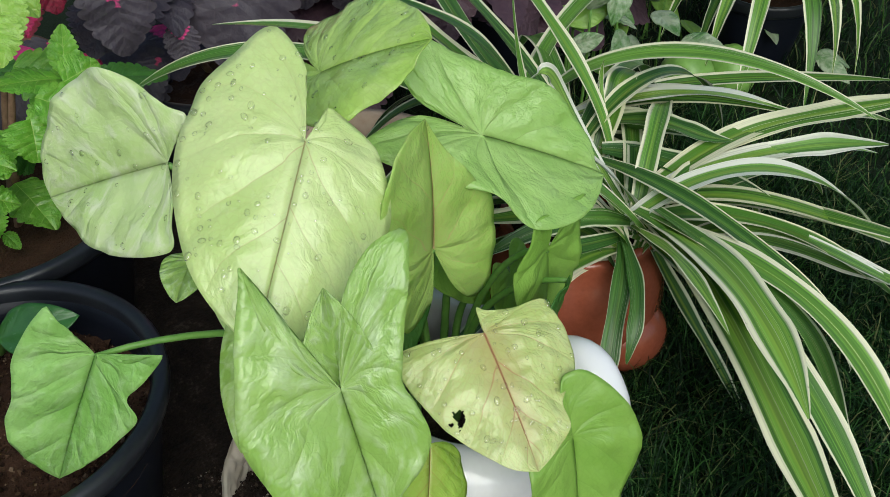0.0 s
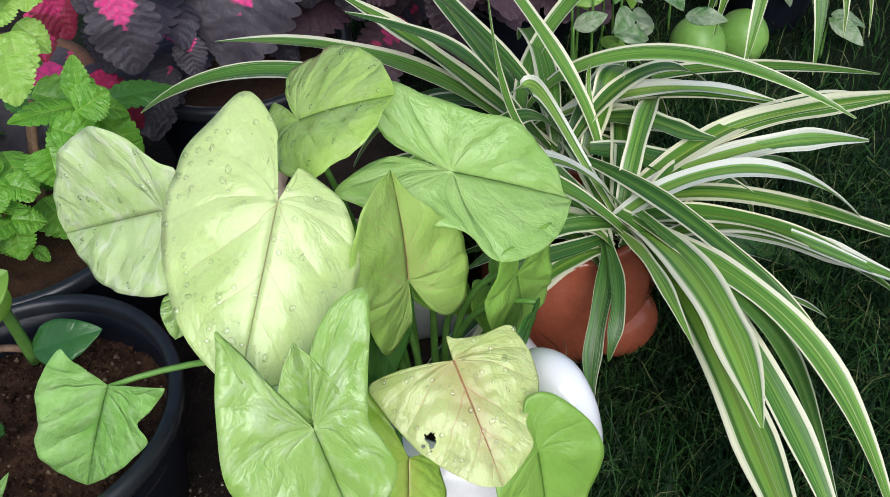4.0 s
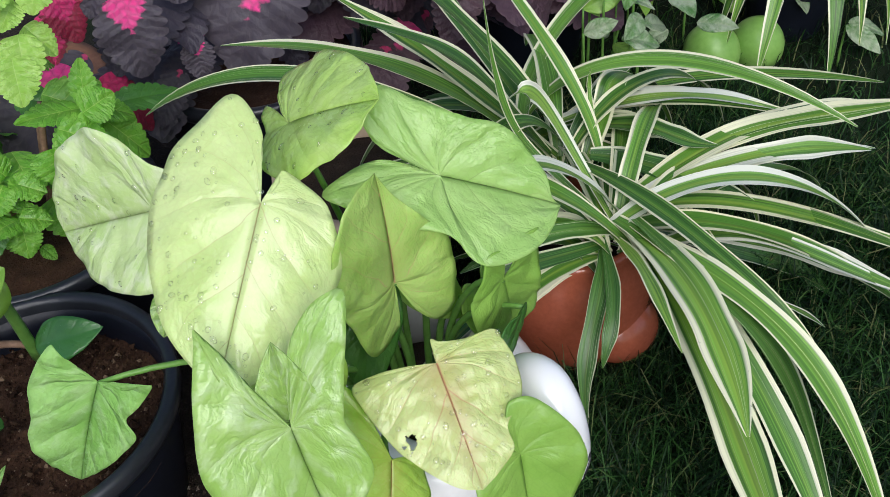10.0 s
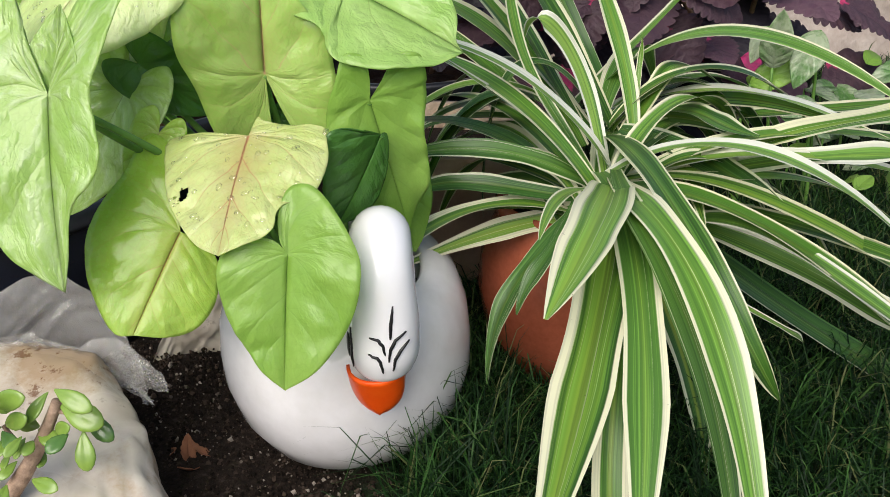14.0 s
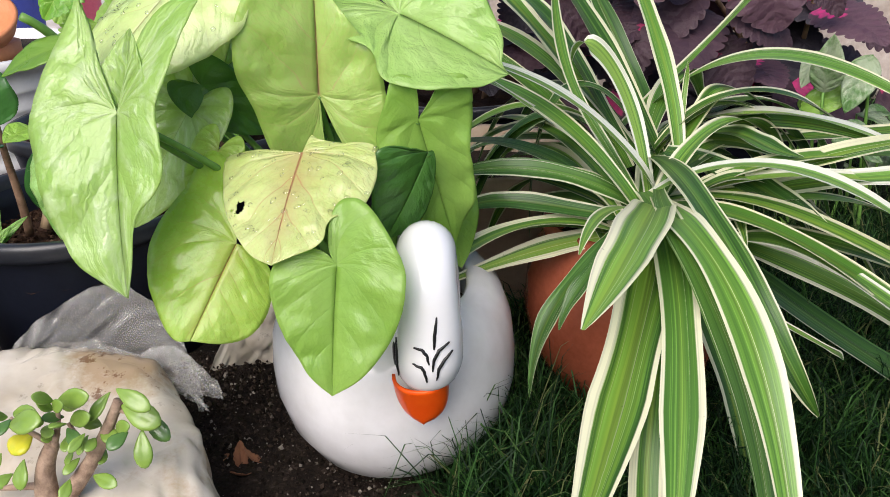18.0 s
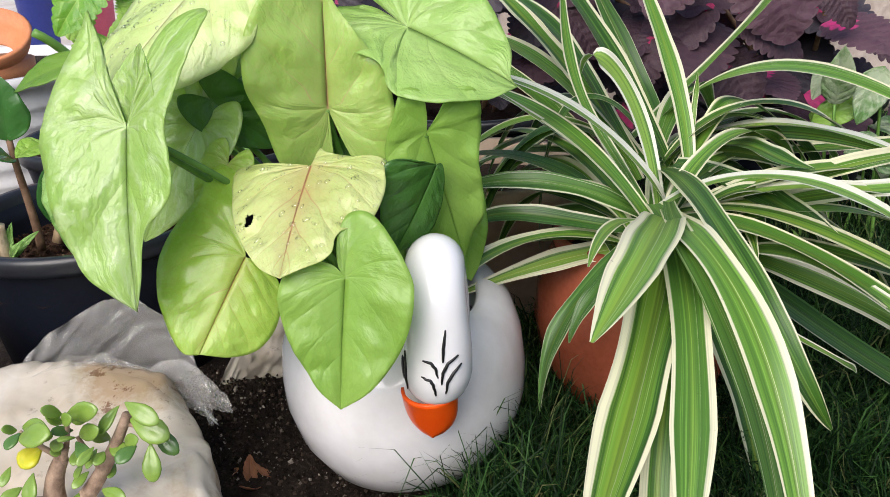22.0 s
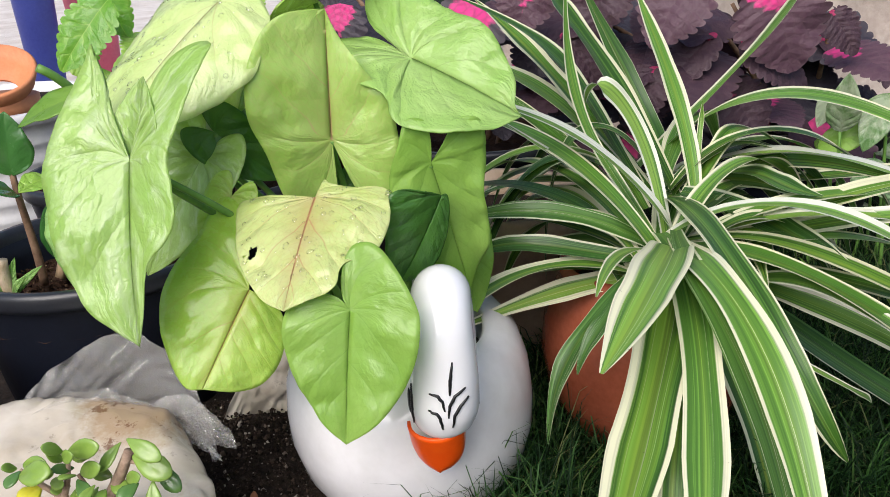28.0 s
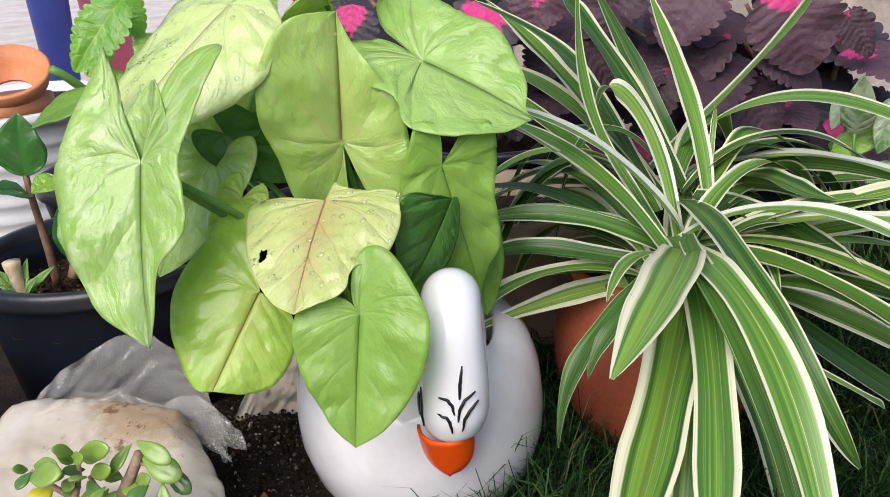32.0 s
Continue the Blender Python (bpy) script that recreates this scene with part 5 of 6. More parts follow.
terra = thing("terracotta_pot", "glossy terracotta pot with a rounded front, holding the spider plant", "pot")
terra.location = (0.180, 0.158, GROUND)
part("body", lathe([(0, 0), (0.052, 0), (0.062, 0.006), (0.078, 0.04), (0.084, 0.075), (0.081, 0.105), (0.073, 0.128), (0.067, 0.140), (0.070, 0.149), (0.066, 0.154), (0.060, 0.150), (0.058, 0.138), (0.062, 0.12)], 64, 0.02), TERRA, terra)
part("soil", lathe([(0, 0.132), (0.03, 0.131), (0.058, 0.128)], 40, 0.05), SOIL, terra, "dark soil")
bm = bmesh.new()
bmesh.ops.create_uvsphere(bm, u_segments=32, v_segments=20, radius=1.0, matrix=Matrix.Translation((0.012, -0.066, 0.050)) @ Matrix.Diagonal((0.038, 0.030, 0.034, 1)))
for f in bm.faces:
    f.smooth = True
part("front_bulge", bm, TERRA, terra, "rounded glossy terracotta knob on the front")

# ---- coleus and the other plants behind ----
def coleus_material(name, centre, edge, rim, reach=0.45, rough=0.55):
    n = Nodes(name)
    uv = n.add("ShaderNodeUVMap")
    sep = n.add("ShaderNodeSeparateXYZ")
    n.link(uv.outputs[0], sep.inputs[0])
    r, f = sep.outputs[0], sep.outputs[1]
    wob = n.noise(7, 4)
    rnd = n.random()
    ray = n.math("ADD", n.math("MULTIPLY", r, 0.62), n.math("MULTIPLY", n.math("SUBTRACT", wob, 0.5), 0.35))
    ray = n.math("ADD", ray, n.math("MULTIPLY", f, n.math("ADD", 0.85, n.math("MULTIPLY", rnd, 1.1))))
    tri = n.math("ABSOLUTE", n.math("SUBTRACT", n.math("FRACT", n.math("ADD", n.math("MULTIPLY", f, 9.0), n.math("MULTIPLY", r, -1.2))), 0.5))
    ray = n.math("ADD", ray, n.math("MULTIPLY", tri, -0.22))
    mask = n.ramp(ray, (reach, (1, 1, 1)), (reach + 0.07, (0, 0, 0)))
    body = n.mix(n.noise(6, 6, rough=0.7), edge, tuple(min(1, e * 1.8) for e in edge))
    body = n.mix(n.math("MULTIPLY", n.ramp(r, (0.86, (0, 0, 0)), (1.0, (1, 1, 1))), 0.5), body, rim)
    colour = n.mix(mask, body, centre)
    cell = n.add("ShaderNodeTexVoronoi", feature="DISTANCE_TO_EDGE")
    cell.inputs["Scale"].default_value = 11
    n.link(n.obj(), cell.inputs["Vector"])
    blister = n.math("DIVIDE", cell.outputs["Distance"], 0.3, clamp=True)
    colour = n.mix(n.math("MULTIPLY", n.math("SUBTRACT", 1.0, blister), 0.35), colour, rim)
    height = n.math("ADD", n.math("MULTIPLY", tri, 0.6), n.math("ADD", n.math("MULTIPLY", n.noise(9, 4), 0.7), n.math("MULTIPLY", blister, 0.22)))
    nb = n.bump(height, 0.5, 0.003)
    mat = n.done(colour, rough, spec=0.35)
    n.thin(colour, 0.18, nb)
    return mat


PURPLE = coleus_material("purple_coleus", (0.76, 0.05, 0.25), (0.070, 0.034, 0.050), (0.14, 0.09, 0.10), 0.46)
PLUM = coleus_material("plum_coleus", (0.50, 0.03, 0.13), (0.044, 0.023, 0.033), (0.10, 0.06, 0.068), 0.10)
NIGHT = coleus_material("blackish_coleus", (0.74, 0.05, 0.25), (0.036, 0.030, 0.041), (0.08, 0.065, 0.075), 0.46)
DUSK = coleus_material("dusky_coleus", (0.45, 0.03, 0.12), (0.030, 0.026, 0.036), (0.065, 0.055, 0.065), 0.08)
PINK = coleus_material("pink_coleus", (0.60, 0.03, 0.15), (0.22, 0.015, 0.04), (0.06, 0.03, 0.03), 0.9)
FRESH = broad_leaf("green_coleus", (0.12, 0.37, 0.025), (0.26, 0.55, 0.055), (0.50, 0.70, 0.16), 5.0, 0.05, 0.1, (0.40, 0.66, 0.12), quilt=0.5, unit=0.05, marble=0.4, sweep=-0.7, lateral=0.8, mid_width=0.03)
LIMEC = broad_leaf("lime_coleus", (0.30, 0.56, 0.07), (0.46, 0.70, 0.14), (0.56, 0.74, 0.22), 5.0, 0.05, 0.1, (0.60, 0.78, 0.26), quilt=0.5, unit=0.05, marble=0.4, sweep=-0.7, lateral=0.8, mid_width=0.03)
DARKC = broad_leaf("dark_green_coleus", (0.05, 0.17, 0.02), (0.10, 0.28, 0.04), (0.16, 0.36, 0.07), 5.0, 0.06, quilt=0.4, unit=0.05, patch=(0.12, 0.3, 0.06), sweep=-0.7)
coleus_a = thing("coleus", "dark purple coleus with bright pink leaf centres", "plant", "coleus plants")
coleus_b = thing("coleus", "dark purple coleus with pink hearts and toothed edges", "plant", "coleus plants")
coleus_c = thing("coleus", "bright green coleus with toothed leaves in a black pot", "plant", "coleus plants")
coleus_d = thing("coleus", "leafy green coleus with lime-veined toothed leaves", "plant", "coleus plants")
SAW = {}
count = [0]


def coleus_leaf(plant, base, tip, width, material, normal):
    """A toothed leaf between two points with its face turned to a direction."""
    b, t = Vector(base), Vector(tip)
    y = t - b
    length = y.length
    shape = round(width / length * 2) / 2
    shape = min(1.5, max(0.5, shape))
    key = (shape, count[0] % 3)
    count[0] += 1
    if key not in SAW:
        SAW[key] = saw_leaf(1.0, shape, 8 + key[1], 0.22, 0.12, key[1] * 7 + shape)
    y = y.normalized()
    n = Vector(normal)
    x = y.cross(n).normalized()
    z = x.cross(y)
    me = SAW[key].copy()
    ob = part("leaf", me, material, plant)
    s = width / shape
    ob.matrix_basis = Matrix.Translation(b) @ Matrix((x * s, y * length, z * length)).transposed().to_4x4()
    return ob


def twig(plant, a, b, r0, r1, bend=(0, 0, 0), material=None, name="stem"):
    a, b = Vector(a), Vector(b)
    m = Vector(bend)
    return part(name, stem(a, a.lerp(b, 0.33) + m, a.lerp(b, 0.67) + m, b, r0, r1), material or TWIG, plant)


coleus_leaf(coleus_a, (-0.068, 0.475, 0.302), (-0.077, 0.450, 0.231), 0.064, NIGHT, (-0.13, -0.53, 0.84))
coleus_leaf(coleus_a, (0.080, 0.500, 0.290), (0.009, 0.460, 0.195), 0.114, NIGHT, (-0.20, -0.51, 0.84))
coleus_leaf(coleus_a, (0.186, 0.490, 0.267), (0.163, 0.460, 0.187), 0.080, DUSK, (-0.27, -0.48, 0.83))
coleus_leaf(coleus_a, (-0.012, 0.490, 0.228), (-0.019, 0.470, 0.195), 0.033, NIGHT, (-0.16, -0.51, 0.85))
coleus_leaf(coleus_a, (-0.070, 0.500, 0.329), (-0.101, 0.480, 0.293), 0.042, NIGHT, (-0.12, -0.56, 0.82))
coleus_leaf(coleus_a, (-0.119, 0.500, 0.315), (-0.112, 0.480, 0.270), 0.040, PINK, (-0.10, -0.55, 0.83))
coleus_leaf(coleus_a, (-0.012, 0.500, 0.312), (-0.016, 0.480, 0.273), 0.057, NIGHT, (-0.17, -0.54, 0.82))
coleus_leaf(coleus_a, (-0.125, 0.520, 0.287), (-0.139, 0.500, 0.249), 0.031, PINK, (-0.09, -0.55, 0.83))
coleus_leaf(coleus_a, (0.154, 0.530, 0.258), (0.124, 0.500, 0.203), 0.065, DUSK, (-0.25, -0.50, 0.83))
coleus_leaf(coleus_a, (-0.102, 0.520, 0.209), (-0.066, 0.500, 0.142), 0.039, PINK, (-0.11, -0.51, 0.86))
coleus_leaf(coleus_a, (-0.024, 0.520, 0.185), (-0.070, 0.500, 0.148), 0.035, DUSK, (-0.13, -0.50, 0.86))
coleus_leaf(coleus_b, (0.284, 0.400, 0.329), (0.235, 0.370, 0.258), 0.082, PURPLE, (-0.19, -0.69, 0.70))
coleus_leaf(coleus_b, (0.314, 0.420, 0.254), (0.238, 0.390, 0.204), 0.048, PLUM, (-0.19, -0.66, 0.73))
coleus_leaf(coleus_b, (0.352, 0.380, 0.305), (0.376, 0.360, 0.221), 0.095, PURPLE, (-0.26, -0.65, 0.72))
coleus_leaf(coleus_b, (0.333, 0.400, 0.250), (0.402, 0.380, 0.207), 0.056, PLUM, (-0.25, -0.64, 0.73))
coleus_leaf(coleus_b, (0.325, 0.420, 0.201), (0.359, 0.390, 0.150), 0.070, PLUM, (-0.22, -0.63, 0.75))
coleus_leaf(coleus_b, (0.254, 0.420, 0.224), (0.219, 0.390, 0.177), 0.052, PLUM, (-0.16, -0.65, 0.74))
coleus_leaf(coleus_b, (0.430, 0.420, 0.269), (0.454, 0.400, 0.228), 0.040, PLUM, (-0.29, -0.63, 0.72))
coleus_leaf(coleus_b, (0.211, 0.440, 0.325), (0.184, 0.420, 0.262), 0.068, PLUM, (-0.14, -0.70, 0.70))
coleus_leaf(coleus_b, (0.131, 0.440, 0.330), (0.110, 0.420, 0.267), 0.068, PURPLE, (-0.08, -0.71, 0.70))
coleus_leaf(coleus_b, (0.162, 0.460, 0.258), (0.206, 0.440, 0.205), 0.054, PLUM, (-0.12, -0.68, 0.73))
coleus_leaf(coleus_b, (0.313, 0.440, 0.204), (0.303, 0.420, 0.173), 0.036, PLUM, (-0.20, -0.64, 0.74))
coleus_leaf(coleus_c, (-0.134, 0.440, 0.361), (-0.151, 0.420, 0.341), 0.035, LIMEC, (-0.09, -0.57, 0.82))
coleus_leaf(coleus_c, (-0.157, 0.440, 0.345), (-0.176, 0.420, 0.337), 0.026, LIMEC, (-0.07, -0.56, 0.82))
coleus_leaf(coleus_c, (-0.157, 0.440, 0.322), (-0.144, 0.420, 0.301), 0.027, LIMEC, (-0.08, -0.55, 0.83))
coleus_leaf(coleus_c, (-0.165, 0.430, 0.322), (-0.177, 0.400, 0.294), 0.036, LIMEC, (-0.07, -0.54, 0.84))
coleus_leaf(coleus_c, (-0.177, 0.420, 0.311), (-0.187, 0.390, 0.288), 0.038, LIMEC, (-0.06, -0.54, 0.84))
coleus_leaf(coleus_c, (-0.161, 0.440, 0.357), (-0.185, 0.420, 0.356), 0.026, LIMEC, (-0.07, -0.57, 0.82))
coleus_leaf(coleus_c, (-0.138, 0.420, 0.250), (-0.129, 0.430, 0.284), 0.024, FRESH, (-0.09, -0.53, 0.85))
coleus_leaf(coleus_c, (-0.142, 0.420, 0.246), (-0.190, 0.400, 0.273), 0.026, FRESH, (-0.07, -0.52, 0.85))
coleus_leaf(coleus_c, (-0.134, 0.420, 0.245), (-0.097, 0.420, 0.223), 0.025, FRESH, (-0.10, -0.51, 0.86))
coleus_leaf(coleus_c, (-0.137, 0.420, 0.244), (-0.151, 0.400, 0.235), 0.024, FRESH, (-0.08, -0.51, 0.86))
coleus_leaf(coleus_c, (-0.138, 0.420, 0.235), (-0.178, 0.400, 0.231), 0.034, FRESH, (-0.07, -0.51, 0.86))
coleus_leaf(coleus_c, (-0.131, 0.430, 0.229), (-0.098, 0.410, 0.181), 0.038, FRESH, (-0.10, -0.49, 0.86))
coleus_leaf(coleus_c, (-0.112, 0.450, 0.221), (-0.042, 0.450, 0.212), 0.029, DARKC, (-0.12, -0.50, 0.85))
coleus_leaf(coleus_c, (-0.136, 0.420, 0.255), (-0.119, 0.430, 0.262), 0.019, FRESH, (-0.10, -0.52, 0.85))
coleus_leaf(coleus_c, (-0.220, 0.420, 0.206), (-0.198, 0.400, 0.199), 0.027, FRESH, (-0.04, -0.49, 0.87))
coleus_leaf(coleus_c, (-0.220, 0.420, 0.212), (-0.228, 0.420, 0.235), 0.028, FRESH, (-0.02, -0.51, 0.86))
coleus_leaf(coleus_c, (-0.225, 0.420, 0.206), (-0.244, 0.400, 0.195), 0.029, FRESH, (-0.02, -0.49, 0.87))
coleus_leaf(coleus_c, (-0.226, 0.410, 0.176), (-0.202, 0.400, 0.168), 0.027, FRESH, (-0.03, -0.48, 0.88))
coleus_leaf(coleus_c, (-0.227, 0.410, 0.174), (-0.254, 0.390, 0.189), 0.026, FRESH, (-0.01, -0.48, 0.88))
coleus_leaf(coleus_c, (-0.226, 0.410, 0.170), (-0.234, 0.390, 0.148), 0.030, FRESH, (-0.02, -0.47, 0.88))
coleus_leaf(coleus_c, (-0.223, 0.410, 0.178), (-0.215, 0.420, 0.183), 0.022, FRESH, (-0.03, -0.49, 0.87))
coleus_leaf(coleus_c, (-0.220, 0.410, 0.138), (-0.213, 0.400, 0.126), 0.013, FRESH, (-0.03, -0.46, 0.89))
coleus_leaf(coleus_c, (-0.175, 0.460, 0.167), (-0.157, 0.460, 0.184), 0.029, DARKC, (-0.06, -0.50, 0.87))
coleus_leaf(coleus_c, (-0.181, 0.460, 0.177), (-0.170, 0.460, 0.150), 0.032, DARKC, (-0.05, -0.49, 0.87))
coleus_leaf(coleus_d, (-0.262, 0.450, 0.253), (-0.286, 0.430, 0.246), 0.039, FRESH, (0.09, -0.57, 0.81))
coleus_leaf(coleus_d, (-0.247, 0.450, 0.256), (-0.222, 0.430, 0.245), 0.039, FRESH, (0.06, -0.58, 0.82))
coleus_leaf(coleus_d, (-0.251, 0.450, 0.224), (-0.210, 0.430, 0.216), 0.035, FRESH, (0.05, -0.56, 0.82))
coleus_leaf(coleus_d, (-0.257, 0.450, 0.220), (-0.259, 0.420, 0.197), 0.040, FRESH, (0.07, -0.55, 0.83))
coleus_leaf(coleus_d, (-0.237, 0.460, 0.182), (-0.199, 0.440, 0.197), 0.031, FRESH, (0.04, -0.55, 0.83))
coleus_leaf(coleus_d, (-0.240, 0.460, 0.170), (-0.250, 0.430, 0.156), 0.032, FRESH, (0.06, -0.54, 0.84))
coleus_leaf(coleus_d, (-0.235, 0.460, 0.151), (-0.207, 0.440, 0.151), 0.027, FRESH, (0.04, -0.53, 0.84))
coleus_leaf(coleus_d, (-0.233, 0.460, 0.138), (-0.228, 0.440, 0.109), 0.033, FRESH, (0.05, -0.52, 0.85))
coleus_leaf(coleus_d, (-0.287, 0.440, 0.197), (-0.305, 0.420, 0.183), 0.035, DARKC, (0.10, -0.54, 0.83))
coleus_leaf(coleus_d, (-0.255, 0.470, 0.110), (-0.244, 0.450, 0.094), 0.033, DARKC, (0.06, -0.52, 0.85))
coleus_leaf(coleus_d, (-0.314, 0.500, 0.320), (-0.369, 0.460, 0.261), 0.060, FRESH, (0.24, -0.67, 0.70))
coleus_leaf(coleus_d, (-0.333, 0.520, 0.331), (-0.299, 0.500, 0.283), 0.049, FRESH, (0.22, -0.69, 0.69))
coleus_leaf(coleus_d, (-0.349, 0.520, 0.283), (-0.369, 0.500, 0.245), 0.044, LIMEC, (0.24, -0.66, 0.71))
coleus_leaf(coleus_d, (-0.337, 0.500, 0.249), (-0.351, 0.480, 0.204), 0.043, LIMEC, (0.23, -0.65, 0.72))
coleus_leaf(coleus_d, (-0.343, 0.500, 0.230), (-0.341, 0.480, 0.178), 0.038, DARKC, (0.23, -0.64, 0.73))
coleus_leaf(coleus_c, (-0.169, 0.400, 0.249), (-0.135, 0.380, 0.229), 0.039, FRESH, (0.12, -0.68, 0.73))
coleus_leaf(coleus_c, (-0.177, 0.400, 0.233), (-0.183, 0.380, 0.209), 0.045, FRESH, (0.14, -0.66, 0.73))
coleus_leaf(coleus_c, (-0.165, 0.400, 0.221), (-0.139, 0.380, 0.198), 0.034, FRESH, (0.12, -0.66, 0.74))
coleus_leaf(coleus_c, (-0.160, 0.400, 0.191), (-0.135, 0.380, 0.159), 0.034, LIMEC, (0.12, -0.65, 0.75))
coleus_leaf(coleus_c, (-0.146, 0.400, 0.254), (-0.117, 0.400, 0.263), 0.034, FRESH, (0.11, -0.69, 0.72))


def bush(plant, centre, size, count_, materials, foot, seed, leaf=0.06):
    """More leaves of a coleus that fill its body below and behind the ones that show singly, with their stems."""
    rnd = random.Random(seed)
    for i in range(count_):
        a, r = rnd.uniform(0, 2 * math.pi), rnd.uniform(0.25, 1.0)
        p = Vector(centre) + Vector((math.cos(a) * size[0] * r, math.sin(a) * size[1] * r, rnd.uniform(-1, 1) * size[2]))
        d = Vector((math.cos(a), math.sin(a) - 0.5, rnd.uniform(-0.7, 0.1))).normalized()
        ln = leaf * rnd.uniform(0.7, 1.2)
        coleus_leaf(plant, p, p + d * ln, ln * rnd.uniform(0.65, 0.9), rnd.choice(materials), (rnd.uniform(-0.3, 0.3), -0.45, 0.85))
    for i in range(5):
        a = 2 * math.pi * i / 5 + seed
        q = Vector(foot) + Vector((math.cos(a) * 0.02, math.sin(a) * 0.02, 0))
        e = Vector(centre) + Vector((math.cos(a) * size[0] * 0.6, math.sin(a) * size[1] * 0.6, size[2] * 0.6))
        twig(plant, q, e, 0.004, 0.0025, (0, 0, 0.01))


bush(coleus_a, (0.05, 0.61, 0.24), (0.19, 0.07, 0.09), 24, (DUSK, DUSK, DUSK, NIGHT), (0.08, 0.60, 0.10), 1, 0.095)
bush(coleus_b, (0.36, 0.53, 0.20), (0.22, 0.07, 0.09), 38, (PLUM, PLUM, PLUM, PURPLE), (0.47, 0.60, 0.09), 2, 0.10)
# added dark leaves stand in for the black shade behind this coleus
bush(coleus_b, (0.37, 0.62, 0.20), (0.17, 0.04, 0.09), 34, (DUSK, DUSK, PLUM), (0.47, 0.60, 0.09), 5, 0.10)
bush(coleus_c, (-0.21, 0.49, 0.20), (0.10, 0.07, 0.07), 18, (FRESH, DARKC, DARKC), (-0.215, 0.475, 0.10), 3, 0.048)
bush(coleus_d, (-0.28, 0.56, 0.20), (0.07, 0.05, 0.08), 26, (FRESH, LIMEC, DARKC), (-0.36, 0.56, 0.09), 4, 0.065)

# ---- cutting in the black pot ----
cutting = thing("cutting", "young green-stemmed cutting with a few glossy leaves in the black pot", "plant")
part("stem", stem((-0.264, 0.319, 0.105), (-0.266, 0.31, 0.19), (-0.262, 0.27, 0.26), (-0.300, 0.245, 0.29), 0.0050, 0.0036, 20), STALK, cutting)
part("side_shoot", stem((-0.266, 0.290, 0.232), (-0.262, 0.272, 0.245), (-0.262, 0.266, 0.258), (-0.262, 0.262, 0.264), 0.0032, 0.0022), STALK, cutting)
part("branch", stem((-0.335, 0.245, 0.100), (-0.333, 0.243, 0.140), (-0.338, 0.240, 0.170), (-0.338, 0.240, 0.205), 0.0042, 0.0028), TWIG, cutting)
part("snag", stem((-0.262, 0.318, 0.118), (-0.275, 0.328, 0.124), (-0.290, 0.338, 0.122), (-0.302, 0.346, 0.118), 0.003, 0.0035, 8), TWIG, cutting, "dry cut-off twig")
oval = [(0.0, 0.0)]


def oval_leaf(plant, base, tip, width, normal, material, name="leaf"):
    """A smooth oval leaf, a little folded and drooping."""
    k = width / (Vector(tip) - Vector(base)).length
    half = [(0.90, 0.16 * k), (0.70, 0.36 * k), (0.45, 0.49 * k), (0.22, 0.42 * k), (0.06, 0.20 * k)]
    me = heart_leaf(base, tip, normal, half, half, (0.12, 0.12), 0.05, 0.12, 0.0, 0.02, len(oval), 26, 6, quilt=0.0)
    oval.append((0, 0))
    return thicken(part(name, me, material, plant))


oval_leaf(cutting, (-0.262, 0.312, 0.122), (-0.210, 0.282, 0.138), 0.038, (-0.2, -0.6, 0.8), GLOSSY)
oval_leaf(cutting, (-0.268, 0.285, 0.245), (-0.292, 0.275, 0.195), 0.050, (-0.3, -0.9, 0.2), YOUNG)
oval_leaf(cutting, (-0.262, 0.262, 0.264), (-0.330, 0.260, 0.240), 0.026, (-0.1, -0.5, 0.85), YOUNG)
oval_leaf(cutting, (-0.252, 0.235, 0.270), (-0.318, 0.225, 0.246), 0.034, (-0.2, -0.5, 0.85), YOUNG)
oval_leaf(cutting, (-0.338, 0.238, 0.203), (-0.331, 0.236, 0.258), 0.044, (0.15, -0.9, 0.35), GLOSSY)
oval_leaf(cutting, (-0.337, 0.236, 0.188), (-0.352, 0.205, 0.200), 0.030, (0.1, -0.5, 0.8), GLOSSY)
oval_leaf(cutting, (-0.307, 0.235, 0.200), (-0.325, 0.215, 0.194), 0.028, (-0.1, -0.6, 0.8), LIMEC)
stub = thing("cut_stem", "pale dry cut stem standing in the brown soil", "stem")
part("wood", stem((-0.3230, 0.2530, 0.1030), (-0.3151, 0.2570, 0.1258), (-0.3090, 0.2590, 0.1375), (-0.2990, 0.2650, 0.1720), 0.0052, 0.0058, 8, 10), mottled("pale_wood", ((0.3, (0.30, 0.20, 0.11)), (0.7, (0.48, 0.36, 0.22))), 80, 0.8, 0.4, 0.002), stub)
part("torn_tip", stem((-0.2990, 0.2650, 0.1720), (-0.3010, 0.2650, 0.1750), (-0.3030, 0.2650, 0.1760), (-0.3060, 0.2650, 0.1760), 0.0058, 0.0022, 5, 8), TWIG, stub, "frayed dark tip")
oval_leaf(stub, (-0.3150, 0.2490, 0.1190), (-0.3140, 0.2410, 0.1770), 0.026, (-0.1, -0.6, 0.8), GLOSSY)
sprout = thing("seedling", "small grey-green seedling with a dried cream flower in the pot", "plant")
for dx, dy, dz, w in ((0.030, 0.004, 0.026, 0.009), (0.020, -0.008, 0.022, 0.010), (-0.014, -0.006, 0.030, 0.012), (0.008, 0.006, 0.034, 0.010), (-0.022, 0.004, 0.018, 0.010)):
    oval_leaf(sprout, (-0.3440, 0.1980, 0.1080), (-0.3440 + dx, 0.1980 + dy, 0.1080 + dz), w, (0.1 * dx, -0.7, 0.7), MINT)
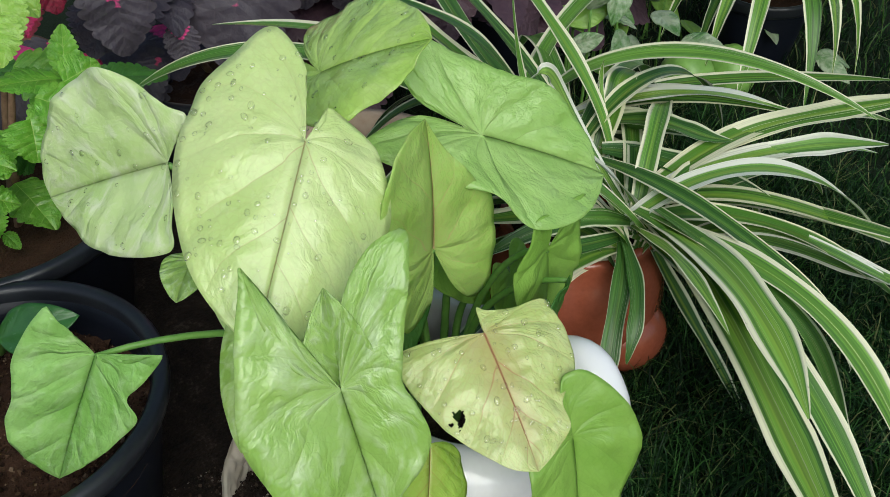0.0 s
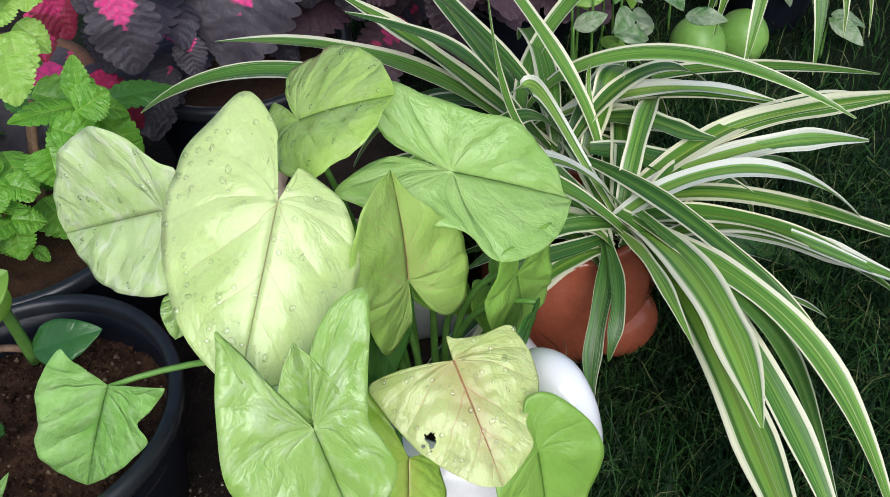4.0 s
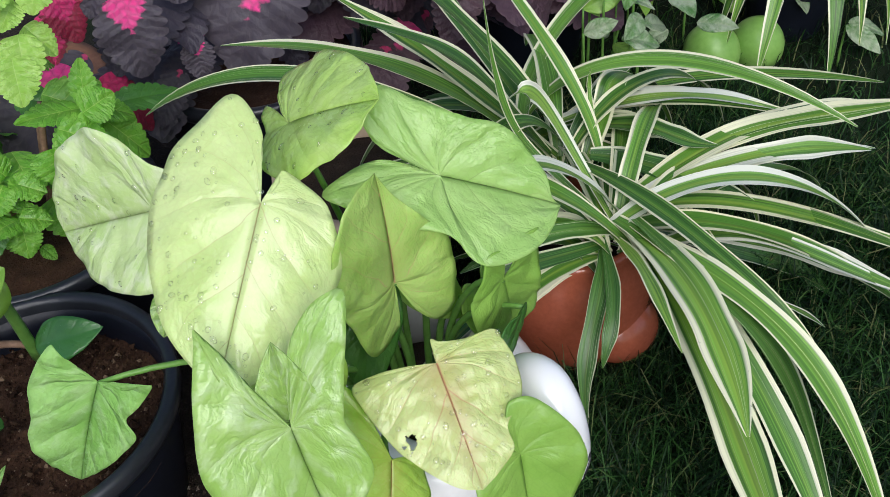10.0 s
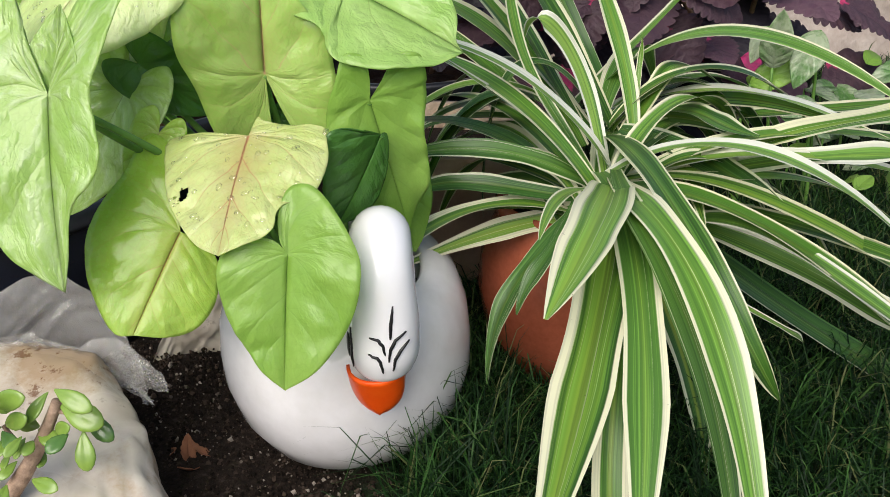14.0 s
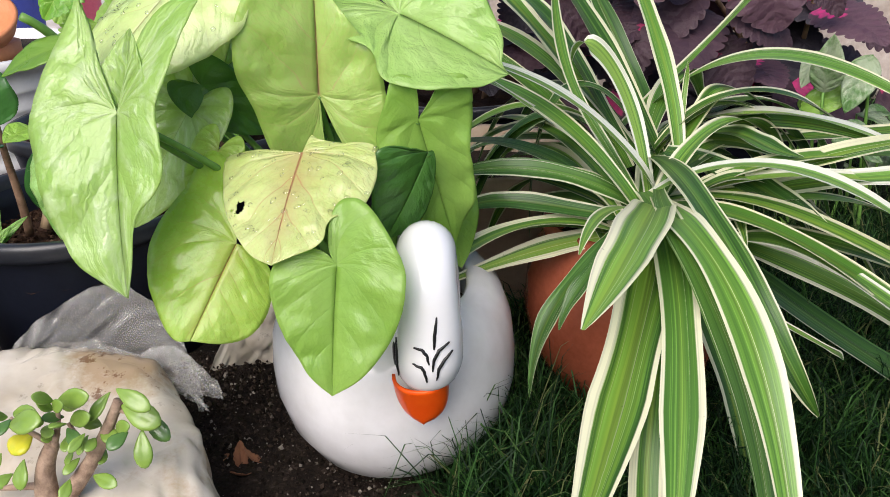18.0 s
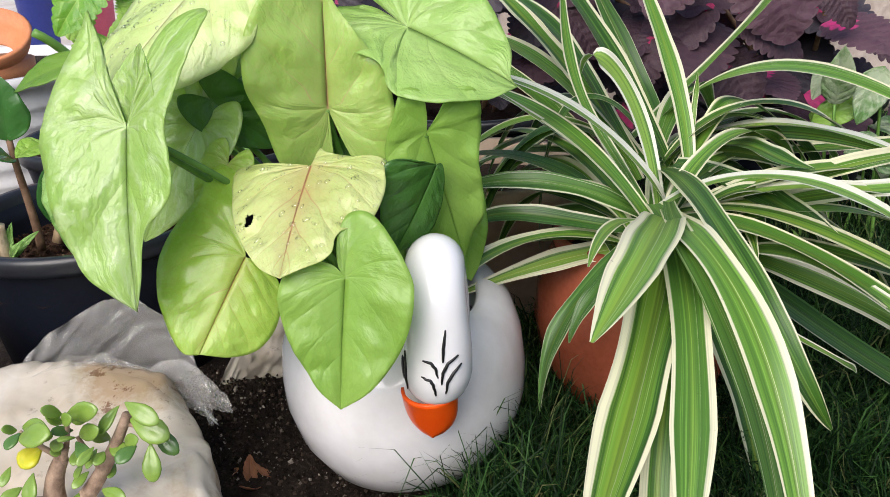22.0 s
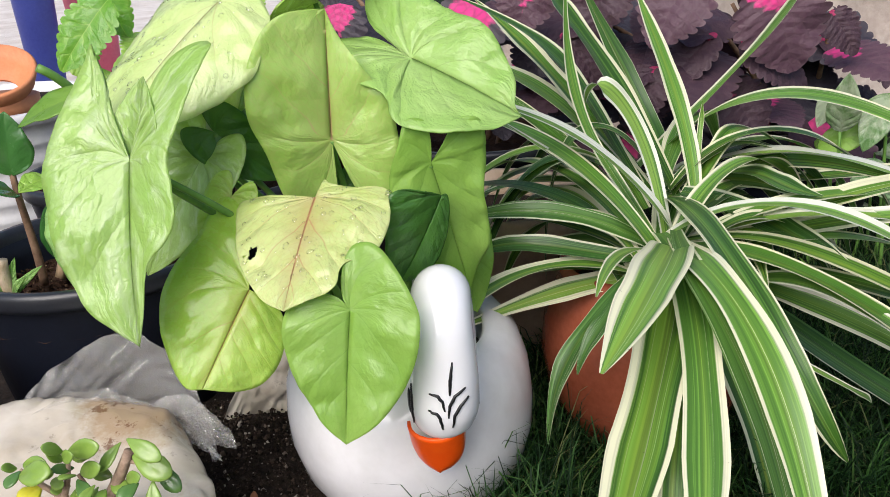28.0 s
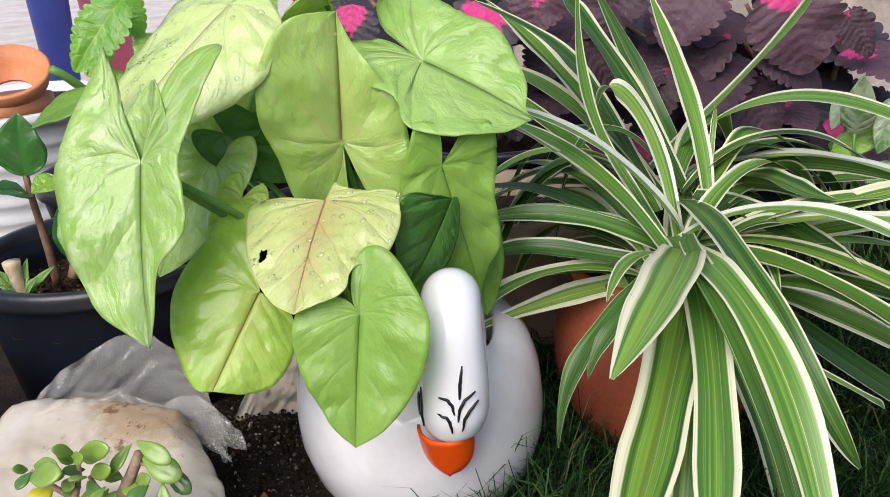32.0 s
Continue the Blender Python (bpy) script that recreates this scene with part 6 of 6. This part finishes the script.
part("dry_flower", stem((-0.3440, 0.1980, 0.1080), (-0.3440, 0.1980, 0.1180), (-0.3470, 0.1980, 0.1280), (-0.3470, 0.1980, 0.1420), 0.004, 0.0075, 8, 9), mottled("dry_petal", ((0.3, (0.42, 0.30, 0.18)), (0.7, (0.66, 0.54, 0.38))), 120, 0.8, 0.8, 0.003), sprout, "dried cream flower")

# ---- jade plant in the bag ----
jade = thing("jade_plant", "small jade plant with a woody trunk and fleshy paddle leaves", "plant")
BARK = mottled("jade_bark", ((0.35, (0.14, 0.085, 0.055)), (0.65, (0.46, 0.33, 0.24))), 90, 0.8, 0.8, 0.003)
JADE = mottled("jade_leaf", ((0.3, (0.13, 0.24, 0.035)), (0.7, (0.26, 0.39, 0.075))), 30, 0.26, 0.12, 0.001, spec=0.55)
JADE_DARK = mottled("dark_jade_leaf", ((0.3, (0.05, 0.13, 0.03)), (0.7, (0.11, 0.22, 0.05))), 30, 0.24, 0.12, 0.001, spec=0.55)
JADE_OLD = mottled("yellowed_jade_leaf", ((0.3, (0.30, 0.40, 0.03)), (0.5, (0.55, 0.52, 0.03)), (0.7, (0.66, 0.56, 0.04))), 40, 0.3, 0.12, 0.001)


def jade_leaf(base, tip, width, material):
    """A fleshy paddle: narrow foot, broad round end, thick in the middle."""
    b, t = Vector(base), Vector(tip)
    ln = (t - b).length * 1.15
    width = max(width * 1.2, ln * 0.42)
    bm = bmesh.new()
    bmesh.ops.create_uvsphere(bm, u_segments=16, v_segments=12, radius=0.5)
    for v in bm.verts:
        y = v.co.y + 0.5
        w = 0.30 + 0.82 * math.sin(math.pi * min(1, y * 0.62 + 0.02)) ** 1.3
        v.co = Vector((v.co.x * width * w, y * ln, v.co.z * min(0.006, width * 0.34) * (0.5 + 0.6 * w) - 0.10 * ln * (y - 0.5) ** 2 + 0.25 * abs(v.co.x) * width))
    for f in bm.faces:
        f.smooth = True
    y = (t - b).normalized()
    k = jade_leaf.count = jade_leaf.count + 1
    n = Vector((0.35 * math.sin(k * 2.1), -0.75, 0.70 + 0.3 * math.cos(k * 1.3)))
    x = y.cross(n).normalized()
    ob = part("leaf", bm, material, jade)
    ob.matrix_basis = Matrix.Translation(b) @ Matrix((x, y, x.cross(y))).transposed().to_4x4()
    return ob


jade_leaf.count = 0
TRUNK_LINE = ((-0.2220, -0.0700, 0.0470), (-0.2200, -0.0700, 0.0650), (-0.2200, -0.0700, 0.0780), (-0.2100, -0.0700, 0.0930))
part("branch", stem((-0.2150, -0.0700, 0.0490), (-0.1950, -0.0700, 0.0720), (-0.1840, -0.0700, 0.0860), (-0.1670, -0.0700, 0.1200), 0.0058, 0.0030), BARK, jade)
part("branch", stem((-0.2200, -0.0700, 0.0640), (-0.2320, -0.0700, 0.0650), (-0.2430, -0.0700, 0.0640), (-0.2500, -0.0700, 0.0650), 0.0026, 0.0014), BARK, jade)
part("branch", stem((-0.2100, -0.0700, 0.0910), (-0.2060, -0.0700, 0.1000), (-0.2020, -0.0700, 0.1100), (-0.2020, -0.0700, 0.1210), 0.0022, 0.0012), BARK, jade)
part("branch", stem((-0.2090, -0.0700, 0.0920), (-0.2170, -0.0700, 0.0990), (-0.2240, -0.0700, 0.1050), (-0.2300, -0.0700, 0.1130), 0.002, 0.0012), BARK, jade)
part("branch", stem((-0.1890, -0.0700, 0.0800), (-0.1900, -0.0700, 0.0880), (-0.1950, -0.0700, 0.0970), (-0.1980, -0.0700, 0.1070), 0.002, 0.0012), BARK, jade)
part("branch", stem((-0.1700, -0.0700, 0.1140), (-0.1620, -0.0700, 0.1130), (-0.1560, -0.0700, 0.1070), (-0.1560, -0.0700, 0.0990), 0.0016, 0.001), BARK, jade)
part("trunk", stem(*TRUNK_LINE, 0.0085, 0.0042), BARK, jade)
part("root_neck", stem((TRUNK_LINE[0][0] + 0.012, -0.066, 0.0), (TRUNK_LINE[0][0] + 0.008, -0.068, 0.02), (TRUNK_LINE[0][0] + 0.004, -0.07, 0.04), TRUNK_LINE[0], 0.012, 0.0084), BARK, jade)
jade_leaf((-0.2250, -0.0810, 0.1210), (-0.2270, -0.0910, 0.1280), 0.0041, JADE)
jade_leaf((-0.2290, -0.0710, 0.1130), (-0.2330, -0.0810, 0.1100), 0.0070, JADE_DARK)
jade_leaf((-0.2330, -0.0610, 0.1100), (-0.2160, -0.0710, 0.1160), 0.0041, JADE)
jade_leaf((-0.2290, -0.0760, 0.1120), (-0.2080, -0.0860, 0.1200), 0.0120, JADE)
jade_leaf((-0.2210, -0.0660, 0.0990), (-0.2300, -0.0760, 0.0940), 0.0130, JADE_OLD)
jade_leaf((-0.1980, -0.0810, 0.1290), (-0.2030, -0.0910, 0.1390), 0.0050, JADE)
jade_leaf((-0.2010, -0.0710, 0.1230), (-0.1810, -0.0810, 0.1310), 0.0030, JADE)
jade_leaf((-0.2050, -0.0610, 0.1140), (-0.1900, -0.0710, 0.1210), 0.0040, JADE)
jade_leaf((-0.2020, -0.0760, 0.1200), (-0.2040, -0.0860, 0.1320), 0.0060, JADE)
jade_leaf((-0.2010, -0.0660, 0.1090), (-0.2080, -0.0760, 0.1150), 0.0041, JADE_DARK)
jade_leaf((-0.1940, -0.0810, 0.1140), (-0.1980, -0.0910, 0.1190), 0.0060, JADE)
jade_leaf((-0.1970, -0.0710, 0.1080), (-0.1820, -0.0810, 0.1180), 0.0051, JADE)
jade_leaf((-0.2080, -0.0610, 0.0940), (-0.2140, -0.0710, 0.0980), 0.0060, JADE)
jade_leaf((-0.1970, -0.0760, 0.1080), (-0.1880, -0.0860, 0.1030), 0.0070, JADE_DARK)
jade_leaf((-0.2020, -0.0660, 0.0960), (-0.2010, -0.0760, 0.0930), 0.0051, JADE)
jade_leaf((-0.1850, -0.0810, 0.1070), (-0.1910, -0.0910, 0.1030), 0.0030, JADE)
jade_leaf((-0.1880, -0.0710, 0.0990), (-0.1910, -0.0810, 0.0940), 0.0050, JADE)
jade_leaf((-0.1830, -0.0610, 0.0980), (-0.1890, -0.0710, 0.1090), 0.0071, JADE)
jade_leaf((-0.1820, -0.0760, 0.1000), (-0.1840, -0.0860, 0.0990), 0.0060, JADE)
jade_leaf((-0.1720, -0.0660, 0.1240), (-0.1810, -0.0760, 0.1140), 0.0070, JADE)
jade_leaf((-0.1630, -0.0810, 0.1350), (-0.1450, -0.0910, 0.1280), 0.0070, JADE)
jade_leaf((-0.1660, -0.0710, 0.1180), (-0.1450, -0.0810, 0.1110), 0.0120, JADE)
jade_leaf((-0.1570, -0.0610, 0.1050), (-0.1440, -0.0710, 0.0940), 0.0090, JADE_DARK)
jade_leaf((-0.1550, -0.0760, 0.1040), (-0.1540, -0.0860, 0.0870), 0.0090, JADE)
jade_leaf((-0.1820, -0.0660, 0.1010), (-0.1720, -0.0760, 0.0970), 0.0080, JADE)
jade_leaf((-0.1610, -0.0810, 0.1060), (-0.1690, -0.0910, 0.1030), 0.0080, JADE_DARK)
jade_leaf((-0.1720, -0.0710, 0.1020), (-0.1610, -0.0810, 0.1100), 0.0030, JADE)
jade_leaf((-0.1840, -0.0610, 0.0810), (-0.1850, -0.0710, 0.0790), 0.0050, JADE)
jade_leaf((-0.1890, -0.0760, 0.0740), (-0.1740, -0.0860, 0.0740), 0.0032, JADE)
jade_leaf((-0.1980, -0.0660, 0.0800), (-0.2040, -0.0760, 0.0770), 0.0051, JADE)
jade_leaf((-0.2000, -0.0810, 0.0760), (-0.2020, -0.0910, 0.0710), 0.0060, JADE)
jade_leaf((-0.2280, -0.0710, 0.0850), (-0.2290, -0.0810, 0.0730), 0.0090, JADE)
jade_leaf((-0.2420, -0.0610, 0.0680), (-0.2500, -0.0710, 0.0660), 0.0070, JADE)
jade_leaf((-0.2370, -0.0760, 0.0940), (-0.2390, -0.0860, 0.0890), 0.0040, JADE)
jade_leaf((-0.2170, -0.0660, 0.1010), (-0.2060, -0.0760, 0.1050), 0.0051, JADE)
jade_leaf((-0.2000, -0.0810, 0.1250), (-0.1900, -0.0910, 0.1330), 0.0040, JADE)
jade_leaf((-0.2130, -0.0710, 0.1070), (-0.2110, -0.0810, 0.1170), 0.0050, JADE)
jade_leaf((-0.2030, -0.0610, 0.0830), (-0.2040, -0.0710, 0.0800), 0.0041, JADE)

# ---- soil crumbs and dry leaves round the planter ----
def bed_spot(rnd):
    x, y = rnd.uniform(-0.24, 0.02), rnd.uniform(-0.17, 0.22)
    return x, y, GROUND + 0.026 * math.exp(-(((x + 0.19) / 0.07) ** 2 + ((y - 0.15) / 0.09) ** 2)) + rnd.uniform(-0.001, 0.003)


crumbs_bed = part("soil_crumbs", crumbs(15000, bed_spot, 5), CRUMB)
tagged(crumbs_bed, "loose dark crumbs of soil and grit", "soil", kind="stuff")
DRY = mottled("dry_leaf", ((0.3, (0.14, 0.05, 0.025)), (0.7, (0.32, 0.14, 0.07))), 60, 0.85, 0.6, 0.003)
for x, y, a, s in ((-0.135, 0.055, 20, 0.020), (-0.120, 0.060, 80, 0.017), (-0.128, 0.048, 150, 0.018), (-0.155, 0.068, 250, 0.014), (-0.040, -0.020, 60, 0.012)):
    me = saw_leaf(s, s * 0.6, 5, -0.5, 0.5, x * 90)
    ob = tagged(part("dry_leaf", me, DRY), "curled brown dry leaf lying on the soil", "leaf", "fallen dry leaves")
    ob.location, ob.rotation_euler = (x, y, GROUND + 0.004), (0.2, 0.3, radians(a))
    thicken(ob, 0.0005)

# ---- turf ----
def blades(count_, box, seed, length, keep, width=0.0011):
    """Loose blades of turf, joined: each a bent strip of three pieces."""
    rnd = random.Random(seed)
    verts, faces = [], []
    while count_ > 0:
        x, y = rnd.uniform(box[0], box[2]), rnd.uniform(box[1], box[3])
        if not keep(x, y, rnd):
            continue
        count_ -= 1
        a, b = rnd.uniform(0, 2 * math.pi), rnd.uniform(0, 2 * math.pi)
        ln = length * rnd.uniform(0.5, 1.35)
        lean = rnd.uniform(0.3, 1.25)
        w = width * rnd.uniform(0.6, 1.2)
        sx, sy = math.cos(b) * w, math.sin(b) * w
        dx, dy = math.cos(a), math.sin(a)
        z0 = GROUND - 0.003
        first = len(verts)
        for k, (h, o, f) in enumerate(((0, 0, 1.0), (0.45, 0.14, 0.85), (0.80, 0.45, 0.55))):
            px, py, pz = x + dx * o * lean * ln, y + dy * o * lean * ln, z0 + ln * h * (1 - 0.25 * lean * h)
            verts += [(px - sx * f, py - sy * f, pz), (px + sx * f, py + sy * f, pz)]
        verts.append((x + dx * 0.85 * lean * ln, y + dy * 0.85 * lean * ln, z0 + ln * (1 - 0.45 * lean)))
        faces += [(first, first + 1, first + 3, first + 2), (first + 2, first + 3, first + 5, first + 4), (first + 4, first + 5, first + 6)]
    return mesh_of("turf", verts, faces, smooth=False)


def turf_material():
    n = Nodes("grass_blade")
    r = n.add("ShaderNodeNewGeometry").outputs["Random Per Island"]
    # dark green, deepened on every blade for the spider plant's shade
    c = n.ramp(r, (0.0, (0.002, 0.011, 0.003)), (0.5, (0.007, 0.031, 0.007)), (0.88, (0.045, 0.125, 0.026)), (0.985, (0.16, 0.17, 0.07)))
    mat = n.done(c, 0.55, spec=0.22)
    n.thin(c, 0.25)
    return mat


TURF_BLADE = turf_material()


def on_lawn(x, y, rnd):
    if ((x + 0.017) / 0.088) ** 2 + ((y - 0.095) / 0.10) ** 2 < 1:
        return False
    if (x - 0.175) ** 2 + (y - 0.158) ** 2 < 0.0045:
        return False
    return x + 0.03 * noise.noise((y * 9, 0, 0)) > 0.02 + 0.25 * max(0, y - 0.15) + (0.02 if y > -0.05 else -0.25 * (y + 0.05)) * 0


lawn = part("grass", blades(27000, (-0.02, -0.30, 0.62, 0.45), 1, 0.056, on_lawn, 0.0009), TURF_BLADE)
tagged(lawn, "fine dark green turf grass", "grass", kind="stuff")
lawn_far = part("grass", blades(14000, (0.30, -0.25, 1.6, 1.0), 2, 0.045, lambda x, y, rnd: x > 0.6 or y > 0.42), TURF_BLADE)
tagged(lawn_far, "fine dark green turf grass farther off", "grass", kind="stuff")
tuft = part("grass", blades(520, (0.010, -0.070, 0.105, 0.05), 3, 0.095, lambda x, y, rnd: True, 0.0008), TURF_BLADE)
tagged(tuft, "long thin grass blades against the planter", "grass", kind="stuff")

# ---- plants on the far right ----
variegated = thing("variegated_plant", "low trailing plant with green and white blotched leaves", "plant")
rnd = random.Random(12)
BLOTCH = broad_leaf("blotched_leaf", (0.10, 0.26, 0.06), (0.16, 0.34, 0.09), (0.3, 0.42, 0.2), patches=0.8, patch=(0.74, 0.78, 0.60), unit=0.3)
for i in range(70):
    x, y = rnd.uniform(0.40, 0.80), rnd.uniform(0.28, 0.62)
    z = rnd.uniform(0.0, 0.13)
    a = rnd.uniform(0, 2 * math.pi)
    ln = rnd.uniform(0.035, 0.06)
    if 0.55 < x < 0.74 and y < 0.42:
        continue
    b = Vector((x, y, z))
    t = b + Vector((math.cos(a) * ln, math.sin(a) * ln - 0.01, rnd.uniform(-0.03, 0.01)))
    leaf = oval_leaf(variegated, b, t, ln * 0.62, (rnd.uniform(-0.4, 0.4), -0.4, 0.8), BLOTCH if rnd.random() < 0.6 else GREEN)
    if i % 3 == 0:
        part("stalk", stem((x + rnd.uniform(-0.02, 0.02), y, GROUND), (x, y, GROUND + 0.03), b - Vector((0, 0, 0.02)), b, 0.002, 0.0012, 6, 6), STALK, variegated)

for b, t, w, m in (((0.442, 0.400, 0.147), (0.437, 0.380, 0.212), 0.035, BLOTCH), ((0.489, 0.400, 0.184), (0.458, 0.380, 0.129), 0.036, BLOTCH), ((0.429, 0.420, 0.125), (0.483, 0.400, 0.148), 0.032, GREEN), ((0.413, 0.400, 0.108), (0.448, 0.380, 0.120), 0.024, BLOTCH), ((0.484, 0.380, 0.114), (0.440, 0.360, 0.106), 0.026, BLOTCH), ((0.446, 0.430, 0.184), (0.422, 0.410, 0.150), 0.022, BLOTCH)):
    oval_leaf(variegated, b, t, w, (-0.3, -0.75, 0.55), m)
    part("stalk", stem((b[0] + 0.01, b[1] + 0.01, GROUND), (b[0] + 0.01, b[1], GROUND + 0.05), (b[0], b[1], b[2] - 0.03), b, 0.0025, 0.0015, 8, 6), STALK, variegated)

FRUIT = mottled("green_rind", ((0.3, (0.14, 0.30, 0.05)), (0.7, (0.24, 0.42, 0.10))), 20, 0.35, 0.1, 0.001)
for x, y, r in ((0.620, 0.375, 0.036), (0.682, 0.352, 0.034)):
    bm = bmesh.new()
    bmesh.ops.create_uvsphere(bm, u_segments=28, v_segments=18, radius=r, matrix=Matrix.Diagonal((1, 1.05, 1.12, 1)))
    for v in bm.verts:
        v.co *= 1 + 0.03 * noise.noise(v.co * 30) + (0.05 if v.co.z > r * 1.08 else 0)
    for f in bm.faces:
        f.smooth = True
    ob = tagged(part("green_fruit", bm, FRUIT), "round smooth green fruit lying on the turf", "fruit", "green fruit")
    ob.location = (x, y, GROUND + r * 1.1)

far_spider = thing("spider_plant", "second striped spider plant farther back on the lawn", "plant")
for i in range(26):
    a = 2.4 * i
    c = Vector((0.80, 0.40, 0.07))
    d = Vector((math.cos(a), math.sin(a), 0))
    ln = 0.16 + 0.10 * rnd.random()
    me = blade(c, c + d * 0.04 + Vector((0, 0, 0.10)), c + d * ln * 0.8 + Vector((0, 0, 0.13)), c + d * ln + Vector((0, 0, -0.07 * rnd.random())), 0.022, rnd.uniform(-20, 20), 14, 0.22, i)
    part("leaf", me, rnd.choice((STRAP, STRAP_PALE, STRAP_DARK)), far_spider)
far_pot = nursery_pot((0.80, 0.40, GROUND), 0.07, 0.11, 0.015, "small black pot holding a spider plant on the lawn")

# ---- bucket, broken pot and far things on the paving ----
WHITE_TUB = mottled("white_bucket", ((0.3, (0.55, 0.55, 0.56)), (0.7, (0.74, 0.74, 0.74))), 8, 0.5, 0.15, 0.002)
tub = thing("bucket", "white ribbed plastic bucket full of soil", "bucket")
tub.location = (-0.60, 0.80, GROUND)
ribs = [(0, 0), (0.115, 0)]
for i in range(6):
    z = 0.02 + i * 0.026
    ribs += [(0.117 + i * 0.004, z), (0.121 + i * 0.004, z + 0.006), (0.117 + i * 0.004, z + 0.012)]
ribs += [(0.145, 0.180), (0.150, 0.182), (0.150, 0.196), (0.142, 0.198), (0.138, 0.18)]
part("body", lathe(ribs, 64), WHITE_TUB, tub)
part("soil", lathe([(0, 0.188), (0.07, 0.186), (0.139, 0.182)], 40, 0.04), SOIL, tub, "dark soil")
shard = thing("terracotta_bowl", "small terracotta bowl with a curved lip on the bucket's soil", "bowl")
shard.location = (-0.575, 0.76, GROUND + 0.186)
ORANGE = mottled("pale_terracotta", ((0.3, (0.50, 0.17, 0.07)), (0.7, (0.66, 0.28, 0.13))), 16, 0.6, 0.2, 0.002)
part("base", lathe([(0, 0), (0.05, 0), (0.056, 0.004), (0.056, 0.022), (0.05, 0.024), (0, 0.02)], 40), ORANGE, shard)
back = part("shell", lathe([(0.030, 0.022), (0.052, 0.04), (0.060, 0.062), (0.056, 0.066), (0.048, 0.042), (0.028, 0.026)], 40), ORANGE, shard)
back.rotation_euler = (radians(28), radians(8), 0)
back.location = (0, 0.012, 0.006)

BLUE = mottled("blue_plastic", ((0.3, (0.03, 0.05, 0.30)), (0.7, (0.06, 0.09, 0.42))), 8, 0.4, 0.1, 0.002)
ROSE = mottled("pink_plastic", ((0.3, (0.60, 0.10, 0.18)), (0.7, (0.74, 0.18, 0.26))), 8, 0.5, 0.1, 0.002)
drum = thing("bucket", "tall blue plastic bucket standing on the paving", "bucket")
drum.location = (-0.96, 1.92, GROUND)
part("body", lathe([(0, 0), (0.04, 0), (0.055, 0.34), (0.060, 0.342), (0.060, 0.355), (0.052, 0.355), (0.04, 0.02), (0, 0.02)], 40), BLUE, drum)
basin = thing("basin", "pink plastic basin on the paving", "basin")
basin.location = (-0.88, 2.10, GROUND)
part("body", lathe([(0, 0), (0.05, 0), (0.075, 0.34), (0.085, 0.344), (0.082, 0.35), (0.072, 0.346), (0.05, 0.01), (0, 0.01)], 40), ROSE, basin)

# ---- low wall behind ----
PLASTER = mottled("weathered_plaster", ((0.3, (0.30, 0.24, 0.20)), (0.55, (0.46, 0.39, 0.34)), (0.75, (0.60, 0.54, 0.48))), 6, 0.9, 0.7, 0.01, 90, 0.25)
bm = bmesh.new()
bmesh.ops.create_grid(bm, x_segments=90, y_segments=16, size=1.0, matrix=Matrix.Translation((0.90, 0.98, 0.17)) @ Matrix.Rotation(radians(90), 4, "X") @ Matrix.Diagonal((0.75, 0.20, 1, 1)))
for v in bm.verts:
    v.co.y += 0.02 * noise.noise(v.co * 7) + 0.006 * noise.noise(v.co * 31)
for f in bm.faces:
    f.smooth = True
ext = bmesh.ops.extrude_face_region(bm, geom=bm.faces[:])
for v in ext["geom"]:
    if isinstance(v, bmesh.types.BMVert):
        v.co.y += 0.12
wall = tagged(part("wall_back", bm, PLASTER), "low weathered plaster wall behind the plants", "wall", kind="structure")
